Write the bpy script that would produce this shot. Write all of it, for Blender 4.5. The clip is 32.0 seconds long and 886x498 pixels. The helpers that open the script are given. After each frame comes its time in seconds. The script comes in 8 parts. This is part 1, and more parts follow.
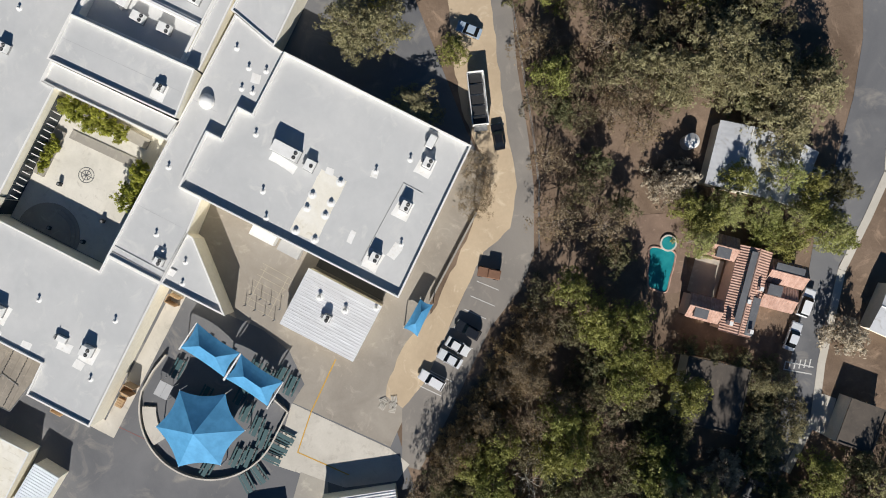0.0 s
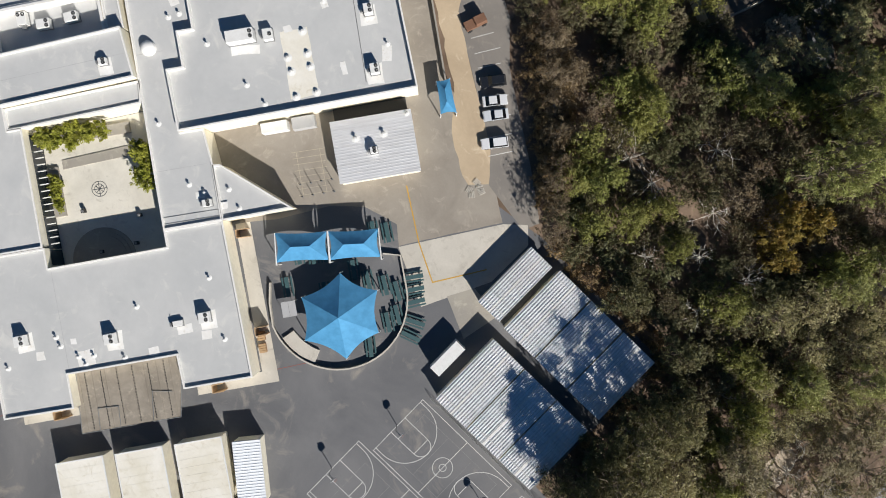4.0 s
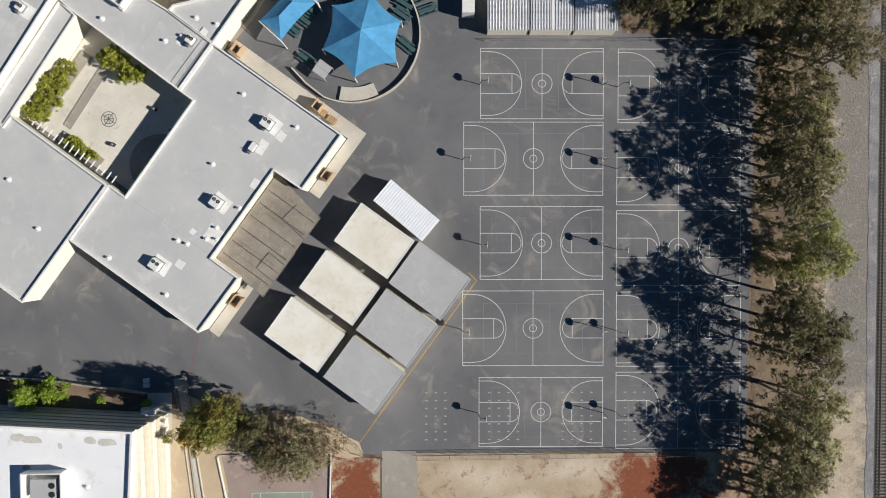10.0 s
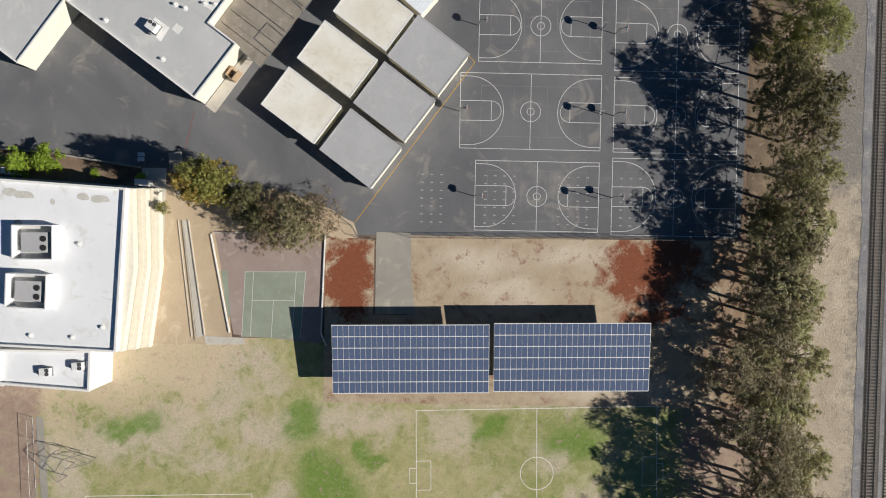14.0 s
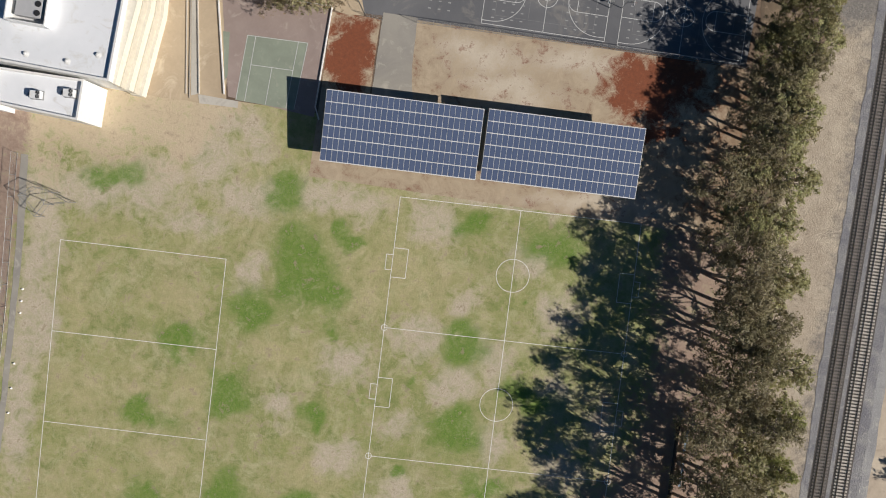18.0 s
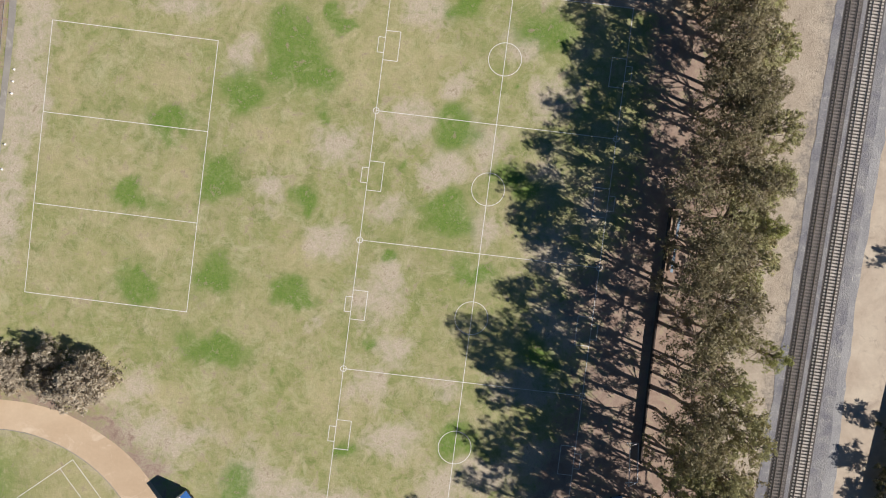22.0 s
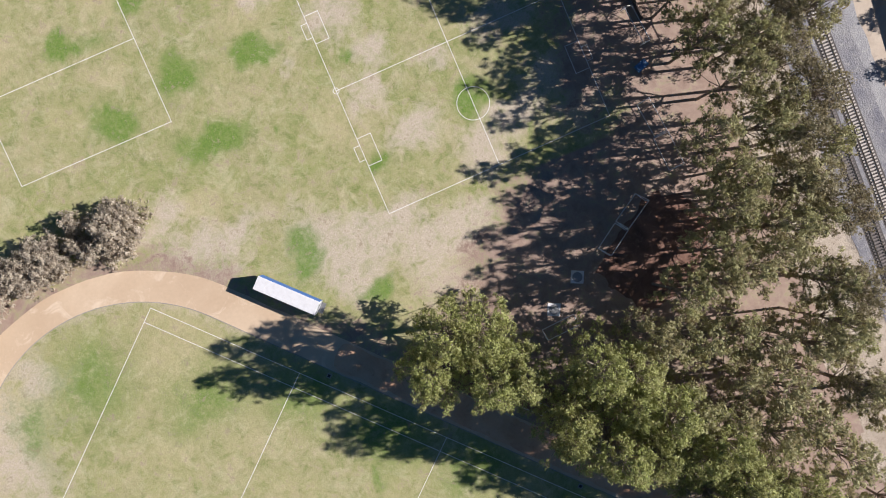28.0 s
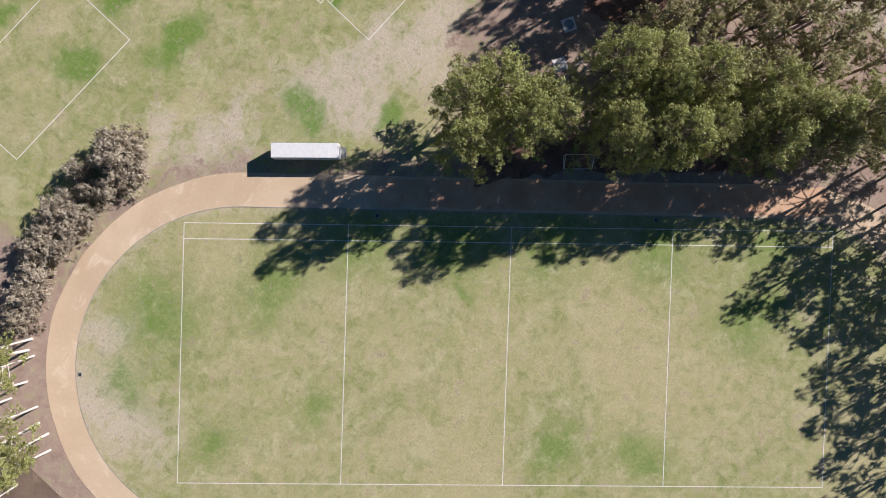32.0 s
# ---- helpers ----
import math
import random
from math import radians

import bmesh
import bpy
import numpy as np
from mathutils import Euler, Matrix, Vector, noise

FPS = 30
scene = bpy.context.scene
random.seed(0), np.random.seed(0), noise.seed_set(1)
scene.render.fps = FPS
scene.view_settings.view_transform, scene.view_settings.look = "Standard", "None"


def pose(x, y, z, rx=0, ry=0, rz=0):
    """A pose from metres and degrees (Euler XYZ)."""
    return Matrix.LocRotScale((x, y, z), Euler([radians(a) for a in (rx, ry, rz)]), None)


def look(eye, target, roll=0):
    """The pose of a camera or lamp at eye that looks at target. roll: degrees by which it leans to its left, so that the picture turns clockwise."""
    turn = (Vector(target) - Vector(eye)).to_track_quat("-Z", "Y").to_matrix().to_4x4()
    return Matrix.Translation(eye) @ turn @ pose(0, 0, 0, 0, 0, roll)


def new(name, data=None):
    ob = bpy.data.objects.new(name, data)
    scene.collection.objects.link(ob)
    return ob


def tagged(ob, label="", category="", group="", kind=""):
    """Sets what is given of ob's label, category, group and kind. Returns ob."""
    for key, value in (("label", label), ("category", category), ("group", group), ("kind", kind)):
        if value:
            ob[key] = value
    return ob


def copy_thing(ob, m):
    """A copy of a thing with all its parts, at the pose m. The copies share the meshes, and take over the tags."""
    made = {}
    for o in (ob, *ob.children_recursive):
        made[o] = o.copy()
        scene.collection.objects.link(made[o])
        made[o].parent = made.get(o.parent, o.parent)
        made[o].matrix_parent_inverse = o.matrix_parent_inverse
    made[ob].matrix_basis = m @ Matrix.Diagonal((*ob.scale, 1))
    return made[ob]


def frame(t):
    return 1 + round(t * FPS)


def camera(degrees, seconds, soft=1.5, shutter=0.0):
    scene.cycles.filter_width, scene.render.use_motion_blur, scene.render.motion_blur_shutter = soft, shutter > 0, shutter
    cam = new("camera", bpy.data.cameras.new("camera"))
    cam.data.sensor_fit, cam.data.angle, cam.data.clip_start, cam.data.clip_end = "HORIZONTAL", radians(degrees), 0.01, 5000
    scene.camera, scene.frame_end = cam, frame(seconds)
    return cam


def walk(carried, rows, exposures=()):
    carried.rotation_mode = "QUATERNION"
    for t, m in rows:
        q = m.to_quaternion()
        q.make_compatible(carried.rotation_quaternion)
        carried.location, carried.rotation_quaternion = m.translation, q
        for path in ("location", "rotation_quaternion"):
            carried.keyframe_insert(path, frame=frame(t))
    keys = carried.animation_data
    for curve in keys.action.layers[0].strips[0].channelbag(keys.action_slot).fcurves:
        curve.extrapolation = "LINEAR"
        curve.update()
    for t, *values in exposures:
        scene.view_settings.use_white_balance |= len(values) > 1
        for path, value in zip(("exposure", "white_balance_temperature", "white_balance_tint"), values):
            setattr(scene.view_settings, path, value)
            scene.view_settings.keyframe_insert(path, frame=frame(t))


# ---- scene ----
cam = camera(72.0, 32.0, 1.0)
# seconds, eye x y z, tilt about x and y, heading
ROWS = [
    (0.0, -40.32, 71.52, 107.78, -1.17, -0.34, 81.58), (0.5, -35.94, 69.50, 107.98, -1.14, -0.41, 74.50),
    (1.0, -31.97, 67.25, 108.19, -1.12, -0.48, 71.01), (1.5, -27.84, 64.62, 108.42, -1.10, -0.55, 66.56),
    (2.0, -24.09, 61.72, 108.61, -1.09, -0.63, 60.94), (2.5, -20.49, 58.42, 108.80, -1.08, -0.69, 60.95),
    (3.0, -17.01, 54.70, 108.94, -1.07, -0.73, 57.52), (3.5, -14.02, 51.01, 109.03, -1.04, -0.74, 50.95),
    (4.0, -11.28, 47.02, 109.19, -1.02, -0.73, 44.21), (4.5, -8.79, 42.74, 109.35, -1.00, -0.71, 37.25),
    (6.5, -1.97, 24.44, 111.86, -0.79, -0.42, 19.97), (7.0, -1.02, 19.56, 111.94, -0.81, -0.40, 17.75),
    (7.5, -0.39, 14.65, 111.91, -0.84, -0.37, 14.57), (8.0, 0.01, 9.75, 111.74, -0.89, -0.34, 12.19),
    (8.5, 0.06, 4.98, 111.45, -0.95, -0.33, 4.00), (9.0, -0.00, 0.00, 111.30, -1.03, -0.34, 0.00),
    (9.5, -0.21, -7.32, 111.41, -1.17, -0.37, -0.04), (10.0, -0.29, -9.50, 111.45, -1.19, -0.40, -0.03),
    (10.5, -0.29, -15.53, 111.55, -1.28, -0.43, -0.02), (11.0, -0.30, -19.41, 111.64, -1.28, -0.43, 0.05),
    (11.5, -0.22, -24.43, 111.74, -1.28, -0.43, 0.05), (12.0, -0.27, -29.56, 111.86, -1.25, -0.45, 0.12),
    (12.5, -0.27, -34.66, 111.96, -1.21, -0.51, 0.05), (13.0, -0.27, -39.71, 111.96, -1.17, -0.59, -0.03),
    (13.5, -0.21, -44.75, 111.93, -1.14, -0.68, 1.28), (14.0, -0.03, -49.64, 111.88, -1.13, -0.74, 1.15),
    (14.5, 0.21, -54.50, 111.88, -1.13, -0.78, 1.17), (16.5, 2.67, -72.70, 111.75, -1.51, -0.46, 5.17),
    (17.0, 3.36, -77.64, 111.82, -1.44, -0.44, 8.29), (17.5, 4.19, -82.62, 111.93, -1.36, -0.43, 8.35),
    (18.0, 5.08, -87.68, 112.08, -1.27, -0.41, 8.38), (18.5, 5.93, -92.79, 112.33, -1.19, -0.39, 8.40),
    (19.0, 6.85, -97.85, 112.49, -1.11, -0.39, 8.41), (19.5, 7.86, -102.88, 112.63, -1.03, -0.40, 8.41),
    (20.0, 8.84, -107.82, 112.63, -0.97, -0.41, 8.43), (20.5, 9.73, -112.77, 112.56, -0.92, -0.41, 8.43),
    (21.0, 10.75, -117.82, 112.57, -0.87, -0.42, 8.49), (21.5, 11.62, -122.79, 112.61, -0.83, -0.44, 8.51),
    (22.0, 12.48, -127.77, 112.65, -0.83, -0.45, 8.61), (22.5, 13.25, -132.69, 112.61, -0.86, -0.46, 8.63),
    (23.0, 13.97, -137.69, 112.67, -0.92, -0.46, 8.68), (23.5, 14.53, -142.64, 112.69, -0.98, -0.46, 8.72),
    (24.0, 14.89, -147.56, 112.81, -1.05, -0.47, 8.79), (24.5, 15.02, -152.50, 112.94, -1.12, -0.46, 8.89),
    (25.0, 14.86, -157.45, 113.06, -1.20, -0.46, 8.82), (25.5, 14.34, -162.35, 113.02, -1.27, -0.47, 3.50),
    (27.5, 8.35, -180.66, 113.05, -1.52, -0.65, -18.25), (28.0, 5.95, -184.82, 113.02, -1.57, -0.66, -22.04),
    (28.5, 3.41, -188.75, 112.99, -1.59, -0.66, -25.74), (29.0, 0.57, -192.54, 112.77, -1.56, -0.67, -29.18),
    (29.5, -2.42, -196.22, 112.56, -1.49, -0.70, -32.46), (30.0, -5.52, -199.67, 112.45, -1.38, -0.75, -35.80),
    (30.5, -8.69, -203.07, 112.46, -1.27, -0.79, -38.73), (31.0, -11.91, -206.37, 112.37, -1.16, -0.83, -39.25),
    (31.5, -15.10, -209.48, 112.30, -1.05, -0.87, -41.98), (32.0, -18.31, -212.39, 112.23, -0.94, -0.93, -45.23),
]
STOPS = [(0.0, 0.18), (4.0, 0.14), (9.0, 0.04), (13.0, -0.03), (15.5, -0.1), (17.5, -0.14), (20.0, 0.05), (23.0, 0.17), (25.0, 0.26), (28.0, 0.38), (30.0, 0.33), (32.0, 0.22)]
KELVIN = [(0.0, 6500), (7.0, 6500), (13.0, 6640), (20.0, 6600), (24.0, 6480), (28.0, 6260), (32.0, 6240)]
EXPO = [(t, e, float(np.interp(t, [k for k, _ in KELVIN], [v for _, v in KELVIN])), 10 + 8 * min(1, max(0, (t - 16) / 12))) for t, e in STOPS]
walk(cam, [(t, pose(x, y, z, a, b, h)) for t, x, y, z, a, b, h in ROWS], EXPO)

# daylight: low-morning sun from the +x, -y side, and the sky it belongs to
SUN_EL, SUN_AZ = radians(31.5), math.atan2(-0.262, 0.965)
world = bpy.data.worlds.new("sky")
scene.world = world
world.use_nodes = True
sky = world.node_tree.nodes.new("ShaderNodeTexSky")
sky.sky_type, sky.sun_disc = "NISHITA", False
sky.sun_elevation, sky.sun_rotation = SUN_EL, radians(90) - SUN_AZ
sky.air_density, sky.dust_density, sky.ozone_density = 1.0, 0.2, 4.0
bg = world.node_tree.nodes["Background"]
deep = world.node_tree.nodes.new("ShaderNodeHueSaturation")
deep.inputs["Saturation"].default_value = 1.22
world.node_tree.links.new(sky.outputs[0], deep.inputs["Color"])
world.node_tree.links.new(deep.outputs[0], bg.inputs[0])
bg.inputs[1].default_value = 0.036
sun = new("sun", bpy.data.lights.new("sun", "SUN"))
sun.data.energy, sun.data.angle, sun.data.color = 5.5, radians(0.55), (1.0, 0.96, 0.905)
toward = Vector((math.cos(SUN_EL) * math.cos(SUN_AZ), math.cos(SUN_EL) * math.sin(SUN_AZ), math.sin(SUN_EL)))
sun.matrix_world = look(toward * 300, (0, 0, 0))

# ---- materials ----
def srgb(h):
    """Linear colour from an 8-bit hex string."""
    v = [int(h[i:i + 2], 16) / 255 for i in (0, 2, 4)]
    return tuple(c / 12.92 if c < 0.04045 else ((c + 0.055) / 1.055) ** 2.4 for c in v) + (1.0,)


class Mat:
    """A small builder of node materials in world metres."""

    def __init__(self, name, rough=0.8, metal=0.0, local=False):
        self.m = bpy.data.materials.new(name)
        self.m.use_nodes = True
        self.t = self.m.node_tree
        self.b = self.t.nodes["Principled BSDF"]
        self.b.inputs["Roughness"].default_value, self.b.inputs["Metallic"].default_value = rough, metal
        if local:
            self.co = self.node("ShaderNodeTexCoord").outputs["Object"]
        else:
            self.co = self.node("ShaderNodeNewGeometry").outputs["Position"]

    def node(self, kind, **kw):
        n = self.t.nodes.new(kind)
        for k, v in kw.items():
            setattr(n, k, v)
        return n

    def put(self, socket, v):
        if isinstance(v, bpy.types.NodeSocket):
            self.t.links.new(v, socket)
        else:
            socket.default_value = v

    def noise(self, scale, detail=4.0, rough=0.6, lo=0.35, hi=0.65, warp=0.0, stretch=None):
        co = self.co
        if stretch:
            mp = self.node("ShaderNodeMapping")
            self.put(mp.inputs[0], co)
            mp.inputs["Scale"].default_value = stretch
            co = mp.outputs[0]
        n = self.node("ShaderNodeTexNoise")
        self.put(n.inputs["Vector"], co)
        n.inputs["Scale"].default_value, n.inputs["Detail"].default_value = scale, detail
        n.inputs["Roughness"].default_value, n.inputs["Distortion"].default_value = rough, warp
        return self.span(n.outputs[0], lo, hi)

    def span(self, v, lo, hi, a=0.0, b=1.0):
        r = self.node("ShaderNodeMapRange")
        self.put(r.inputs[0], v)
        for i, x in enumerate((lo, hi, a, b)):
            r.inputs[1 + i].default_value = x
        return r.outputs[0]

    def mix(self, f, a, b, mode="MIX"):
        n = self.node("ShaderNodeMix", data_type="RGBA", blend_type=mode)
        self.put(n.inputs[0], f), self.put(n.inputs[6], a), self.put(n.inputs[7], b)
        return n.outputs[2]

    def math(self, op, a, b=0.0):
        n = self.node("ShaderNodeMath", operation=op)
        self.put(n.inputs[0], a), self.put(n.inputs[1], b)
        return n.outputs[0]

    def attr(self, name):
        return self.node("ShaderNodeAttribute", attribute_name=name).outputs["Fac"]

    def rand(self):
        return self.node("ShaderNodeObjectInfo").outputs["Random"]

    def island(self):
        return self.node("ShaderNodeNewGeometry").outputs["Random Per Island"]

    def bump(self, height, strength=0.3, dist=0.05):
        n = self.node("ShaderNodeBump")
        n.inputs["Strength"].default_value, n.inputs["Distance"].default_value = strength, dist
        self.put(n.inputs["Height"], height)
        self.put(self.b.inputs["Normal"], n.outputs[0])

    def done(self, colour, rough=None):
        self.put(self.b.inputs["Base Color"], colour)
        if rough is not None:
            self.put(self.b.inputs["Roughness"], rough)
        return self.m


def mottled(name, c1, c2, c3=None, big=0.15, small=3.0, rough=0.85, metal=0.0, bump=0.3, dist=0.03, amount=0.5, local=False):
    """A surface with slow stains from c1 to c2, grain, and sparse blots of c3."""
    m = Mat(name, rough, metal, local)
    col = m.mix(m.noise(big, 5, 0.6, 0.35, 0.65, 0.6), srgb(c1), srgb(c2))
    grain = m.noise(small, 4, 0.7, 0.2, 0.8)
    dark = m.mix(1.0, col, (0.72, 0.72, 0.72, 1), "MULTIPLY")
    col = m.mix(m.math("MULTIPLY", grain, amount), col, dark)
    if c3:
        col = m.mix(m.math("MULTIPLY", m.noise(big * 3.1, 6, 0.65, 0.56, 0.72, 1.0), 0.8), col, srgb(c3))
    if bump:
        m.bump(grain, bump, dist)
    return m.done(col)


def paint(name, c, rough=0.6, wear=0.25, metal=0.0, local=True):
    """Painted or coated surface with faint dirt."""
    m = Mat(name, rough, metal, local)
    n = m.noise(1.3, 5, 0.65, 0.4, 0.75, 0.4)
    col = m.mix(m.math("MULTIPLY", n, wear), srgb(c), m.mix(1.0, srgb(c), (0.55, 0.52, 0.48, 1), "MULTIPLY"))
    return m.done(col)


def worn_line(name, c, under, keep=0.7):
    m = Mat(name, 0.8)
    f = m.noise(1.6, 5, 0.75, 0.30, 0.62)
    return m.done(m.mix(m.math("MULTIPLY", f, 1 - keep), srgb(c), srgb(under)))


def leafy(name, cols, dry=None):
    """Leaves: hue by tree, light and dark by cluster, some light let through."""
    m = Mat(name, 0.55)
    m.b.inputs["Specular IOR Level"].default_value = 0.35
    col = m.mix(m.rand(), srgb(cols[0]), srgb(cols[1]))
    isl = m.island()
    col = m.mix(m.math("MULTIPLY", isl, 0.55), col, srgb(cols[2]))
    if dry:
        col = m.mix(m.span(m.noise(0.35, 3, 0.5, 0.5, 0.7), 0, 1, 0, 0.7), col, srgb(dry))
    dark = m.mix(1.0, col, (0.66, 0.63, 0.58, 1), "MULTIPLY")
    pale = m.mix(1.0, col, (1.26, 1.25, 1.16, 1), "MULTIPLY")
    col = m.mix(m.attr("tuft"), dark, pale)
    m.done(col)
    tr = m.node("ShaderNodeBsdfTranslucent")
    m.put(tr.inputs[0], col)
    mx = m.node("ShaderNodeMixShader")
    mx.inputs[0].default_value = 0.38
    m.t.links.new(m.b.outputs[0], mx.inputs[1])
    m.t.links.new(tr.outputs[0], mx.inputs[2])
    m.t.links.new(mx.outputs[0], m.t.nodes["Material Output"].inputs[0])
    return m.m


M_SOIL = mottled("woodland soil", "8a7664", "6a5848", "a68e78", 0.09, 1.6, 0.95, 0, 0.6, 0.08, 0.7)
M_BELT = mottled("trampled soil", "8a7862", "685a4b", "a8927a", 0.2, 1.2, 0.95, 0, 0.6, 0.06, 0.6)
M_ASPHALT = mottled("asphalt", "7a7a7b", "636467", "959088", 0.05, 4.0, 0.9, 0, 0.25, 0.01, 0.4)
M_ASPHALT_OLD = mottled("old asphalt", "a49c90", "938b80", "b4aa9c", 0.12, 2.5, 0.9, 0, 0.25, 0.01, 0.35)
M_ROAD = mottled("road asphalt", "928c84", "807b75", "a49c90", 0.08, 3.0, 0.9, 0, 0.25, 0.01, 0.3)
M_CONC = mottled("pale concrete", "cfc9bd", "c0baae", "a9a296", 0.15, 2.5, 0.85, 0, 0.2, 0.01, 0.35)
M_CONC2 = mottled("grey concrete", "aaa498", "97928a", "c0b9aa", 0.12, 2.5, 0.85, 0, 0.2, 0.01, 0.3)
M_TAN = mottled("tan dirt", "cbb79a", "b9a58a", "dccdb2", 0.09, 1.5, 0.95, 0, 0.4, 0.03, 0.4)
M_SAND = mottled("pale sandy dirt", "d4c5ae", "bba994", "a09080", 0.12, 0.9, 0.95, 0, 0.5, 0.05, 0.55)
M_TRACK = mottled("decomposed granite track", "dac2a2", "ccb292", "e6d2b6", 0.08, 1.5, 0.95, 0, 0.3, 0.02, 0.35)
M_BALLAST = mottled("railway ballast", "a6a4a1", "86858a", "bdb8ae", 0.25, 3.0, 0.95, 0, 1.0, 0.12, 1.0)
M_GRAVEL = mottled("grey gravel", "b0aeab", "9c9b9a", "c6c0b4", 0.2, 3.0, 0.95, 0, 0.9, 0.08, 0.7)
M_MEMBRANE = mottled("white roof membrane", "cbcbc9", "c0c1c0", "d3d2cd", 0.09, 0.7, 0.6, 0, 0.1, 0.01, 0.28)
M_GYMROOF = mottled("bright white roof coating", "f2f3f4", "e8eaeb", "d2cec4", 0.08, 1.0, 0.6, 0, 0.1, 0.01, 0.12)
M_DIRTYROOF = mottled("weathered cream roof", "f0ece1", "e2dccb", "cfc7b2", 0.14, 1.6, 0.8, 0, 0.15, 0.01, 0.3)
M_GREYROOF = mottled("grey roof coating", "b9b9b9", "afafaf", "c2c0bb", 0.15, 1.6, 0.8, 0, 0.15, 0.01, 0.25)
M_PARAPET = paint("white parapet cap", "e9e7e2", 0.6, 0.2)
M_CREAM = paint("cream stucco", "ebe5d2", 0.85, 0.3)
M_METALROOF = Mat("ribbed steel roof", 0.38, 0.3, True)
_n = M_METALROOF.noise(0.7, 5, 0.6, 0.35, 0.7, 0.3, (0.25, 2.0, 1.0))
M_METALROOF = M_METALROOF.done(M_METALROOF.mix(_n, srgb("f0f0f0"), srgb("dcdbda")))
M_WHITERIB = paint("white ribbed steel", "eef2f6", 0.5, 0.15)
M_WHITE = paint("white enamel", "e6e6e3", 0.5, 0.25)
M_GALV = paint("galvanised steel", "9b9c9b", 0.45, 0.3, 0.5)
M_DARK = paint("dark rubber and plastic", "2a2a2b", 0.7, 0.2)
M_BLUEFAB = Mat("blue shade cloth", 0.8, 0, True)
M_BLUEFAB = M_BLUEFAB.done(M_BLUEFAB.mix(M_BLUEFAB.noise(0.6, 4, 0.6), srgb("5099c6"), srgb("4389b4")))
M_LINE = worn_line("white court paint", "d6d6d2", "7a7a7a", 0.75)
M_LINE_FAINT = worn_line("worn court paint", "8e8e8c", "67676a", 0.6)
M_CHALK = worn_line("field chalk", "f0efe8", "a5a080", 0.75)
M_YELLOW = worn_line("yellow road paint", "cfa23a", "85796a", 0.75)
M_RED = worn_line("red line paint", "9a4a40", "75706c", 0.6)
M_STEEL = paint("worn rail steel", "a89e95", 0.3, 0.3, 0.6)
M_TIE = mottled("concrete sleeper", "d6cec2", "c2b9ac", "a89e92", 1.5, 6.0, 0.9)
M_TIE_DARK = mottled("old timber sleeper", "8a817a", "75706a", "5a524c", 1.5, 6.0, 0.9)
M_BED = mottled("dark oily ballast", "6a645e", "58534f", "7a746c", 0.3, 7.0, 0.95, 0, 0.9, 0.06, 0.7)
M_BARK = mottled("pale eucalyptus bark", "9a8c7c", "7d6f60", "b9aea0", 0.8, 5.0, 0.9, 0, 0.4, 0.02, 0.6)
M_GUM = mottled("white gum bark", "e2ddd4", "d0c8bc", "a89c8c", 0.5, 3.0, 0.8, 0, 0.2, 0.01, 0.3)
M_BARKD = mottled("dark bark", "5c5046", "4a4038", "6e6154", 0.8, 5.0, 0.9, 0, 0.4, 0.02, 0.6)
M_EUC = leafy("eucalyptus leaves", ("9c9e6c", "a4a07a", "c4c294"), "a49674")
M_EUCD = leafy("dusky eucalyptus leaves", ("6c6c48", "767052", "989468"), "7e7050")
M_EUCB = leafy("thin eucalyptus leaves", ("85805f", "8b8266", "aaa386"), "94866a")
M_EUCL = leafy("bright eucalyptus leaves", ("98a05c", "a0a468", "c4c690"), "a09c6c")
M_GREY = leafy("grey-green leaves", ("aea494", "b6ac9e", "cec4b6"), None)
M_GREEN = leafy("fresh green leaves", ("7a8248", "8c8a50", "aaaa66"), None)
M_BRIGHT = leafy("bright green leaves", ("84a236", "8ea63c", "acc254"), None)
M_OAK = leafy("dark oak leaves", ("62684a", "6e6c50", "8a8862"), "726850")
M_DRY = leafy("dry brown leaves", ("8c7e6a", "867862", "a2947e"), "8e7654")
M_GOLD = leafy("golden brown leaves", ("968648", "8c8042", "b09a54"), "a07c40")
M_ASH = leafy("grey olive leaves", ("8c8a6a", "959070", "b0aa86"), "8c8468")
M_WISP = leafy("wispy pale green leaves", ("a2a070", "aca67c", "c4be98"), "b4a888")
M_BRUSH = leafy("tan brush leaves", ("9a8662", "a28c6a", "bca682"), "8e7250")
M_UNDER = leafy("understorey leaves", ("726c58", "6a684e", "888064"), "70624c")


# ---- mesh helpers ----
def add_box(bm, x0, y0, z0, x1, y1, z1):
    v = [bm.verts.new((x, y, z)) for z in (z0, z1) for x, y in ((x0, y0), (x1, y0), (x1, y1), (x0, y1))]
    for f in ((3, 2, 1, 0), (4, 5, 6, 7), (0, 1, 5, 4), (1, 2, 6, 5), (2, 3, 7, 6), (3, 0, 4, 7)):
        bm.faces.new([v[i] for i in f])


def add_prism(bm, poly, z0, z1):
    lo, hi = [bm.verts.new((*p, z0)) for p in poly], [bm.verts.new((*p, z1)) for p in poly]
    bm.faces.new(hi), bm.faces.new(lo[::-1])
    for i in range(len(poly)):
        j = (i + 1) % len(poly)
        bm.faces.new((lo[i], lo[j], hi[j], hi[i]))


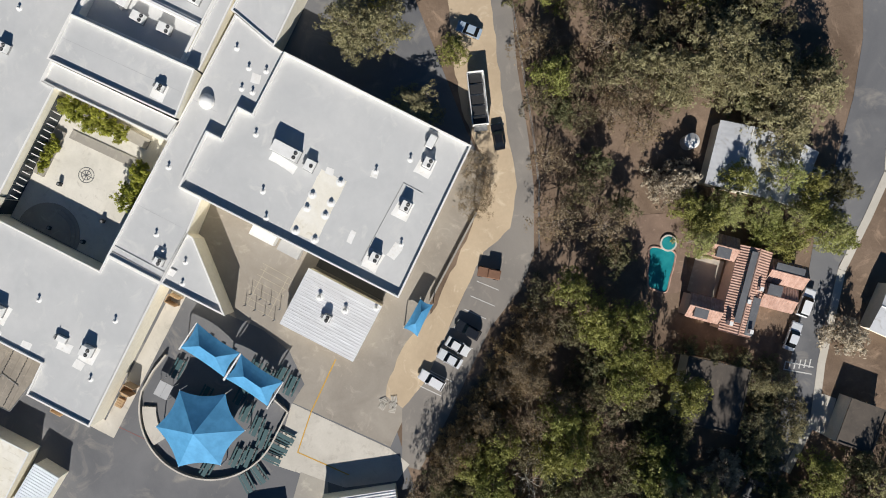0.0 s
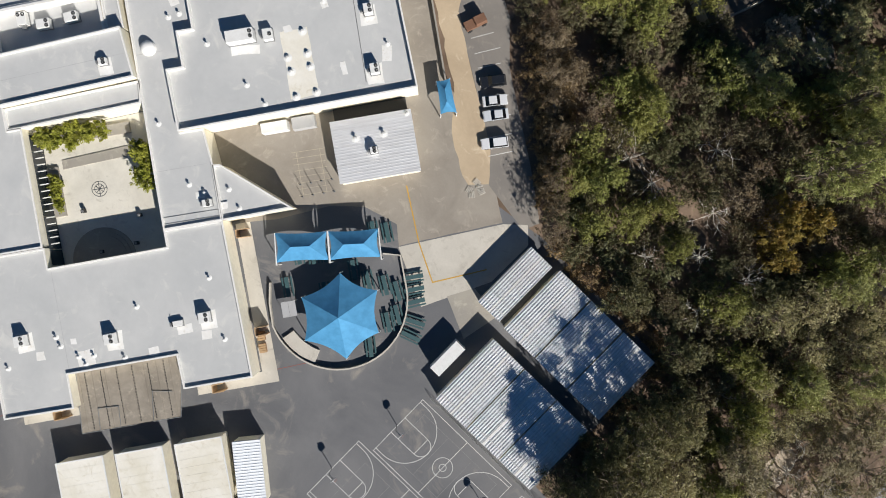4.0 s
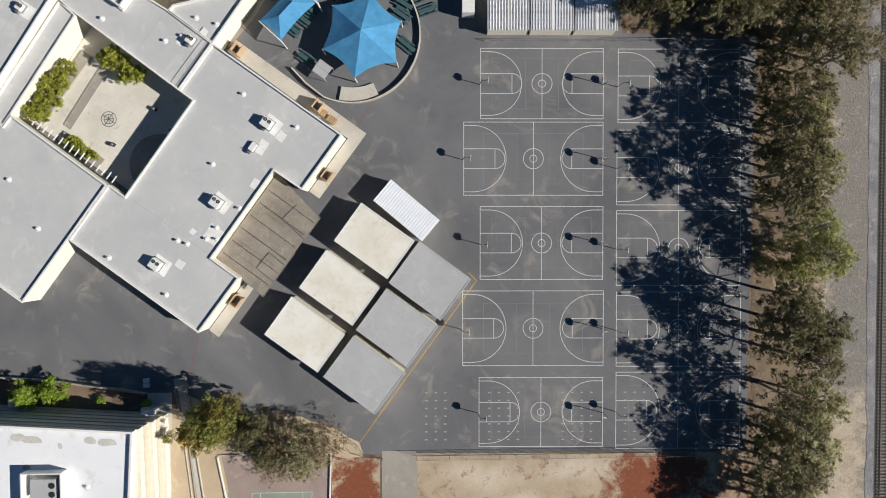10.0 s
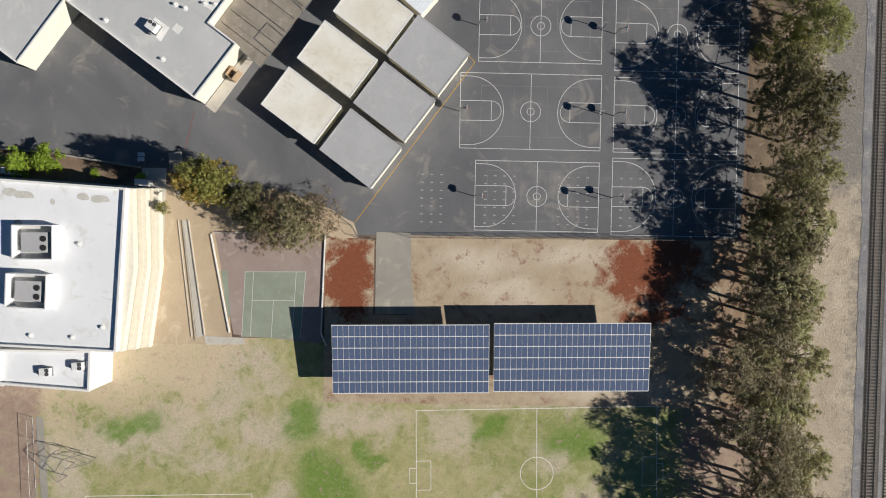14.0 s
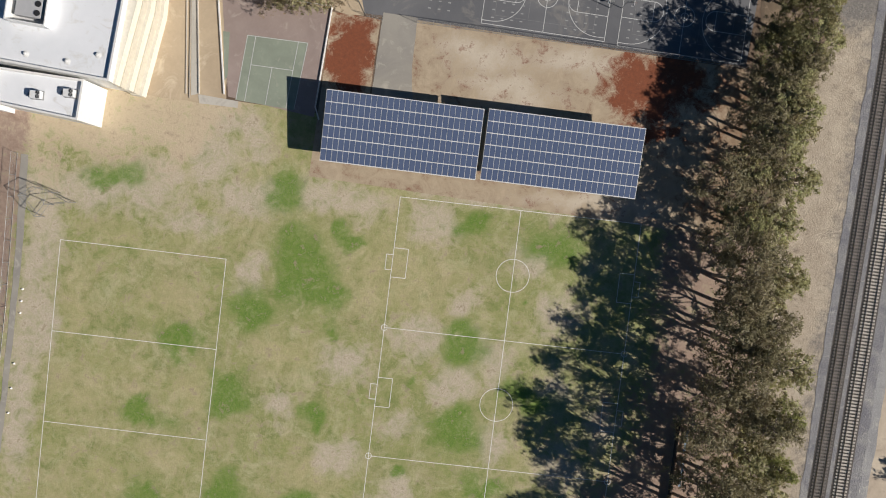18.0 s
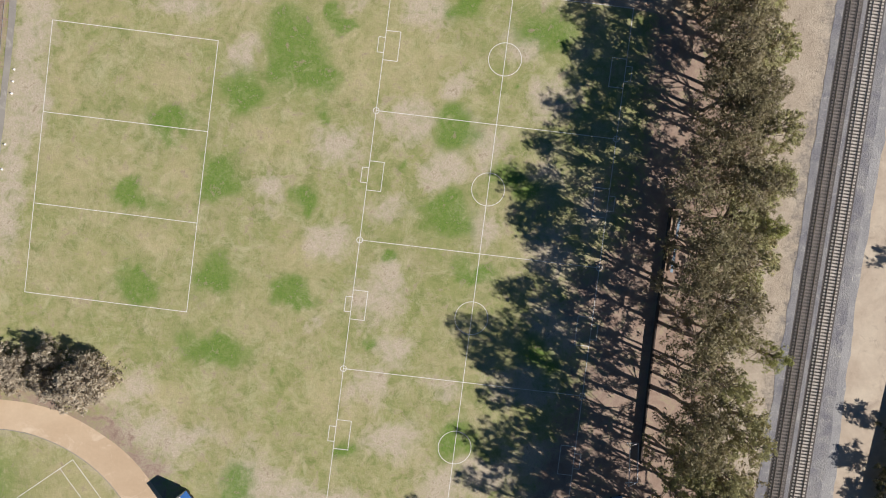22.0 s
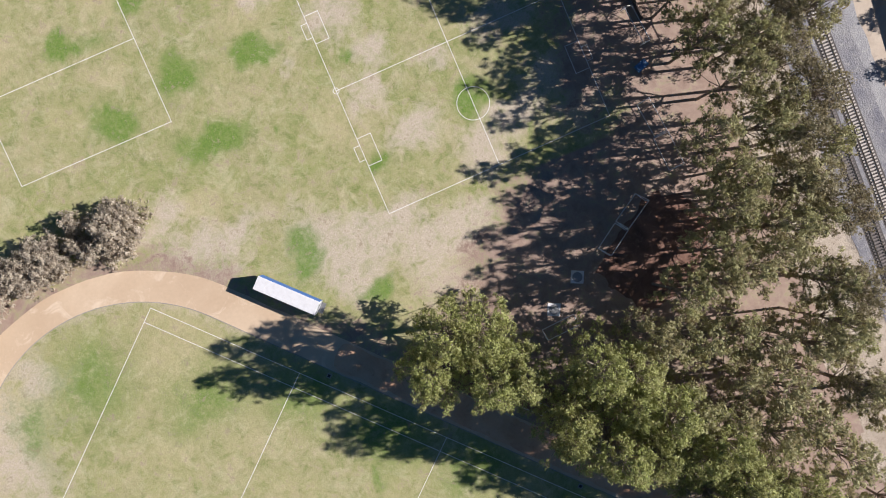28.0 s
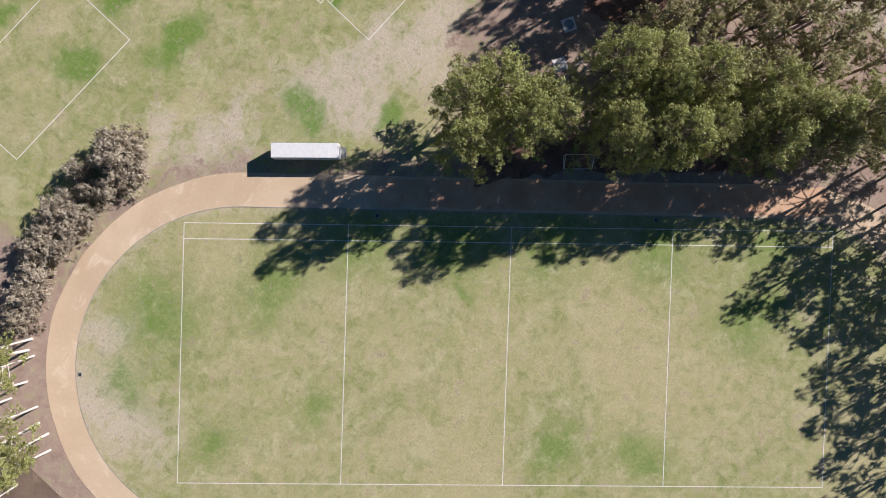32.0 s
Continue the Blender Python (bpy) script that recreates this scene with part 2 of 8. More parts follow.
def add_cyl(bm, x, y, z0, z1, r0, r1=None, n=12):
    r1 = r0 if r1 is None else r1
    ring = [(math.cos(2 * math.pi * i / n), math.sin(2 * math.pi * i / n)) for i in range(n)]
    lo, hi = ([bm.verts.new((x + c * r, y + s * r, z)) for c, s in ring] for r, z in ((r0, z0), (r1, z1)))
    bm.faces.new(hi), bm.faces.new(lo[::-1])
    for i in range(n):
        j = (i + 1) % n
        bm.faces.new((lo[i], lo[j], hi[j], hi[i]))


def add_tube(bm, a, b, r0, r1=None, n=6):
    """A tapered rod from a to b."""
    r1 = r0 if r1 is None else r1
    a, b = Vector(a), Vector(b)
    q = (b - a).to_track_quat("Z", "Y")
    ring = [q @ Vector((math.cos(2 * math.pi * i / n), math.sin(2 * math.pi * i / n), 0)) for i in range(n)]
    lo, hi = [bm.verts.new(a + v * r0) for v in ring], [bm.verts.new(b + v * r1) for v in ring]
    bm.faces.new(hi), bm.faces.new(lo[::-1])
    for i in range(n):
        j = (i + 1) % n
        bm.faces.new((lo[i], lo[j], hi[j], hi[i]))


strip_count = [0]


def add_strip(bm, pts, w, z, t=0.004, closed=False):
    """A painted line of width w along pts, mitred at its bends; each lies a hair above the last."""
    pts = [Vector(p) for p in pts]
    if len(pts) > 2 and (pts[0] - pts[-1]).length < 1e-4:
        pts, closed = pts[:-1], True
    n = len(pts)
    strip_count[0] = (strip_count[0] + 1) % 12
    z = z + t + strip_count[0] * 0.0002
    rowsv = []
    for i, p in enumerate(pts):
        a = pts[i - 1] if closed or i else p * 2 - pts[i + 1]
        b = pts[(i + 1) % n] if closed or i < n - 1 else p * 2 - pts[i - 1]
        u, v = (p - a).normalized(), (b - p).normalized()
        nu, nv = Vector((-u.y, u.x)), Vector((-v.y, v.x))
        m = (nu + nv) / max(0.3, 1 + nu.dot(nv)) * (w / 2)
        end = Vector((0, 0)) if closed or 0 < i < n - 1 else (u * (-w / 2) if i == 0 else u * (w / 2))
        rowsv.append((bm.verts.new((*(p - m + end), z)), bm.verts.new((*(p + m + end), z))))
    for i in range(n if closed else n - 1):
        a, b = rowsv[i], rowsv[(i + 1) % n]
        bm.faces.new((a[0], b[0], b[1], a[1]))


def mesh_of(name, bm, mat):
    me = bpy.data.meshes.new(name)
    bmesh.ops.recalc_face_normals(bm, faces=bm.faces)
    bm.to_mesh(me)
    bm.free()
    for m in (mat if isinstance(mat, (list, tuple)) else (mat,)):
        me.materials.append(m)
    return me


def part(name, bm, mat, parent, label=""):
    """One mesh object under a thing or a part."""
    ob = new(name, mesh_of(name, bm, mat))
    ob.parent = parent
    if label:
        ob["label"] = label
    return ob


def thing(name, m, label, category, group="", kind=""):
    ob = new(name)
    ob.empty_display_size = 0.3
    ob.matrix_world = m
    return tagged(ob, label, category, group, kind)


def solid(name, bm, mat, label, category="", kind="structure", group=""):
    return tagged(new(name, mesh_of(name, bm, mat)), label, category, group, kind)


def wobble(poly, step=1.5, amp=0.5, seed=0.0, smooth=0):
    """A closed outline cut into short steps and made uneven, as soil and grass edges are; smooth rounds its corners."""
    pts = []
    for i in range(len(poly)):
        a, b = Vector(poly[i]), Vector(poly[(i + 1) % len(poly)])
        n = max(1, int((b - a).length / step))
        pts += [a.lerp(b, k / n) for k in range(n)]
    for _ in range(smooth):
        pts = [(pts[i - 1] + pts[i] * 2 + pts[(i + 1) % len(pts)]) / 4 for i in range(len(pts))]
    out = []
    for p in pts:
        v = noise.noise_vector(Vector((p.x * 0.31, p.y * 0.31, seed))) + noise.noise_vector(Vector((p.x, p.y, seed + 9))) * 0.4
        out.append((p.x + v.x * amp, p.y + v.y * amp))
    return out


area_count = [0]


def area(name, poly, z, mat, label, amp=0.0, step=1.5, smooth=0, seed=0.0):
    area_count[0] += 1
    z += 0.0006 * area_count[0]
    bm = bmesh.new()
    pts = wobble(poly, step, amp, seed, smooth) if amp or smooth else poly
    f = bm.faces.new([bm.verts.new((*p, z)) for p in pts])
    f.normal_update()
    if f.normal.z < 0:
        f.normal_flip()
    bmesh.ops.triangulate(bm, faces=[f])
    return solid(name, bm, mat, label, name.split("_")[-1])


def between(left, right):
    return list(left) + list(right)[::-1]


# ---- ground ----
bm = bmesh.new()
n, half = 60, 3000.0
cut = [half * (abs(s) ** 3) * (1 if s > 0 else -1) for s in (2 * i / n - 1 for i in range(n + 1))]
grid = [[bm.verts.new((x + 0, y - 90, 0)) for y in cut] for x in cut]
for i in range(n):
    for j in range(n):
        bm.faces.new((grid[i][j], grid[i + 1][j], grid[i + 1][j + 1], grid[i][j + 1]))
solid("ground", bm, M_SOIL, "brown woodland soil with dry leaf litter", "ground")

area("asphalt_yard", [(-140, -50), (-70, -38), (-48, -38), (-38, -47), (-14, -49.6), (56.3, -48.9), (57.2, 0), (57.5, 26.5), (33, 27.5),
     (33.5, 59.5), (3, 60.5), (-14, 58), (-50, 81.6), (-58, 79), (-140, 60)], 0.02, M_ASPHALT, "dark grey asphalt school yard")
def school_area(pts):
    """Places counted along the walls of the school, as world places."""
    m = pose(-60.4, 12.0, 0, 0, 0, 53.9)
    return [tuple((m @ Vector((*p, 0))).xy) for p in pts]


area("asphalt_patch", school_area([(20, 6.5), (57, 7), (57.5, 35), (63.4, 36), (63.7, 8), (66.5, 3.0), (67.5, -3), (67, -9), (69.3, -12), (69.6, -18.4), (50.6, -19.3), (50.9, -15.5), (46, -11.5), (40, -10.2), (30, -11), (23.5, -10.5), (21, -3)]), 0.03,
     M_ASPHALT_OLD, "lighter weathered asphalt beside the hall", 0.12)
area("concrete_pavement", [(-14.9, 41.3), (-4.3, 57.3), (-1.0, 60.3), (1.6, 57.7), (1.4, 48.4), (-4.5, 36.4)], 0.04, M_CONC, "pale concrete slab with yellow line")
area("concrete_pavement", [(-2.5, 41.0), (0.0, 45.5), (6.5, 44.7), (5.0, 37.6)], 0.045, M_CONC2, "grey concrete slab beside the trailer")
area("dirt_lot", [(-44.2, 79.4), (-28.2, 69.2), (-22.7, 62.8), (-16.7, 59.0), (-13.8, 58.0), (-11.1, 60.5), (-15.2, 65.2), (-26.2, 72.2),
     (-36.3, 78.9), (-40.0, 84.2), (-47, 86.4), (-60, 86), (-81, 86.5), (-81, 79), (-62, 78.5), (-52, 81.5)], 0.035, M_TAN, "tan compacted dirt beside the lane", 0.5, 1.5)
area("lane_road", [(-120, 84), (-80.2, 85.9), (-68.1, 86.0), (-57.3, 85.3), (-47.2, 85.4), (-38, 79.5), (-26.2, 72.2), (-15.2, 65.2), (-11, 60.5), (-1, 59),
     (0.3, 62), (-8.4, 68.4), (-22.9, 78), (-29.2, 84.5), (-34.8, 87.6), (-46.6, 89.3), (-55.6, 89.6), (-67.7, 89.4), (-79.5, 90.1), (-120, 90)],
     0.03, M_ROAD, "worn grey asphalt lane and parking bays")
area("asphalt_path", [(-10.8, -49), (-4.4, -49), (-4.2, -58.5), (-3.2, -64), (-10.8, -64)], 0.035, M_CONC2, "pale grey path through the gate", 0.15)
area("dirt_apron", [(-49.2, -41), (-41, -44), (-37.0, -67.8), (-36.6, -70), (-100, -70), (-100, -38)], 0.018, M_TAN, "tan dirt round the gymnasium", 0.4, 0.8)
area("tree_belt", [(57.2, -49), (57.6, 27), (36, 28.5), (36, 34), (66, 36), (70, 10), (70, -79.6), (56, -79.6)], 0.012, M_BELT, "brown trampled soil under the trees", 0.6)
area("leaf_litter", [(31, -203), (40, -196), (47, -193), (54, -199), (53, -207), (44, -212), (36, -214)], 0.03, mottled("red-brown leaf litter", "92705f", "725546", "ac8a78", 0.3, 1.5, 0.95, 0, 0.6, 0.05, 0.6), "red-brown leaf litter under the grove", 1.8, 0.8)
area("leaf_litter", between([(-2, -206), (12, -216), (26, -230), (38, -243)], [(-6, -211), (8, -221), (22, -235), (34, -248)])[::-1], 0.045, bpy.data.materials["red-brown leaf litter"], "red-brown leaf litter along the track", 1.2, 0.8)
TRACK_D, TRACK_N = (0.6886, -0.7252), (0.7252, 0.6886)
litter = [[(-60.3 + TRACK_N[0] * r + TRACK_D[0] * k, -204.2 + TRACK_N[1] * r + TRACK_D[1] * k) for k in range(24, 112, 4)] for r in (30.6, 35.8)]
area("leaf_litter", between(*litter), 0.036, mottled("reddish granite with leaf litter", "dcb896", "d2a684", "bc8e6e", 0.2, 1.4, 0.95, 0, 0.5, 0.04, 0.6), "reddish leaf litter over the shaded track", 0.5, 0.8, 2)
area("bare_clearing", [(59.8, 66), (64.4, 62), (69, 46), (63, 42), (61.7, 50), (60.9, 57.5)], 0.02, M_SAND, "pale bare clearing in the wood", 1.6, 0.8)
area("bare_clearing", [(49.5, 98.5), (55, 102.5), (65, 101), (66, 96.5), (54, 95)], 0.02, M_SAND, "pale bare clearing in the wood", 1.8, 0.8)
area("railway_ballast", between([(78.4, 160), (78.4, 40), (78.6, -50), (78.6, -130), (77.8, -180), (77.6, -280)], [(90, 160), (90, 40), (89.4, -50), (89.6, -130), (91, -180), (91, -280)]),
     0.05, M_BALLAST, "grey stone ballast of the railway", 0.4)
area("gravel_road", between([(89.5, 160), (89.5, 40), (89, -50), (89.2, -130), (90.5, -180), (90.5, -280)], [(94, 160), (94, 40), (92, -50), (91.0, -130), (93.4, -180), (93, -280)]),
     0.04, M_GRAVEL, "grey gravel service road beside the rails", 0.5)
area("sandy_bank", between([(93.5, 160), (93.5, 40), (91.6, -50), (90.6, -130), (93, -180), (92.6, -280)], [(112, 160), (111, 40), (110, -50), (106, -130), (103, -180), (103, -280)]),
     0.03, M_SAND, "pale sandy bank beyond the rails", 0.8)

# ---- grass fields: one sheet, with its green, bare and dry places ----
BARE = [(-13.8, -83.6, 9.0, 3.5), (4.5, -86.6, 4.5, 4.0), (12.6, -98.6, 3.5, 3.5), (3.2, -106.8, 4.5, 4.5), (11.8, -115.1, 3.8, 3.8), (2.5, -123.3, 4.0, 4.0),
        (-8.0, -131.2, 3.5, 3.5), (-19.6, -123.4, 3.0, 3.0), (29.0, -98.8, 5.0, 4.0), (22.9, -90.2, 3.5, 3.5), (18.4, -109.3, 4.5, 4.5), (20.6, -124.4, 3.8, 3.8),
        (2.8, -139.8, 4.5, 5.0), (-8.4, -113.8, 6.0, 3.5), (-68.0, -106.8, 2.5, 14.0), (34, -128, 5, 4), (38, -140, 5, 6), (33, -152, 6, 3), (40, -118, 4, 5),
        (36, -165, 6, 5), (28, -170, 6, 4), (40, -173, 6, 4), (30, -112, 3, 4)]
PALE_DRY = [(-37.1, -122.3, 4.5, 4.5), (-56.2, -125.3, 6, 7.0), (-42.0, -106.1, 8.0, 5.0), (-42.2, -82.1, 4.0, 7.0), (-52.8, -96.2, 6, 3), (-58, -110, 4, 7), (-38, -136, 6, 4), (-50, -140, 5, 5), (-20, -113, 7, 5), (-12, -135, 7, 5), (-2, -160, 9, 6), (-34, -165, 9, 5)]
BARE_EDGE = [(-66.5, -98, 4.5, 14), (-66, -114, 3.5, 9), (-66.5, -130, 3.5, 14), (-50, -87, 9, 4.5), (-60, -88, 8, 4.5), (-38, -80, 5, 5), (-30, -86, 7, 4), (-40, -92, 6, 2.5), (-68, -90, 6, 6), (-32, -74, 5, 3), (12, -80, 16, 1.5), (-37, -73, 3, 3), (-40, -78, 3, 3.5), (-45, -84, 3.5, 3.5), (-28.4, -98.8, 2.5, 3.5)]
BARE_SOUTH = [(7.7, -148.8, 3.5, 3.5), (3.6, -156.8, 3.8, 3.8), (9.2, -165.6, 5.0, 3.5), (19.9, -173.5, 5.5, 5.5), (-7.8, -147.3, 1.4, 1.4), (-15.3, -178.8, 4.5, 7.0),
              (3.8, -137.3, 3.8, 3.8), (15.1, -183.9, 6.0, 2.0), (17.1, -154.8, 3.0, 2.0), (-9.8, -187.6, 5.0, 4.0), (-7.9, -182.4, 11.0, 4.0), (7.4, -197.7, 5.0, 3.0),
              (-10.5, -178.5, 6.0, 4.0), (0.5, -180.5, 7.0, 3.8), (4.0, -186.5, 8.0, 5.0), (12.0, -186.0, 7.0, 4.5), (5.0, -193.0, 6.0, 4.0), (-33.0, -170.5, 11.0, 3.0), (-39.0, -163.5, 4.0, 4.0), (-72.0, -182.0, 6.0, 4.0), (-82.0, -193.0, 5.0, 10.0), (-81.5, -192.6, 8.0, 12.0), (-45, -166, 8, 2.5), (-34, -176, 5, 2.5)]
LUSH = [(-10.8, -90.2, 2.6, 2.0), (-19.3, -96.5, 6.0, 7.0), (-14.4, -101.0, 4.5, 4.0), (-11.3, -107.9, 2.2, 1.8), (-39.3, -114.1, 4.5, 3.2), (-28.8, -122.1, 4.8, 3.8),
        (-12.6, -124.5, 3.0, 1.8), (-41.0, -144.0, 4.5, 3.0), (-27.7, -141.0, 4.0, 4.5), (-11.9, -140.8, 4.0, 2.5), (-43.1, -128.4, 4.5, 2.5), (27.1, -86.4, 5.5, 4.5),
        (10.7, -85.7, 4.0, 3.0), (13.0, -122.9, 5.5, 4.0), (12.8, -107.0, 5.0, 4.5), (3.8, -115.0, 0.9, 0.9), (4.3, -98.2, 0.6, 0.6), (20.5, -98.5, 0.8, 0.6),
        (3.8, -132.2, 1.0, 1.0), (-26.3, -105.9, 5.0, 4.0), (25.5, -114.7, 6.0, 2.5), (-24.3, -83.6, 4.5, 5.0), (-55.4, -85.1, 6.0, 1.8)]
LUSH_SOUTH = [(-24.8, -153.2, 6.5, 3.2), (-14.3, -156.7, 1.2, 1.0), (3.3, -147.9, 1.8, 1.6), (-17.3, -179.1, 3.0, 4.5), (21.6, -163.7, 4.0, 3.0), (19.9, -132.2, 5.0, 2.0),
              (4.3, -133.5, 2.0, 1.2), (34.0, -147.5, 5.0, 4.0), (-17.6, -181.6, 4.5, 2.5), (-7.6, -190.5, 3.5, 1.8),
              (15.0, -192.8, 5.0, 3.0), (0.8, -168.0, 3.0, 2.0)]
LUSH_OVAL = [(-20.3, -268.2, 5.0, 6.0), (-63.8, -186.6, 8.0, 8.0), (-76.9, -190.7, 4.0, 7.0), (-21.5, -223.4, 1.2, 1.2), (-73.7, -210.7, 6.0, 4.0), (-55.4, -218.9, 5.0, 3.0),
             (13.2, -264.5, 8.0, 6.0), (-29.9, -255.4, 6.0, 4.0), (-44.9, -196.9, 9.0, 6.0), (-28, -203, 7, 6), (-16, -216, 7, 6), (-3, -229, 7, 6), (10, -243, 7, 6), (24, -256, 7, 6)]
DRY_OVAL = [(-37.7, -221.9, 9.0, 7.0), (-55.2, -204.2, 9.0, 8.0), (-20.9, -242.0, 8.0, 6.0), (-7.6, -258.5, 7.0, 5.0), (-49.6, -233.7, 8.0, 6.0), (-70.9, -222.5, 4.0, 3.0),
            (-0.2, -237.6, 2.5, 1.5), (-29.7, -233.0, 6.0, 5.0), (11.7, -258.5, 3.0, 2.0)]
OVAL_A, OVAL_B, OVAL_R, TRACK_W = Vector((-60.3, -204.2)), Vector((9.3, -277.5)), 30.0, 6.2


def waves(xs, ys, scale, seed):
    """Slow uneven waves, about -1 to 1."""
    rng = np.random.default_rng(seed)
    out = np.zeros_like(xs)
    for k in range(7):
        a, f, ph = rng.uniform(0, 6.283), scale * rng.uniform(0.6, 2.2), rng.uniform(0, 6.283)
        out += np.sin((xs * np.cos(a) + ys * np.sin(a)) * f + ph) / 3.2
    return out


def patchy(xs, ys, spots, soft):
    """How far each place lies inside any of the spots, 0 to 1, with ragged rims."""
    xs, ys = xs + 1.5 * waves(xs, ys, 0.4, 3) + 0.7 * waves(xs, ys, 1.3, 4), ys + 1.5 * waves(xs, ys, 0.4, 5) + 0.7 * waves(xs, ys, 1.3, 6)
    out = np.zeros_like(xs)
    for i, (x, y, rx, ry) in enumerate(spots):
        r = np.hypot((xs - x) / rx, (ys - y) / ry)
        out = np.maximum(out, np.clip((1 + soft - r) / (2 * soft), 0, 1))
    return out


def sheet(name, x0, x1, y0, y1, s, z, keep=None):
    """A fine grid of ground; keep(xs, ys) picks the faces. Gives the mesh and the places of its points."""
    nx, ny = int((x1 - x0) / s), int((y1 - y0) / s)
    xs, ys = np.meshgrid(np.linspace(x0, x1, nx + 1), np.linspace(y0, y1, ny + 1), indexing="ij")
    idx = np.arange((nx + 1) * (ny + 1)).reshape(nx + 1, ny + 1)
    faces = np.stack([idx[:-1, :-1], idx[1:, :-1], idx[1:, 1:], idx[:-1, 1:]], -1).reshape(-1, 4)
    xs, ys = xs.ravel(), ys.ravel()
    if keep is not None:
        faces = faces[keep(xs[faces].mean(1), ys[faces].mean(1))]
    me = bpy.data.meshes.new(name)
    me.from_pydata(np.stack([xs, ys, np.full_like(xs, z)], -1).tolist(), [], faces.tolist())
    return me, xs, ys


def add_layers(me, layers):
    for name, v in layers.items():
        me.attributes.new(name, "FLOAT", "POINT").data.foreach_set("value", v.astype(np.float32))


def field_sheet():
    me, xs, ys = sheet("playing_field", -100, 70, -312, -68, 0.8, 0.01, lambda x, y: (y < -79.5) | (x < -3) & (y < -69))
    d = OVAL_B - OVAL_A
    k = np.clip(((xs - OVAL_A.x) * d.x + (ys - OVAL_A.y) * d.y) / d.length_squared, 0, 1)
    od = np.hypot(xs - OVAL_A.x - d.x * k, ys - OVAL_A.y - d.y * k)
    inside = od < OVAL_R + 2
    soil = np.clip((xs - 43 + 6 * np.clip((-ys - 105) / 20, 0, 1) + 4 * waves(xs, ys, 0.22, 9)) / 8, 0, 1)
    soil = np.maximum(soil, np.where(inside, 0, np.clip((-(ys + 186) + (xs - 8) * 0.9 + 3 * waves(xs, ys, 0.3, 8)) / 14, 0, 1) * (ys < -180)))
    soil = np.maximum(soil, np.clip((-70.5 - xs) / 2, 0, 1) * (~inside))
    soil = np.maximum(soil, (~inside) * np.clip(1 - (od - OVAL_R - TRACK_W) / 6 + 0.3 * waves(xs, ys, 0.6, 10), 0, 1) * (od > OVAL_R) * 0.8)
    add_layers(me, {"lush": np.maximum(patchy(xs, ys, LUSH + LUSH_SOUTH, 0.4), 0.8 * patchy(xs, ys, LUSH_OVAL, 0.7)),
                    "bare": np.maximum(patchy(xs, ys, BARE + BARE_EDGE + BARE_SOUTH, 0.5), np.where(inside, np.clip((od - OVAL_R + 2.0) / 2.5, 0, 0.45), 0)),
                    "dry": np.maximum(patchy(xs, ys, DRY_OVAL + PALE_DRY, 0.8), np.where(inside, 0.62 + 0.45 * waves(xs, ys, 0.13, 13), 0.4 + 0.3 * waves(xs, ys, 0.12, 12))), "soil": soil,
                    "tan": np.clip((ys + 87 + 4 * waves(xs, ys, 0.25, 14)) / 7, 0, 1) * np.clip((-31.5 - 0.9 * (-(ys + 70)).clip(0, 40) - xs + 3 * waves(xs, ys, 0.3, 15)) / 5, 0, 1)})
    m = Mat("mown grass with bare soil", 0.95)
    fine, mid, slow = m.noise(1.6, 8, 0.8, 0.28, 0.72), m.noise(0.42, 8, 0.75, 0.33, 0.67, 0.6), m.noise(0.09, 6, 0.7, 0.36, 0.64, 0.5)
    mow = m.noise(0.6, 5, 0.7, 0.38, 0.62, 0.0, (1.0, 2.6, 1.0))
    col = m.mix(mid, srgb("879252"), srgb("bdb18a"))
    col = m.mix(m.math("MULTIPLY", slow, 0.65), col, m.mix(mid, srgb("768c3a"), srgb("a2a75e")))
    col = m.mix(m.math("MULTIPLY", mow, 0.28), col, srgb("bdb184"))
    patch = m.noise(0.14, 9, 0.78, 0.5, 0.66, 0.8)
    col = m.mix(m.math("MULTIPLY", patch, 0.6), col, srgb("c6b194"))
    tufts, streak = m.noise(3.2, 6, 0.8, 0.3, 0.7, 0.4), m.noise(1.0, 5, 0.7, 0.35, 0.65, 0.2, (2.4, 0.22, 1.0))
    col = m.mix(m.math("MULTIPLY", streak, 0.22), col, srgb("748644"))
    col = m.mix(m.math("MULTIPLY", tufts, 0.3), col, m.mix(mid, srgb("c8c092"), srgb("8c984c")))
    edge = m.math("ADD", m.span(fine, 0, 1, -0.3, 0.3), m.span(mid, 0, 1, -0.5, 0.5))

    def soft_mask(name, lo, hi, gain):
        return m.span(m.math("ADD", m.attr(name), edge), lo, hi, 0.0, gain)
    col = m.mix(m.math("MULTIPLY", m.noise(0.2, 10, 0.8, 0.49, 0.63, 0.7), 0.55), col, srgb("d4c9a6"))
    col = m.mix(m.math("MULTIPLY", m.noise(0.27, 10, 0.8, 0.50, 0.64, 0.5), 0.65), col, srgb("6f803c"))
    col = m.mix(soft_mask("dry", 0.25, 1.1, 0.62), col, m.mix(tufts, srgb("d2c49a"), srgb("b8aa7c")))
    col = m.mix(soft_mask("bare", 0.2, 1.15, 0.85), col, m.mix(tufts, srgb("dfd0be"), srgb("c2b19c")))
    col = m.mix(soft_mask("lush", 0.2, 1.05, 0.88), col, m.mix(tufts, srgb("447020"), srgb("7e9e38")))
    col = m.mix(soft_mask("tan", 0.2, 0.9, 0.95), col, m.mix(mid, srgb("dccaac"), srgb("cab69a")))
    col = m.mix(soft_mask("soil", 0.2, 0.9, 1.0), col, m.mix(mid, srgb("bca594"), srgb("9c8474")))
    col = m.mix(m.math("MULTIPLY", fine, 0.48), col, m.mix(1.0, col, (0.55, 0.55, 0.5, 1), "MULTIPLY"))
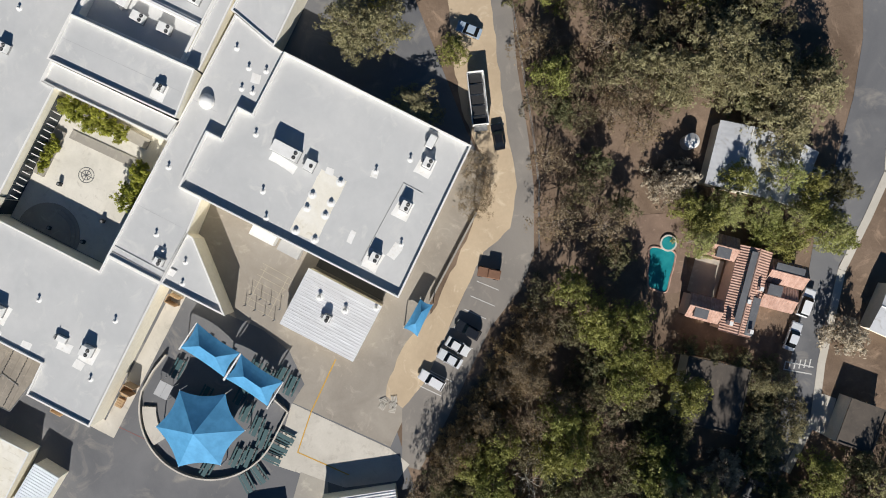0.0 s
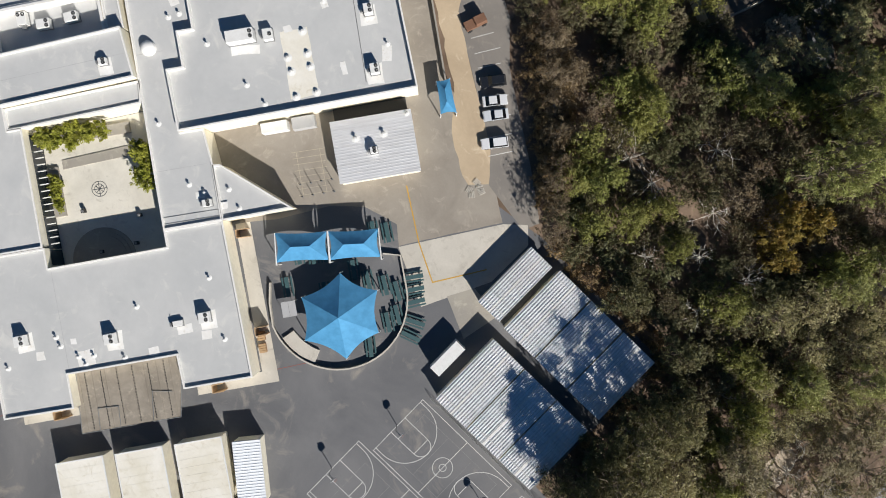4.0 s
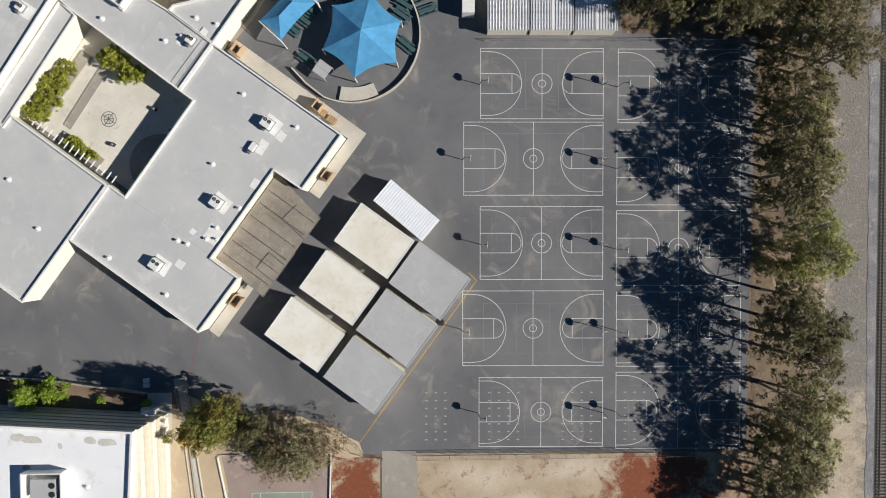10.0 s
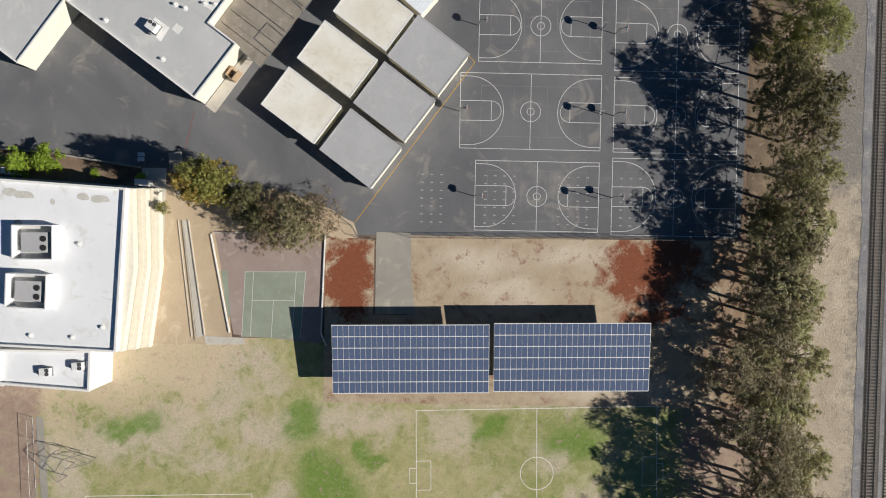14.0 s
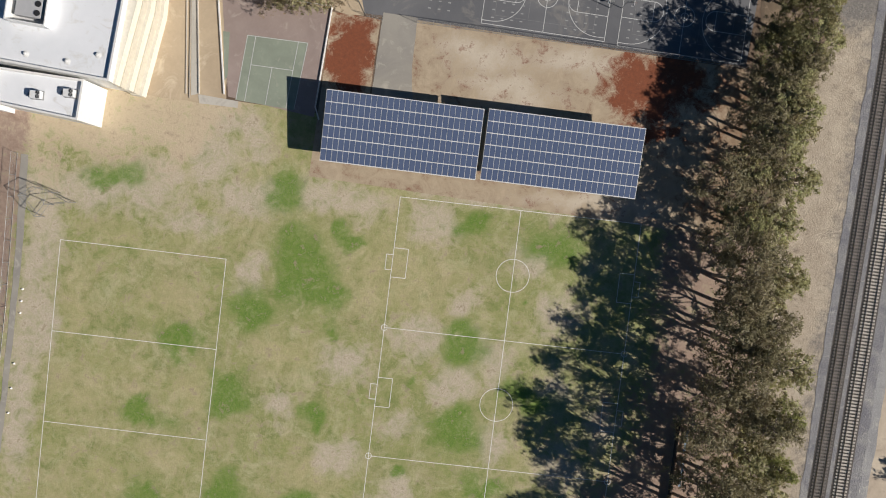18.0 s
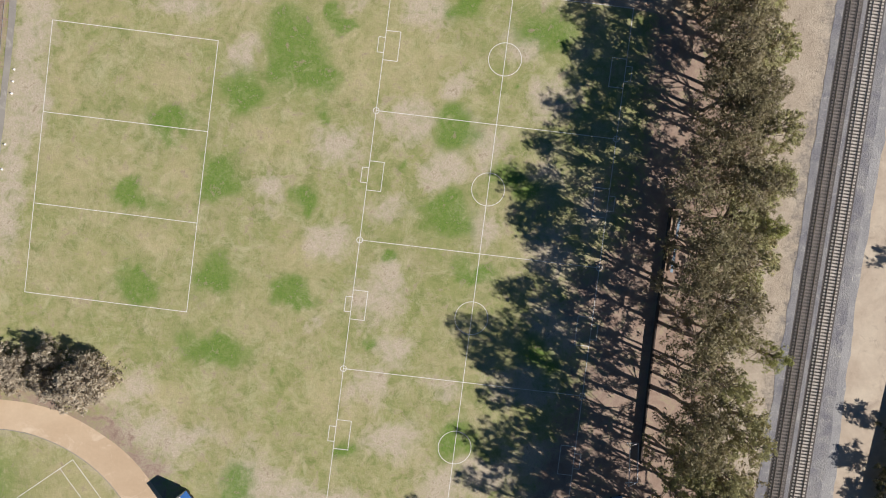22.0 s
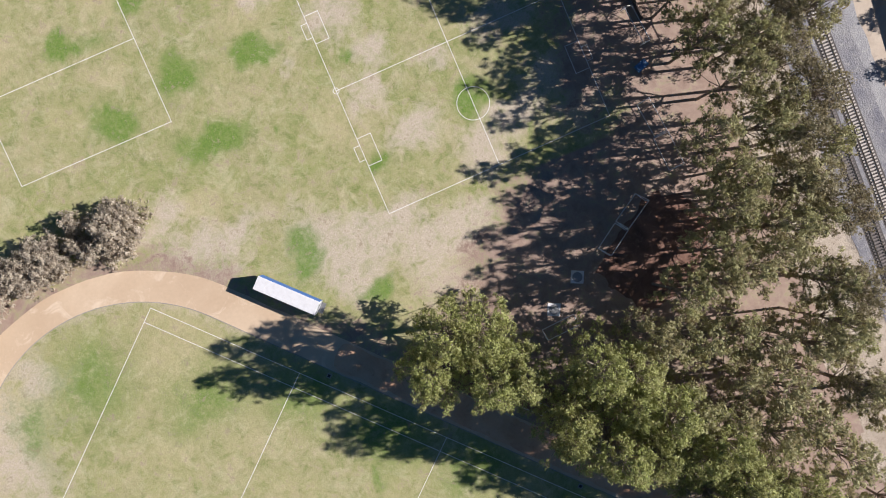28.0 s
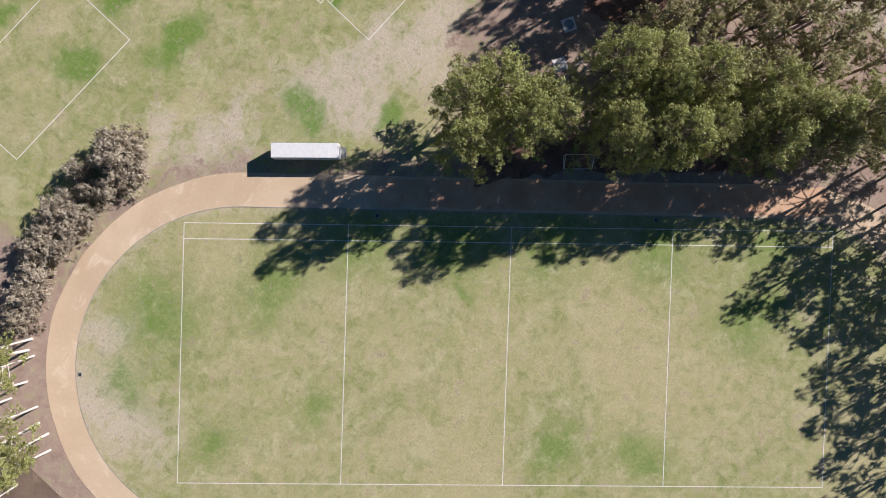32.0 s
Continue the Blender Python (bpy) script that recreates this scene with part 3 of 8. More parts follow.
    m.bump(fine, 0.6, 0.06)
    me.materials.append(m.done(col))
    tagged(new("playing_field", me), "patchy green sports field with bare soil spots", "grass", "", "structure")


def strip_sheet():
    """The bare strip between the courts and the solar canopies, with red mulch blown over it."""
    me, xs, ys = sheet("dirt_strip", -20, 57.5, -80.4, -49.4, 0.8, 0.022, lambda x, y: (x > -4.3) | (y < -64) | (x < -10.8) & (y < -50))
    add_layers(me, {"red": np.maximum(patchy(xs, ys, [(39, -55, 8.0, 4.5), (44, -52, 4, 2.5), (35.5, -57.5, 4, 2.5), (41, -62, 4, 2)], 0.7), patchy(xs, ys, [(-15.5, -57.5, 4.6, 6.8)], 0.45)),
                    "pale": patchy(xs, ys, [(8, -54, 8, 3), (25, -52.5, 7, 2.5), (14, -60, 9, 2.5), (32, -78, 12, 1.6)], 0.7),
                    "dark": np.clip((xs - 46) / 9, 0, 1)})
    m = Mat("bare dirt with mulch", 0.95)
    fine, mid = m.noise(1.6, 8, 0.8, 0.28, 0.72), m.noise(0.35, 7, 0.7, 0.35, 0.65, 0.6)
    edge = m.math("ADD", m.span(fine, 0, 1, -0.3, 0.3), m.span(mid, 0, 1, -0.35, 0.35))
    col = m.mix(mid, srgb("c2b096"), srgb("ab9880"))
    col = m.mix(m.span(m.math("ADD", m.attr("pale"), edge), 0.2, 1.0, 0, 0.8), col, srgb("d8ccb8"))
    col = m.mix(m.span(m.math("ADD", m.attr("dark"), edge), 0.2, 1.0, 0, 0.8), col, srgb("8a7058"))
    col = m.mix(m.span(m.math("ADD", m.attr("red"), edge), 0.12, 0.62, 0, 0.95), col, m.mix(fine, srgb("96502f"), srgb("743e29")))
    col = m.mix(m.math("MULTIPLY", fine, 0.35), col, m.mix(1.0, col, (0.65, 0.63, 0.6, 1), "MULTIPLY"))
    m.bump(fine, 0.6, 0.05)
    me.materials.append(m.done(col))
    tagged(new("dirt_strip", me), "pale bare dirt strip with red mulch below the courts", "dirt", "", "structure")


def verge_sheet():
    """Sand and rubble between the trees and the rails: grey rubble to the north, paler sand to the south."""
    at_y = [-262, -215, -160, -110, -60, -27, -23, -14, -8, 20, 66]
    west = [66, 66, 68, 67, 66, 67, 59.5, 60, 64, 66, 68]
    me, xs, ys = sheet("sandy_verge", 57, 79.4, -262, 66, 0.8, 0.021, lambda x, y: x > np.interp(y, at_y, west) + 1.4 * waves(x, y, 0.35, 21))
    rubble = np.clip((ys + 46) / 14 + 0.5 * waves(xs, ys, 0.2, 22), 0, 1) * np.clip((xs - 66.5 + 2.5 * waves(xs, ys, 0.25, 23)) / 5, 0, 1)
    add_layers(me, {"rubble": np.maximum(rubble, 0.5 * np.clip((xs - 75.5 + waves(xs, ys, 0.3, 24)) / 3, 0, 1)),
                    "earth": np.clip((71.5 - xs + 2.5 * waves(xs, ys, 0.3, 25)) / 4, 0, 1) * np.clip((ys + 75) / 30, 0.3, 1)})
    m = Mat("sandy verge with rubble", 0.95)
    fine, mid, big = m.noise(2.2, 8, 0.85, 0.3, 0.7), m.noise(0.5, 8, 0.75, 0.34, 0.66, 0.5), m.noise(0.13, 6, 0.7, 0.36, 0.64, 0.6)
    edge = m.math("ADD", m.span(fine, 0, 1, -0.3, 0.3), m.span(mid, 0, 1, -0.4, 0.4))
    col = m.mix(mid, srgb("d9ccb6"), srgb("c2b29c"))
    col = m.mix(m.math("MULTIPLY", big, 0.5), col, srgb("a89682"))
    col = m.mix(m.span(m.math("ADD", m.attr("rubble"), edge), 0.2, 0.9, 0, 0.92), col, m.mix(fine, srgb("a09c96"), srgb("75716c")))
    col = m.mix(m.span(m.math("ADD", m.attr("earth"), edge), 0.25, 0.95, 0, 0.8), col, m.mix(mid, srgb("9c846c"), srgb("745f4c")))
    col = m.mix(m.math("MULTIPLY", fine, 0.45), col, m.mix(1.0, col, (0.55, 0.53, 0.5, 1), "MULTIPLY"))
    m.bump(fine, 0.8, 0.1)
    me.materials.append(m.done(col))
    tagged(new("sandy_verge", me), "pale sandy verge with grey rubble beside the railway", "verge", "", "structure")


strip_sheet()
field_sheet()
verge_sheet()


def ring(bm, inner_r, outer_r, z, amp=0.25):
    d = (OVAL_B - OVAL_A).normalized()
    a0 = math.atan2(d.y, d.x)
    path = []
    for c, base in ((OVAL_B, -math.pi / 2), (OVAL_A, math.pi / 2)):
        for i in range(49):
            th = a0 + base + math.pi * i / 48
            path.append((c, Vector((math.cos(th), math.sin(th))), math.sin(math.pi * i / 48)))
    full = []
    for i, (c, v, q) in enumerate(path):
        c2, v2, q2 = path[(i + 1) % len(path)]
        n = 40 if (c2 - c).length > 1 else 1
        full += [(c.lerp(c2, k / n), v.lerp(v2, k / n), q) for k in range(n)]
    rows = []
    for i, (c, v, q) in enumerate(full):
        p = c + v * inner_r
        w = [noise.noise(Vector((p.x * 0.25, p.y * 0.25, s))) * amp for s in (3.0, 7.0)]
        rows.append((bm.verts.new((*(c + v * (inner_r + w[0])), z)), bm.verts.new((*(c + v * (outer_r - (0.9 * q if outer_r > inner_r + 1 else 0) + w[1])), z))))
    for i in range(len(rows)):
        a, b = rows[i], rows[(i + 1) % len(rows)]
        bm.faces.new((a[0], b[0], b[1], a[1]))


bm = bmesh.new()
ring(bm, OVAL_R, OVAL_R + TRACK_W, 0.03)
solid("running_track", bm, M_TRACK, "tan decomposed granite running track", "track")
bm = bmesh.new()
ring(bm, OVAL_R - 0.12, OVAL_R + 0.02, 0.06, 0.0)
solid("track_edging", bm, M_CONC2, "thin pale edging inside the running track", "edging")

# ---- courts ----
LW = 0.11


def arc(cx, cy, r, a0, a1, n=24):
    return [(cx + r * math.cos(radians(a0 + (a1 - a0) * i / n)), cy + r * math.sin(radians(a0 + (a1 - a0) * i / n))) for i in range(n + 1)]


def court(x0, y0, x1, y1):
    """White markings of one basketball court, with the fainter volleyball court inside."""
    bm, faint = bmesh.new(), bmesh.new()
    cx, cy, z = (x0 + x1) / 2, (y0 + y1) / 2, 0.024
    add_strip(bm, [(x0, y0), (x1, y0), (x1, y1), (x0, y1)], LW, z, closed=True)
    add_strip(bm, [(cx, y0), (cx, y1)], LW, z)
    for r in (1.83, 0.65):
        add_strip(bm, arc(cx, cy, r, 0, 360, 40), LW, z)
    for s, xb in ((1, x0), (-1, x1)):
        add_strip(bm, [(xb, cy - 1.8), (xb + s * 5.7, cy - 1.8), (xb + s * 5.7, cy + 1.8), (xb, cy + 1.8)], LW, z)
        add_strip(bm, [(xb + s * (5.7 + 1.8 * math.cos(radians(t))), cy + 1.8 * math.sin(radians(t))) for t in range(-90, 91, 9)], LW, z)
        r = (y1 - y0) / 2 - 0.62
        add_strip(bm, [(xb, cy - r)] + [(xb + s * (1.7 + r * math.cos(radians(t))), cy + r * math.sin(radians(t))) for t in range(-90, 91, 6)] + [(xb, cy + r)], LW, z)
    ax, ay = 9.1, 4.6
    add_strip(faint, [(cx - ax, cy - ay), (cx + ax, cy - ay), (cx + ax, cy + ay), (cx - ax, cy + ay)], 0.06, z - 0.001, closed=True)
    for s in (-3, 3):
        add_strip(faint, [(cx + s, cy - ay), (cx + s, cy + ay)], 0.06, z - 0.001)
    solid("court_marking", bm, M_LINE, "white painted basketball court lines on dark asphalt", "court lines", "structure", "basketball court lines")
    solid("court_marking", faint, M_LINE_FAINT, "faint grey volleyball lines on dark asphalt", "court lines", "structure", "volleyball court lines")


COURTS_W = [(7.35, 11.9, 29.7, 24.65), (4.27, -2.0, 29.7, 11.3), (7.28, -17.4, 29.75, -4.07), (4.08, -33.25, 29.9, -19.5), (7.1, -48.2, 29.85, -35.45)]
COURTS_E = [(32.4, 11.2, 54.6, 24.55), (32.25, -3.77, 54.85, 9.86), (32.25, -18.5, 55.0, -4.8), (32.3, -33.4, 55.15, -19.73), (32.3, -48.6, 55.2, -34.5)]
for c in COURTS_W + COURTS_E:
    court(*c)


def line_thing(name, segs, w, z, mat, label, group=""):
    bm = bmesh.new()
    for s in segs:
        add_strip(bm, s, w, z)
    return solid(name, bm, mat, label, "painted line", "structure", group)


line_thing("yellow_line", [[(-21.4, 50.1), (-12.8, 44.4), (-6.1, 41.0), (-0.8, 49.3)]], 0.22, 0.046, M_YELLOW, "yellow painted line across pale concrete")
line_thing("yellow_line", [[(-14.7, -47.2), (6.6, -17.6), (5.2, -16.2)]], 0.12, 0.026, M_YELLOW, "yellow painted line beside portable classrooms")
line_thing("red_line", [[(-12.1, 15.1), (-19.3, 4.3), (-21, 2)], [(-44.2, -27.7), (-45.8, -34.5)]], 0.10, 0.026, M_RED, "faded red line on asphalt")
bm = bmesh.new()
for gx in (0, 1, 2, 3):
    for gy in range(7):
        for ox in (-2.6, 9.0, 22.5, 34.0):
            if ox < 0 and gx == 3 or ox == 34.0 and gx > 2:
                continue
            x, y = ox + gx * 1.75, -38.2 - gy * 1.45
            add_strip(bm, [(x - 0.14, y), (x + 0.14, y)], 0.22, 0.0285)
solid("number_grid", bm, worn_line("faded number paint", "a9a9a6", "6c6c6e", 0.6), "faded grid of small painted squares on asphalt", "court lines")

# ---- chalk lines on the fields ----
def tilt(x, y):
    """A place of the soccer fields, counted from their corner along their long lines."""
    return (-2.9 + 0.9995 * x + 0.022 * -y, -81.7 + y * 0.9998 + 0.034 * x)


CW = 0.115
rows = [0.0, -24.2, -48.2, -72.2, -96.7]
segs = [[tilt(0, rows[0]), tilt(0, rows[4])], [tilt(44.6, rows[0]), tilt(44.6, rows[4])], [tilt(22.3, rows[0]), tilt(22.3, rows[4])]]
segs += [[tilt(0, r), tilt(44.6, r)] for r in rows]
for a, b in zip(rows, rows[1:]):
    m = (a + b) / 2
    segs.append([tilt(22.3 + 3.05 * math.cos(radians(t)), m + 3.05 * math.sin(radians(t))) for t in range(0, 361, 9)])
    for x, s in ((0, 1), (44.6, -1)):
        segs += [[tilt(x, m - 2.7), tilt(x + s * 2.7, m - 2.7), tilt(x + s * 2.7, m + 2.7), tilt(x, m + 2.7)], [tilt(x, m - 1.4), tilt(x - s * 1.2, m - 1.4), tilt(x - s * 1.2, m + 1.4), tilt(x, m + 1.4)]]
for r in rows[1:4]:
    for x in (0, 44.6):
        segs.append([tilt(x + 0.55 * math.cos(radians(t)), r + 0.55 * math.sin(radians(t))) for t in range(0, 361, 30)])
line_thing("soccer_lines", segs, CW, 0.022, M_CHALK, "white chalk lines of four small soccer pitches")
g = [(-63.25, -98.5), (-32.85, -97.65), (-31.4, -147.8), (-61.3, -148.55)]
segs = [[g[0], g[1], g[2], g[3], g[0]], [(-62.5, -115.3), (-32.45, -114.4)], [(-61.95, -132.1), (-31.95, -131.3)]]
line_thing("soccer_lines", segs, CW, 0.022, M_CHALK, "white chalk lines of a three-part practice pitch")
f0, fu, fv = Vector((-48.2, -178.0)), Vector((0.6945, -0.7195)), Vector((-0.733, -0.680))
segs = [[f0 + fu * (a * 29.96), f0 + fu * (a * 29.96) + fv * 47.9] for a in range(5)]
segs += [[f0, f0 + fu * 119.8], [f0 + fv * 2.9, f0 + fv * 2.9 + fu * 119.8], [f0 + fv * 47.9, f0 + fv * 47.9 + fu * 119.8]]
line_thing("football_lines", segs, CW, 0.022, M_CHALK, "white chalk lines inside the running track")

# ---- railway ----
def rail_x(y, k):
    """The middle of track k at y."""
    return 81.75 + 4.15 * k + 0.0015 * (y + 110)


for k in (0, 1):
    tr = thing("railway_track", pose(0, 0, 0), "steel rails on concrete sleepers in grey ballast", "railway track", "railway tracks", "structure")
    ys = list(range(-290, 161, 10))
    for s in (-0.75, 0.75):
        bm = bmesh.new()
        for a, b in zip(ys, ys[1:]):
            add_tube(bm, (rail_x(a, k) + s, a, 0.30), (rail_x(b, k) + s, b, 0.30), 0.09, 0.09, 4)
        part("rail", bm, M_STEEL, tr)
    bm = bmesh.new()
    prev = None
    for yy in ys:
        cur = [bm.verts.new((rail_x(yy, k) + q, yy, 0.06)) for q in (-1.7, 1.7)]
        if prev:
            bm.faces.new((prev[0], prev[1], cur[1], cur[0]))
        prev = cur
    part("track_bed", bm, M_BED, tr, "dark oily ballast between the rails")
    bm = bmesh.new()
    y = -290.0
    while y < 160:
        x = rail_x(y, k)
        add_box(bm, x - 1.3, y - 0.15, 0.05, x + 1.3, y + 0.15, 0.21)
        y += 0.62
    tagged(part("sleepers", bm, M_TIE if k else M_TIE_DARK, tr), kind="stuff")


# ---- buildings ----
def inset(poly, d):
    """The outline moved inwards by d (counter-clockwise outlines)."""
    out, n = [], len(poly)
    for i in range(n):
        a, p, b = Vector(poly[i - 1]), Vector(poly[i]), Vector(poly[(i + 1) % n])
        u, v = (p - a).normalized(), (b - p).normalized()
        nu, nv = Vector((-u.y, u.x)), Vector((-v.y, v.x))
        k = d / max(0.2, 1 + nu.dot(nv))
        out.append(tuple(p + (nu + nv) * k))
    return out


def roofed_block(owner, poly, h, parapet=0.6, thick=0.22, roof=None, wall=None, z0=0.0):
    """Walls with a capped parapet round a flat roof that lies lower."""
    if sum(poly[i - 1][0] * poly[i][1] - poly[i][0] * poly[i - 1][1] for i in range(len(poly))) < 0:
        poly = poly[::-1]
    inner = inset(poly, thick)
    n = len(poly)
    bm = bmesh.new()
    for i in range(n):
        j = (i + 1) % n
        bm.faces.new([bm.verts.new(q) for q in ((*poly[i], z0), (*poly[j], z0), (*poly[j], h), (*poly[i], h))])
    part("wall", bm, wall or M_CREAM, owner, "cream stucco outer wall")
    bm = bmesh.new()
    bm.faces.new([bm.verts.new((*p, h - parapet)) for p in inner]).normal_update()
    bmesh.ops.triangulate(bm, faces=bm.faces)
    part("roof", bm, roof or M_MEMBRANE, owner)
    bm = bmesh.new()
    cap_o, cap_i = inset(poly, -0.06), inset(poly, thick)
    for i in range(n):
        j = (i + 1) % n
        quad = lambda *q: bm.faces.new([bm.verts.new(p) for p in q])
        quad((*cap_o[i], h + 0.06), (*cap_o[j], h + 0.06), (*cap_i[j], h + 0.06), (*cap_i[i], h + 0.06))
        quad((*cap_o[i], h - 0.1), (*cap_o[j], h - 0.1), (*cap_o[j], h + 0.06), (*cap_o[i], h + 0.06))
        quad((*cap_i[j], h - parapet), (*cap_i[i], h - parapet), (*cap_i[i], h + 0.06), (*cap_i[j], h + 0.06))
    part("parapet", bm, M_PARAPET, owner, "white parapet with metal cap")


SCHOOL = pose(-60.4, 12.0, 0, 0, 0, 53.9)
school = thing("school_building", SCHOOL, "large cream school building with flat pale grey roofs round a courtyard", "building", "", "")
roofed_block(school, [(17.7, 6.0), (58.6, 6.6), (57.6, 34.7), (23.0, 34.0), (23.0, 22.4), (20.3, 22.4), (20.3, 16.4), (17.5, 16.4)], 6.0, 0.8)
roofed_block(school, [(12.0, -9.9), (22.0, -9.9), (22.1, -0.4), (21.6, 5.9), (17.6, 5.9), (17.4, 16.5), (20.2, 16.5), (20.2, 22.5), (22.9, 22.5), (22.9, 34.0), (20.6, 34.1), (12.5, 36)], 5.0, 0.3)
roofed_block(school, [(22.06, -9.95), (34.0, -9.8), (23.3, -0.6), (22.06, -0.45)], 5.0, 0.5)
roofed_block(school, [(-20.3, -37.2), (-8.4, -37.3), (-8.4, -31.4), (10.4, -31.3), (10.6, -37.2), (22.4, -37.2), (22.0, -10.0), (12.0, -10.0), (12.0, -12.9), (-8.5, -13.1), (-8.5, -9.6), (-20.3, -9.6)], 4.95, 0.35)
roofed_block(school, [(-34, -9.4), (-8.7, -9.4), (-8.6, 11.0), (-11, 11.0), (-11, 45), (-34, 45)], 5.0, 0.4)
roofed_block(school, [(-8.6, 11.0), (12.0, 11.9), (12.4, 15.6), (-10.9, 14.6), (-10.9, 11.0)], 5.0, 0.35)
roofed_block(school, [(-10.8, 14.8), (12.2, 16.0), (11.4, 24.5), (-10.8, 23.1)], 6.5, 0.5)
roofed_block(school, [(-10.8, 23.4), (8.4, 24.6), (8.2, 31.6), (-10.8, 31.0)], 5.2, 1.9, 0.4)
roofed_block(school, [(8.5, 24.7), (11.4, 24.8), (11.0, 40), (8.4, 40)], 5.0, 0.4)
roofed_block(school, [(-10.8, 31.2), (8.2, 31.8), (8.3, 40), (-10.8, 40)], 5.0, 0.4)
roofed_block(school, [(11.6, 36.2), (20.6, 34.2), (20.1, 52), (11.6, 52)], 5.0, 0.3)

# courtyard paving
bm = bmesh.new()
add_prism(bm, [(-8.4, -13.0), (11.9, -12.8), (11.9, 11.8), (-8.5, 10.9)], 0.0, 0.06)
part("courtyard_floor", bm, mottled("bright courtyard concrete", "e2ddd0", "d4cfc2", "bdb7aa", 0.2, 2.0, 0.85, 0, 0.2, 0.01, 0.3), school, "pale concrete courtyard floor")


def ribbed(bm, x0, y0, x1, y1, z, rise=0.0, pitch=0.45, rib=0.05, along="y"):
    """A standing-seam sheet roof, ribs along one side, sloping by rise."""
    span = (x1 - x0) if along == "y" else (y1 - y0)
    n = max(4, int(span / pitch))
    prof = []
    for i in range(n):
        a = i / n
        prof += [(a, 0.0), (a + 0.62 / n, 0.0), (a + 0.70 / n, rib), (a + 0.92 / n, rib)]
    prof.append((1.0, 0.0))
    rowsv = []
    for a, dz in prof:
        if along == "y":
            rowsv.append([bm.verts.new((x0 + a * span, y, z + dz + rise * k)) for y, k in ((y0, 0), (y1, 1))])
        else:
            rowsv.append([bm.verts.new((x, y0 + a * span, z + dz + rise * k)) for x, k in ((x0, 0), (x1, 1))])
    for p, q in zip(rowsv, rowsv[1:]):
        bm.faces.new((p[0], q[0], q[1], p[1]))


def portable(m, lx, ly, h, label, kind, roof_mat, rib=0.13, along="y", group="portable classrooms"):
    """A portable classroom with its own low roof; m is its corner."""
    t = thing("portable_classroom", m, label, "classroom", group)
    bm = bmesh.new()
    add_box(bm, 0.15, 0.15, 0.02, lx - 0.15, ly - 0.15, h - 0.2)
    part("wall", bm, M_CREAM, t)
    bm = bmesh.new()
    if kind == "rib":
        ribbed(bm, 0, 0, lx, ly, h, 0.0, 0.5, rib, along)
        part("roof", bm, roof_mat, t)
        for k in ((0.1, 0.9) if rib > 0.1 else ()):
            bm = bmesh.new()
            add_box(bm, 0.02, ly * k - 0.05, h + rib - 0.06, lx - 0.02, ly * k + 0.05, h + rib - 0.01)
            part("purlin_strip", bm, M_PARAPET, t)
        if rib > 0.1 and lx > 5:
            bm = bmesh.new()
            add_box(bm, lx / 2 - 0.16, 0.02, h + rib - 0.05, lx / 2 + 0.16, ly - 0.02, h + rib + 0.01)
            part("ridge_cap", bm, M_PARAPET, t)
        bm = bmesh.new()
        add_box(bm, 0.0, 0.0, h - 0.25, lx, ly, h - 0.02)
        part("fascia", bm, M_WHITE, t)
    else:
        add_box(bm, 0, 0, h - 0.25, lx, ly, h)
        bmesh.ops.bevel(bm, geom=bm.edges[:], offset=0.04, segments=1, affect="EDGES")
        part("roof", bm, roof_mat, t)
        bm = bmesh.new()
        for a in ((0, 0, lx, 0.18), (0, ly - 0.18, lx, ly), (0, 0.2, 0.18, ly - 0.2), (lx - 0.18, 0.2, lx, ly - 0.2)):
            add_box(bm, a[0] - 0.02, a[1] - 0.02, h - 0.05, a[2] + 0.02, a[3] + 0.02, h + 0.05)
        part("roof_edge", bm, M_WHITE if roof_mat is M_DIRTYROOF else roof_mat, t)
        for k in range(1, 8 if roof_mat is M_DIRTYROOF else 0):
            bm = bmesh.new()
            add_box(bm, 0.2, ly * k / 8 - 0.03, h, lx - 0.2, ly * k / 8 + 0.03, h + 0.012)
            part("seam", bm, roof_mat, t)
    return t


RIB = "portable classroom with grey ribbed steel roof"
for x0, x1 in ((8.35, 15.7), (16.0, 23.6), (23.9, 31.4)):
    portable(pose(x0, 26.9, 0), x1 - x0, 14.6, 3.2, RIB, "rib", M_METALROOF)
for x0, x1 in ((8.3, 15.6), (15.95, 23.5), (23.85, 31.5)):
    portable(pose(x0, 44.1, 0), x1 - x0, 14.1, 3.2, RIB, "rib", M_METALROOF)
portable(pose(1.8, 44.3, 0), 5.1, 13.3, 3.2, "narrow portable building with grey ribbed steel roof", "rib", M_METALROOF)
CR = "portable classroom with weathered cream flat roof"
GR = "portable classroom with grey coated flat roof"
for i in range(3):
    portable(pose(-9.4 - 6.2 * i, -17.05 - 8.3 * i, 0, 0, 0, 54.2), 8.3, 11.6, 3.5, CR, "flat", M_DIRTYROOF)
    portable(pose(0.0 - 5.85 * i, -24.5 - 8.4 * i, 0, 0, 0, 53.6), 9.2, 11.4, 3.2, GR, "flat", M_GREYROOF)
portable(pose(-3.25, -10.4, 0, 0, 0, 50), 4.9, 11.3, 3.2, "white ribbed steel shade roof beside classrooms", "rib", M_WHITERIB, 0.05, along="x")
portable(SCHOOL @ pose(42.6, -7.1, 0), 14.2, 10.8, 3.5, "portable kitchen building with pale ribbed steel roof", "rib", M_METALROOF, 0.014, along="x")

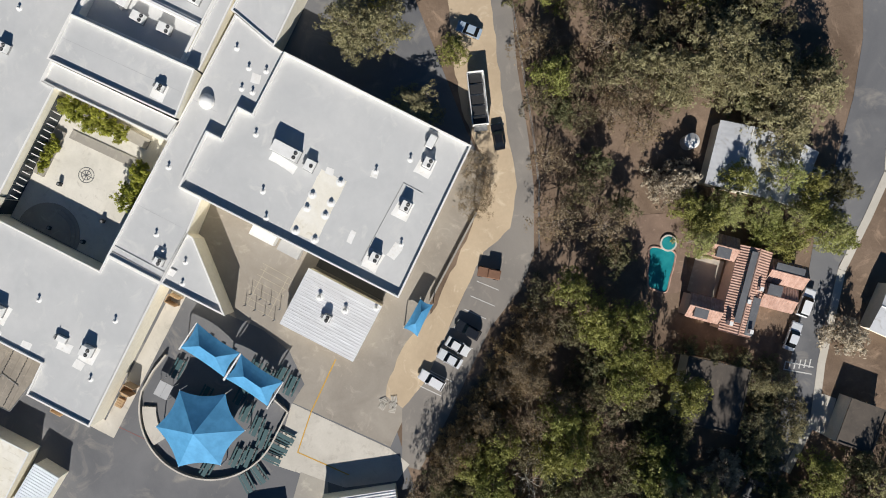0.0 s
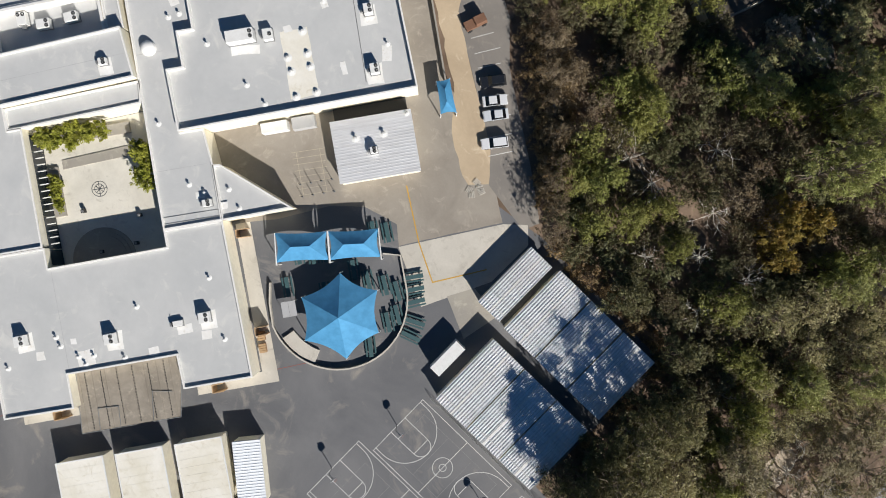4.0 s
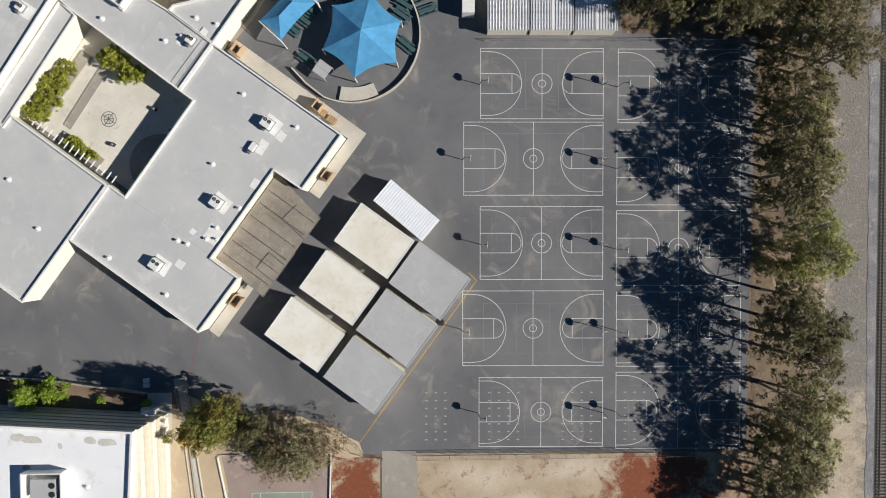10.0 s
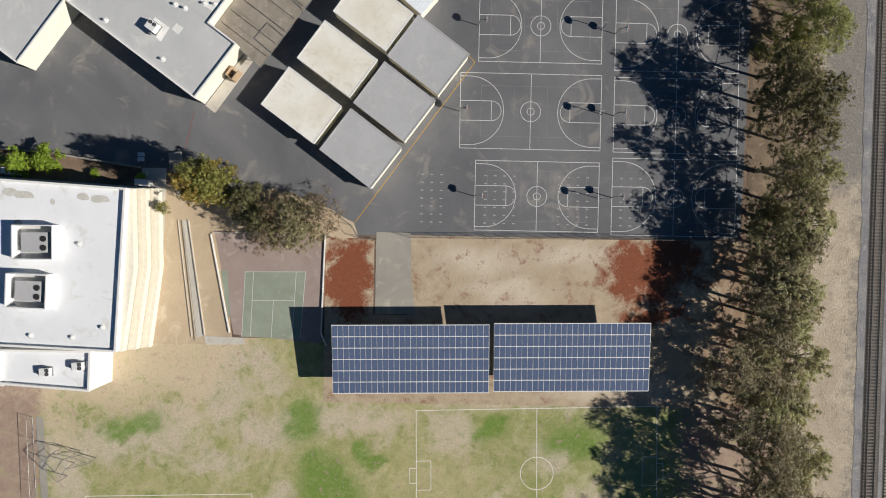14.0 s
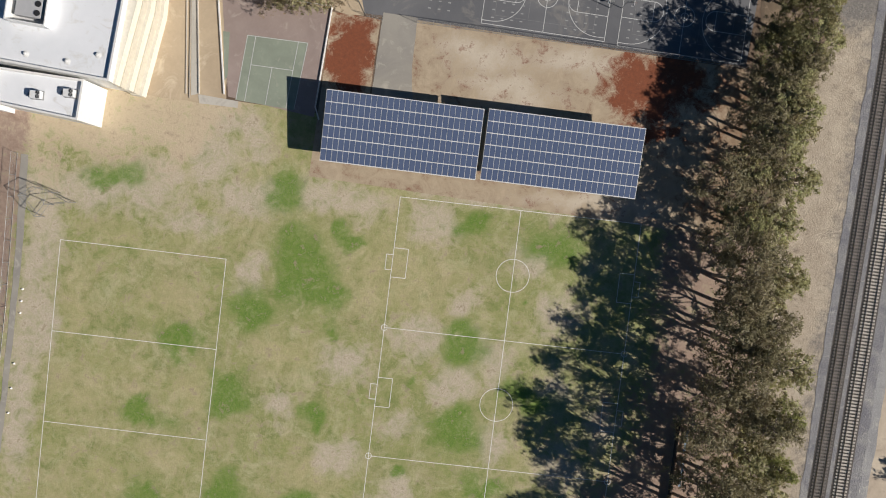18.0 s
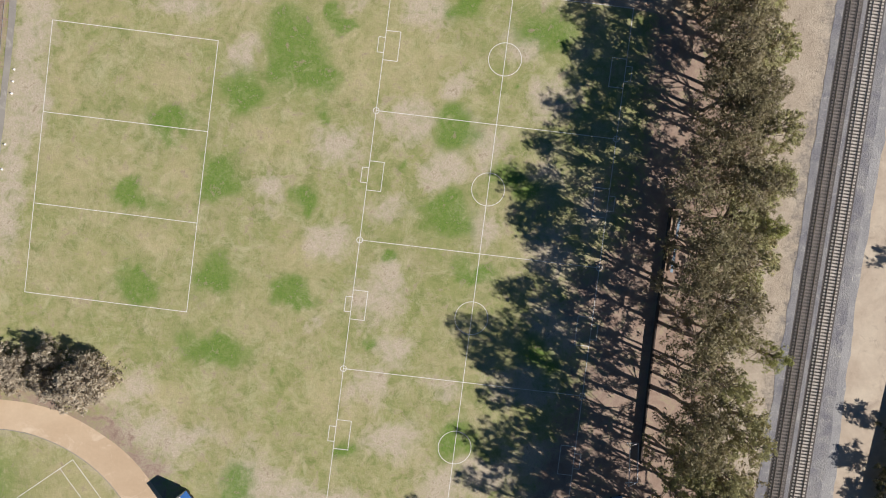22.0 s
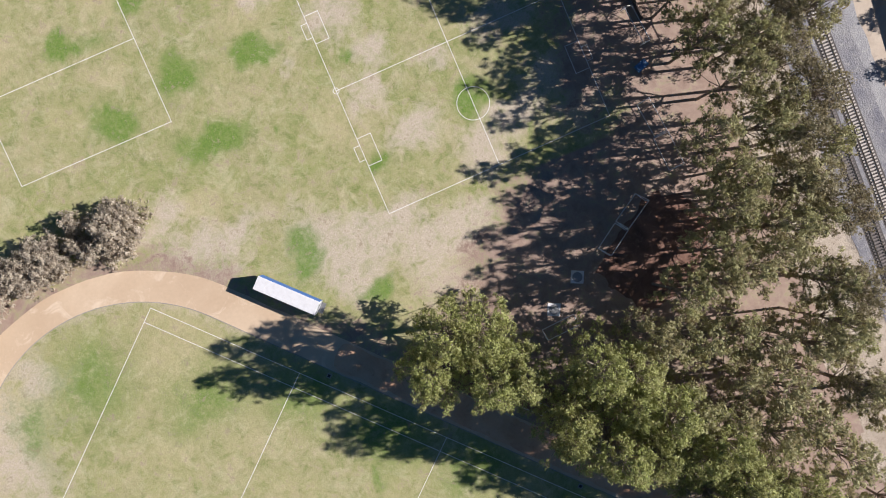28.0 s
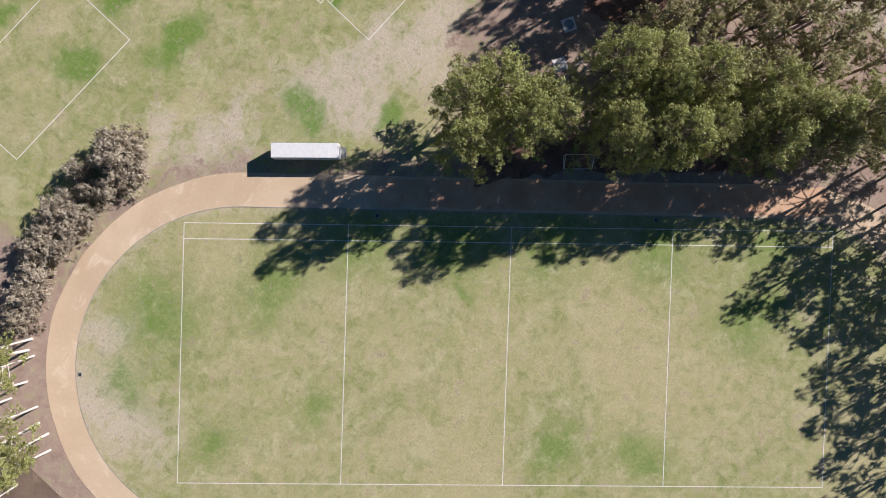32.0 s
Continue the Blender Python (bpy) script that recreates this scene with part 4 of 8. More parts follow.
# gymnasium
gym = thing("gymnasium", pose(0, 0, 0), "large white-roofed gymnasium with ribbed cream side wall", "building")
roofed_block(gym, [(-110, -39.5), (-52.0, -42.5), (-53.4, -70.1), (-110, -68)], 9.0, 0.6, 0.3, M_GYMROOF, M_WHITE)
roofed_block(gym, [(-74.0, -70.3), (-58.4, -70.3), (-58.6, -77.2), (-74.2, -76.2)], 7.5, 0.6, 0.3, M_GYMROOF, M_WHITE)
roofed_block(gym, [(-120, -70.0), (-74.4, -70.3), (-74.5, -77.0), (-120, -75)], 5.5, 0.4, 0.3, M_GYMROOF, M_WHITE)

# solar carports
def solar_array(x, y, ang, lx=27.5, ly=12.2, h=4.5, cols=28, rowsn=6):
    t = thing("solar_carport", pose(x, y, 0, 0, 0, ang), "dark blue solar panel canopy on steel posts", "solar canopy", "solar canopies")
    slope = 0.09
    gapx, gapy = lx / cols, ly / rowsn
    pm = bmesh.new()
    add_box(pm, 0.05, 0.075, 0, gapx - 0.05, gapy - 0.075, 0.05)
    panel = mesh_of("panel", pm, M_PANEL)
    for i in range(cols):
        for j in range(rowsn):
            ob = new("solar_panel", panel)
            ob.parent = t
            ob.matrix_basis = pose(i * gapx, j * gapy, h + j * gapy * slope, math.degrees(math.atan(slope)), 0, 0)
    bm = bmesh.new()
    for j in range(rowsn + 1):
        z = h + j * gapy * slope - 0.06
        add_box(bm, -0.05, j * gapy - 0.07, z - 0.18, lx + 0.05, j * gapy + 0.07, z + 0.08)
    for i in range(cols + 1):
        v = [bm.verts.new((i * gapx + a, b * ly, h + b * ly * slope + c)) for b in (0, 1) for a, c in ((-0.04, -0.15), (0.04, -0.15), (0.04, 0.02), (-0.04, 0.02))]
        for q in ((0, 1, 5, 4), (1, 2, 6, 5), (2, 3, 7, 6), (3, 0, 4, 7)):
            bm.faces.new([v[k] for k in q])
    part("frame", bm, M_WHITE, t, "pale aluminium frame")
    for i in range(4):
        bm = bmesh.new()
        add_box(bm, 3 + i * 7.2, 5.6, 0.0, 3.35 + i * 7.2, 6.0, h + 0.3)
        part("post", bm, M_GALV, t)


M_PANEL = Mat("solar cells", 0.18, 0.0, True)
M_PANEL.b.inputs["Coat Weight"].default_value = 0.5
M_PANEL = M_PANEL.done(M_PANEL.mix(M_PANEL.math("MULTIPLY", M_PANEL.rand(), 0.3), srgb("586580"), srgb("65718a")))
solar_array(-17.5, -77.6, 1.2)
solar_array(10.9, -76.8, 1.2)


# ---- trees ----
def leaf_mesh(name, lobes, count, size, mat, seed, droop=0.3, clump=0.26):
    """A crown: slender leaf sprays gathered in small tufts on the lobes, with gaps between the tufts."""
    rng = np.random.default_rng(seed)
    count *= 2
    lobes = np.array(lobes)
    sub = np.repeat(lobes, 9, 0)
    off = rng.normal(size=(len(sub), 3))
    off *= (sub[:, 3] * (0.4 + 0.85 * rng.random(len(sub))) / np.linalg.norm(off, axis=1))[:, None]
    sub[:, :3] += off * np.array([1.2, 1.2, 0.75])
    sub[:, 3] *= clump + 0.3 * rng.random(len(sub))
    lobes = sub
    wgt = lobes[:, 3] ** 2.0
    which = rng.choice(len(lobes), count, p=wgt / wgt.sum())
    v = rng.normal(size=(count, 3))
    v /= np.linalg.norm(v, axis=1)[:, None]
    r = lobes[which, 3] * (0.2 + 1.0 * rng.random(count) ** 0.8)
    c = lobes[which, :3] + v * r[:, None] * np.array([1, 1, 0.75])
    up = v * 0.8 + rng.normal(size=(count, 3)) * 0.55 + np.array([0.25, -0.07, 0.6])
    up /= np.linalg.norm(up, axis=1)[:, None]
    d = np.cross(up, rng.normal(size=(count, 3)))
    d /= np.linalg.norm(d, axis=1)[:, None]
    d[:, 2] -= droop * rng.random(count)
    s = np.cross(up, d)
    ln = size * (0.6 + 0.8 * rng.random(count))[:, None]
    wd = ln * (0.16 + 0.14 * rng.random(count))[:, None]
    verts = np.stack([c - d * ln * 0.4 - s * wd, c - d * ln * 0.4 + s * wd, c + d * ln * 0.6], 1).reshape(-1, 3)
    me = bpy.data.meshes.new(name)
    me.from_pydata(verts.tolist(), [], np.arange(count * 3).reshape(-1, 3).tolist())
    me.attributes.new("tuft", "FLOAT", "POINT").data.foreach_set("value", np.repeat(rng.random(len(lobes))[which], 3).astype(np.float32))
    me.materials.append(mat)
    return me


def tree_kind(name, label, h, spread, lobes_n, count, size, leaf, bark, seed, base=0.35, flat=0.5, group="trees", lobe_r=(1.1, 2.1), lean=0.6, category="tree", twigs=2, clump=0.26):
    """One tree with a tapered trunk, limbs to each lobe, and a crown. Kept far outside until copied."""
    rnd = random.Random(seed)
    t = thing(name, pose(0, 0, 0), label, category, group)
    bm = bmesh.new()
    top = Vector((rnd.uniform(-lean, lean), rnd.uniform(-lean, lean), h * 0.72))
    pts = [Vector((0, 0, -0.2)), Vector((top.x * 0.25, top.y * 0.1, h * 0.3)), Vector((top.x * 0.5, top.y * 0.6, h * 0.52)), top]
    r = 0.0115 * h + 0.06
    for i in range(3):
        add_tube(bm, pts[i], pts[i + 1], r * (1 - 0.25 * i), r * (1 - 0.25 * (i + 1)), 7)
    lobes = []
    for i in range(lobes_n):
        a = i * 2.399963 + rnd.uniform(-0.5, 0.5)
        k = math.sqrt((i + 0.6) / lobes_n)
        rad = spread * k * rnd.uniform(0.75, 1.1)
        z = h * (1 - flat * (1 - base) * (k ** 1.6) * rnd.uniform(0.5, 1.5)) - rnd.uniform(0.5, 2.0)
        lr = rnd.uniform(*lobe_r)
        end = Vector((top.x + rad * math.cos(a), top.y + rad * math.sin(a), z - lr * 0.4))
        lobes.append((end.x, end.y, end.z, lr))
        start = pts[1].lerp(pts[3], rnd.uniform(0.25, 1.0))
        if start.z > end.z - 0.3:
            start = pts[1].lerp(pts[3], 0.15)
        mid = start.lerp(end, 0.55) + Vector((rnd.uniform(-1, 1), rnd.uniform(-1, 1), rnd.uniform(-0.4, 0.8))) * (0.08 * spread + 0.3)
        add_tube(bm, start, mid, r * 0.34, r * 0.2, 4)
        add_tube(bm, mid, end, r * 0.2, r * 0.05, 3)
        for _ in range(twigs):
            tip = end + Vector((rnd.uniform(-1, 1), rnd.uniform(-1, 1), rnd.uniform(-0.2, 0.8))) * lr * 0.8
            add_tube(bm, mid.lerp(end, 0.7), tip, r * 0.1 + 0.012, 0.012, 3)
    part("trunk", bm, bark, t)
    crown = new("crown", leaf_mesh("crown", lobes, count, size, leaf, seed, 0.3, clump))
    crown.parent = t
    return t


EUC_L = "tall eucalyptus with thin olive-green crown"
KINDS = {
    "euc": [tree_kind("eucalyptus_tree", EUC_L, 24, 5.0, 34, 2250, 0.46, M_EUC, M_BARK, 11 + i, 0.45, 0.85, lobe_r=(0.7, 1.4), twigs=3) for i in range(4)],
    "thin": [tree_kind("eucalyptus_tree", "tall sparse eucalyptus with pale limbs showing", 24, 4.8, 28, 2000, 0.41, M_EUCB, M_BARK, 21 + i, 0.5, 0.8, lobe_r=(0.8, 1.7), twigs=5) for i in range(4)],
    "leafy": [tree_kind("eucalyptus_tree", "dense eucalyptus with bright olive crown", 24, 6.0, 70, 4700, 0.39, M_EUCL, M_BARK, 71 + i, 0.3, 0.95, lobe_r=(0.65, 1.15), clump=0.36) for i in range(3)],
    "oak": [tree_kind("oak_tree", "broad dark green oak in the wood", 10, 4.0, 22, 1600, 0.5, M_OAK, M_BARKD, 31 + i, 0.3, 0.8, lobe_r=(0.8, 1.7)) for i in range(3)],
    "green": [tree_kind("green_tree", "leafy tree with fresh green crown", 11, 3.9, 30, 2000, 0.46, M_GREEN, M_BARKD, 41 + i, 0.3, 0.8, lobe_r=(0.8, 1.6)) for i in range(2)],
    "grey": [tree_kind("grey_shrub", "rounded grey-green shrub on dry soil", 5.5, 3.0, 24, 2200, 0.36, M_GREY, M_BARKD, 51 + i, 0.2, 0.9, lobe_r=(0.7, 1.2), lean=0.2, category="shrub") for i in range(2)],
    "gold": [tree_kind("golden_tree", "tree with golden brown crown in the wood", 11, 3.4, 20, 1800, 0.46, M_GOLD, M_BARKD, 91, 0.3, 0.8, lobe_r=(0.8, 1.6))],
    "ash": [tree_kind("grey_olive_tree", "broad tree with grey-olive crown and pale limbs", 13, 4.6, 28, 1900, 0.48, M_ASH, M_BARK, 95 + i, 0.3, 0.8, lobe_r=(0.8, 1.6)) for i in range(2)],
    "under": [tree_kind("understorey_tree", "low brown understorey tree in the wood", 7, 3.2, 16, 850, 0.4, M_UNDER, M_BARKD, 99 + i, 0.3, 0.9, lobe_r=(0.7, 1.4), twigs=4) for i in range(3)],
    "wisp": [tree_kind("wispy_tree", "wispy pale olive tree with fine bare twigs", 9, 4.0, 26, 1500, 0.31, M_WISP, M_BARK, 171 + i, 0.3, 0.85, lobe_r=(0.8, 1.7), twigs=6) for i in range(3)],
    "dead": [tree_kind("dead_tree", "dead tree with bare whitish limbs", 8, 3.4, 14, 60, 0.25, M_DRY, M_GUM, 191 + i, 0.25, 0.8, lobe_r=(0.8, 1.5), lean=1.2, twigs=5) for i in range(2)],
    "brush": [tree_kind("brush_shrub", "tan brush shrub beside the lane", 4.5, 2.4, 18, 1300, 0.28, M_BRUSH, M_BARKD, 181 + i, 0.2, 0.9, lobe_r=(0.6, 1.1), lean=0.3, category="shrub", twigs=3) for i in range(2)],
    "gum": [tree_kind("white_gum_tree", "slender eucalyptus with white bare trunk and yellow-green crown", 22, 4.0, 20, 1500, 0.5, M_EUCL, M_GUM, 121 + i, 0.45, 0.8, lobe_r=(0.9, 1.7), lean=1.5) for i in range(2)],
    "bright": [tree_kind("small_green_tree", "small bright green tree in the planted bed", 11, 3.8, 28, 2600, 0.5, M_BRIGHT, M_BARKD, 141, 0.3, 0.8, lobe_r=(0.8, 1.5))],
    "dusky": [tree_kind("eucalyptus_tree", "tall eucalyptus with dusky olive crown", 24, 5.2, 34, 2250, 0.46, M_EUCD, M_BARK, 151 + i, 0.45, 0.85, lobe_r=(0.7, 1.4), twigs=3) for i in range(2)],
    "dry": [tree_kind("dry_tree", "half-bare tree with sparse brown leaves", 9, 3.8, 26, 1100, 0.31, M_DRY, M_BARK, 61 + i, 0.3, 0.8, lobe_r=(0.7, 1.5)) for i in range(3)],
}
used = set()
tree_rnd = random.Random(5)
planted = []


# the grown size of each kind here, as crown width and height against its first form
GROWN = {"dusky": (0.95, 0.7), "thin": (1.0, 0.95), "oak": (0.8, 0.7), "green": (1.0, 0.75), "euc": (0.9, 0.6), "leafy": (1.0, 1.15), "grey": (1.15, 1.15),
         "gum": (0.8, 0.8), "bright": (1.0, 1.0), "ash": (1.15, 0.75), "dry": (0.95, 1.0), "gold": (0.9, 1.2), "under": (1.0, 1.0), "wisp": (1.0, 1.0), "brush": (1.0, 1.0), "dead": (1.0, 1.0)}


def plant(kind, spots, s=1.0, h=1.0, vary=0.12):
    """Trees of a kind at (x, y); s: crown width, h: height against the usual."""
    s, h = s * GROWN[kind][0], h * GROWN[kind][1]
    for x, y in spots:
        src = tree_rnd.choice(KINDS[kind])
        j, k = tree_rnd.uniform(1 - vary, 1 + vary), tree_rnd.uniform(1 - vary, 1 + vary)
        m = pose(x, y, 0, 0, 0, tree_rnd.uniform(0, 360)) @ Matrix.Diagonal((s * j, s * j, h * k, 1))
        planted.append((x, y))
        if src in used:
            copy_thing(src, m @ Matrix.Diagonal([1 / v for v in src.scale] + [1]))
        else:
            used.add(src)
            src.matrix_world = m


# row beside the courts, lower to the north
plant("dusky", [(46.4, 31.5), (38.5, 31.5), (53.4, 31.5), (60.4, 29.8), (60.3, 24.7), (64.1, 20.2), (61.8, 15.0), (50.1, 29.1), (65.5, 31.0), (63, 36)], 1.0, 1.0)
plant("dusky", [(61.5, 6.4), (58.9, -19.2), (63.0, -30.8), (59.0, -27.1), (61.4, -41.8), (59.0, -48.0)], 0.95, 0.9)
plant("dusky", [(58.5, 9.4), (59.2, -3.4), (58.4, 1.1), (58.6, -24.0), (58.7, -36.5), (62.5, -25.0)], 0.95, 1.0)
plant("euc", [(62.0, 10.5), (63.5, 2.0), (63.8, -37.5), (64.0, -46.0)], 0.95, 1.0)
plant("oak", [(59.2, 12.5), (59.6, -44.5)], 1.0, 1.0)
plant("oak", [(58.7, 17.6), (58.9, 21.8), (58.8, 5.4), (58.0, -1.6)], 0.85, 1.1)
plant("leafy", [(64.3, -8.0), (65.6, -12.6)], 0.72, 0.52)
plant("green", [(62.4, -14.5)], 1.0, 1.0)
# rows beside the dirt strip and the fields
plant("thin", [(63.1, -50.8), (59.1, -54.4), (57.7, -60.6), (58.9, -66.0), (58.6, -74.1), (57.4, -57.0), (53.6, -72.4), (54.2, -80.7)], 1.0, 0.54)
plant("euc", [(63.6, -69.6), (62.0, -77.7), (63.0, -58.5), (60.5, -63.0), (57.0, -69.5), (60.0, -56.0), (57.5, -78.0), (61.0, -52.5)], 1.0, 0.82)
plant("thin", [(59.1, -84.5), (56.7, -92.0), (62.9, -95.3), (58.2, -101.5), (55.5, -107.3), (60.2, -106.4), (60.3, -99.0), (56.2, -87.5), (57.2, -96.8)], 1.0, 0.75)
plant("euc", [(64.4, -86.0), (61.5, -89.5)], 0.95, 0.95)
plant("thin", [(54.4, -113.6), (54.8, -122.5), (60.0, -123.5), (55.1, -130.0), (61.6, -130.5), (59.2, -137.8), (62.6, -110.2)], 1.05, 0.88)
plant("thin", [(56.6, -143.3), (59.4, -149.6), (57.2, -152.8)], 1.05, 1.08)
plant("euc", [(60.8, -116.5), (65.0, -119.4), (65.0, -128.0), (65.5, -101.0), (65.0, -112.3), (65.5, -123.3), (62.0, -136.0)], 0.95, 1.1)
plant("euc", [(62.1, -143.8), (65.0, -148.6), (57.4, -158.2), (61.9, -157.6), (57.6, -163.2), (65.2, -162.2), (60.2, -168.8), (66.4, -151.9)], 0.88, 1.6)
plant("euc", [(63.2, -175.0), (64.6, -185.9), (69.4, -195.3), (57.4, -204.6), (60.2, -222.0), (73.2, -174.0), (52.5, -187.0), (54.0, -193.0), (50.5, -198.5)], 0.95, 1.8)
plant("thin", [(68.5, -173.5), (66.0, -192.0), (65.3, -201.0), (64.0, -216.8), (59.7, -233.2), (67.5, -181.0), (70.0, -187.5), (68.0, -206.5), (64.4, -161.0), (71.6, -168.0)], 1.0, 1.1)
plant("leafy", [(71.2, -138.6)], 0.5, 0.6)
plant("leafy", [(67.0, -109.5), (66.5, -118.0)], 0.55, 0.6)
# grove between the fields and the running track
plant("euc", [(57.5, -172.0), (60.0, -180.1), (61.1, -188.4), (62.6, -199.2), (54.8, -196.4), (52.8, -201.1), (46.7, -204.5), (46.0, -209.5), (51.3, -209.2), (39.8, -208.9), (57.2, -208.2), (61.8, -215.8)], 1.05, 1.6)
plant("euc", [(32.7, -214.3), (38.4, -216.7), (45.2, -217.5), (49.9, -222.2), (56.4, -224.9), (28.2, -224.8), (33.9, -227.1), (40.3, -231.7), (45.2, -237.0), (52.0, -236.4), (54.7, -244.2), (63.9, -205.4)], 1.05, 1.5)
plant("leafy", [(15.4, -219.8), (0.7, -201.2), (6.1, -203.2), (-2.9, -205.4), (10.3, -210.9), (21.7, -213.6), (23.8, -221.2), (27.5, -217.5), (20.0, -227.5), (31.5, -233.0), (36.5, -238.5), (5.5, -210.0), (13.2, -222.6), (25.0, -230.5), (31.0, -240.0), (29.5, -225.0), (39.5, -242.5), (44.5, -247.5), (36.0, -232.5)], 0.95, 1.05)
plant("euc", [(61.9, -225.2), (60.4, -234.1), (41.5, -244.5), (46.5, -250.5), (49.5, -229.5), (44.0, -225.0), (66, -240), (52, -254), (60, -256), (48, -260), (50, -269), (56, -277), (49.5, -283), (57, -266), (38.5, -247.5), (43, -253)], 1.05, 1.5)
plant("euc", [(46.5, -291), (40, -297), (34, -303), (53, -290), (44, -302), (28, -309), (48.5, -276), (46.5, -284), (43.5, -270)], 1.05, 1.6)
plant("grey", [(-46.2, -162.8)], 1.45, 1.4, 0.03)
plant("grey", [(-48.6, -161.2), (-48.8, -164.6), (-44.8, -161.4)], 0.95, 1.15, 0.03)
plant("grey", [(-54.2, -159.0), (-55.4, -162.6), (-52.4, -164.6)], 0.75, 0.9)
plant("grey", [(-60.0, -163.6), (-61.6, -161.4), (-63.2, -165.0), (-66.2, -162.6), (-69.6, -163.2), (-67.0, -166.0)], 0.9, 0.95)
plant("grey", [(-73.0, -165.4), (-76.4, -167.4), (-80.6, -170.4)], 0.95, 0.95)
plant("gum", [(-82.78, -173.27), (-89.07, -178.09), (-91.06, -182.58), (-93.0, -184.9), (-93.27, -187.44), (-95.15, -189.84), (-84.77, -174.2), (-84.79, -175.65), (-93.23, -178.15)], 1.0, 1.0, 0.15)
plant("gum", [(-91.0, -176.5), (-104.0, -190.0), (-103.0, -197.5), (-106.0, -203.0), (-101.5, -208.0)], 0.8, 0.8, 0.15)
# yard, gymnasium and beyond the rails
plant("bright", [(-74.2, -37.6), (-69.0, -37.2)], 0.62, 0.42)
plant("bright", [(-61.8, -39.4), (-53.6, -40.2)], 0.25, 0.16)
plant("gold", [(-39.6, -41.8)], 0.95, 1.45, 0.04)
plant("gold", [(-37.4, -40.2)], 0.8, 1.25, 0.04)
plant("green", [(-38.4, -42.4), (-40.0, -40.2), (-37.4, -41.4)], 0.72, 2.1, 0.06)
plant("green", [(-48.4, -45.4)], 0.28, 0.7)
plant("oak", [(-33.2, -45.0), (-30.8, -47.4), (-32.6, -43.4)], 0.85, 1.45)
plant("euc", [(8.5, 109.5), (12.5, 113.5), (7.0, 103.5)], 0.65, 0.85)
plant("ash", [(-24.6, -47.4)], 1.0, 1.0)
plant("dry", [(-28.6, -46.0), (-21.0, -46.2), (-29.5, -50.0)], 1.0, 1.0)
plant("oak", [(102, -120), (101.5, -150), (101, -158), (103, -164), (101, -172), (103, -181), (101, -190)], 0.9, 1.0)
plant("ash", [(-75.4, 64.2), (-78.3, 61.0), (-77.5, 67.5)], 0.85, 0.9)
plant("ash", [(-62.7, 70.6)], 0.78, 0.65)
plant("green", [(-71.8, 78.2)], 0.6, 0.6)
plant("dry", [(-48.0, 80.4), (-51.9, 79.2), (-45.5, 78.4)], 0.75, 0.6)
# wood beside the lane
plant("green", [(-6.7, 86.6), (-1.6, 87.8), (2.1, 74.5), (6.4, 67.3), (9.9, 72.9), (12.9, 77.6), (16.3, 105.4), (18.8, 109.4), (23.5, 109.8), (-28.1, 92.4), (-23.3, 94.9), (-21.4, 101.3), (-15.7, 100.0),
      (-10.8, 99.1), (11.4, 102.9), (43.0, 93.2), (41.0, 90.0), (-63.7, 93.6), (-14.0, 104.2)], 0.8, 1.35, 0.2)
plant("wisp", [(44.0, 83.0), (49.0, 79.0), (46.0, 69.0), (53.0, 84.0), (40.0, 77.0), (55.0, 66.0), (54.7, 72.5), (59, 76.5), (61, 84), (56, 90), (63, 92), (50, 90)], 1.1, 1.2, 0.2)
plant("green", [(0.0, 84.4), (-4.0, 76.6), (-1.2, 71.6), (5.5, 102.3), (31.0, 107.5), (35.0, 111.0), (28.0, 113.0), (44.2, 68.3), (48.3, 61.7), (47.4, 55.5), (53.4, 49.5), (51.7, 72.7)], 0.85, 1.3, 0.2)
plant("green", [(-39, 114.3), (-37.3, 118.8), (-35.8, 116.2), (-32.8, 126.8), (-30.9, 130.4), (-36, 134), (-33, 135.5), (-30.5, 139), (-39.7, 135.4), (-42.5, 122.9)], 0.72, 0.95, 0.15)
plant("leafy", [(-37.5, 120.5), (-36.2, 126.5), (-34.5, 131.0), (-31.5, 136.5), (-33.0, 114.8), (-41.5, 130.5)], 0.5, 0.36, 0.15)
plant("leafy", [(44.0, 89.5), (50.5, 73.0), (19.8, 111.6), (11.3, 103.2), (47.5, 97.0), (57.0, 80.0)], 0.62, 0.5, 0.15)
plant("gold", [(30.4, 87.7), (28.0, 91.2), (33.0, 93.5), (34.0, 86.2)], 0.85, 0.9, 0.2)
plant("dry", [(-20.0, 84.5), (-16.4, 81.4), (-12.6, 78.0), (-8.8, 74.4), (-5.0, 71.0), (-2.2, 68.2), (0.8, 65.6), (3.4, 62.6), (-14.0, 84.0), (-6.4, 77.0)], 0.85, 1.15, 0.15)
plant("brush", [(-24, 84.5), (-21, 82.2), (-18.5, 80.4), (-16, 78.6), (-13.5, 76.8), (-11, 75), (-8.8, 72.6), (-6.6, 70.6), (-4.6, 68.6), (-2, 66.6), (-14.2, 81.6), (-11, 78.8), (-8, 76.2), (-16.8, 85), (-19.6, 86.8), (-5.4, 73.4), (-3, 70.2)], 1.0, 1.1, 0.25)
plant("brush", [(6, 61.2), (10, 61.6), (13.2, 60.9), (17, 61.6), (20.5, 61.2), (25, 61.6), (29.5, 61.2), (33.4, 57.5), (33.6, 48), (33.2, 40)], 0.9, 0.9, 0.25)
plant("leafy", [(26.0, 104.0), (30.0, 111.0), (26.5, 98.0), (34.0, 104.0), (22.0, 110.5), (24.5, 117.0)], 0.72, 1.0, 0.1)
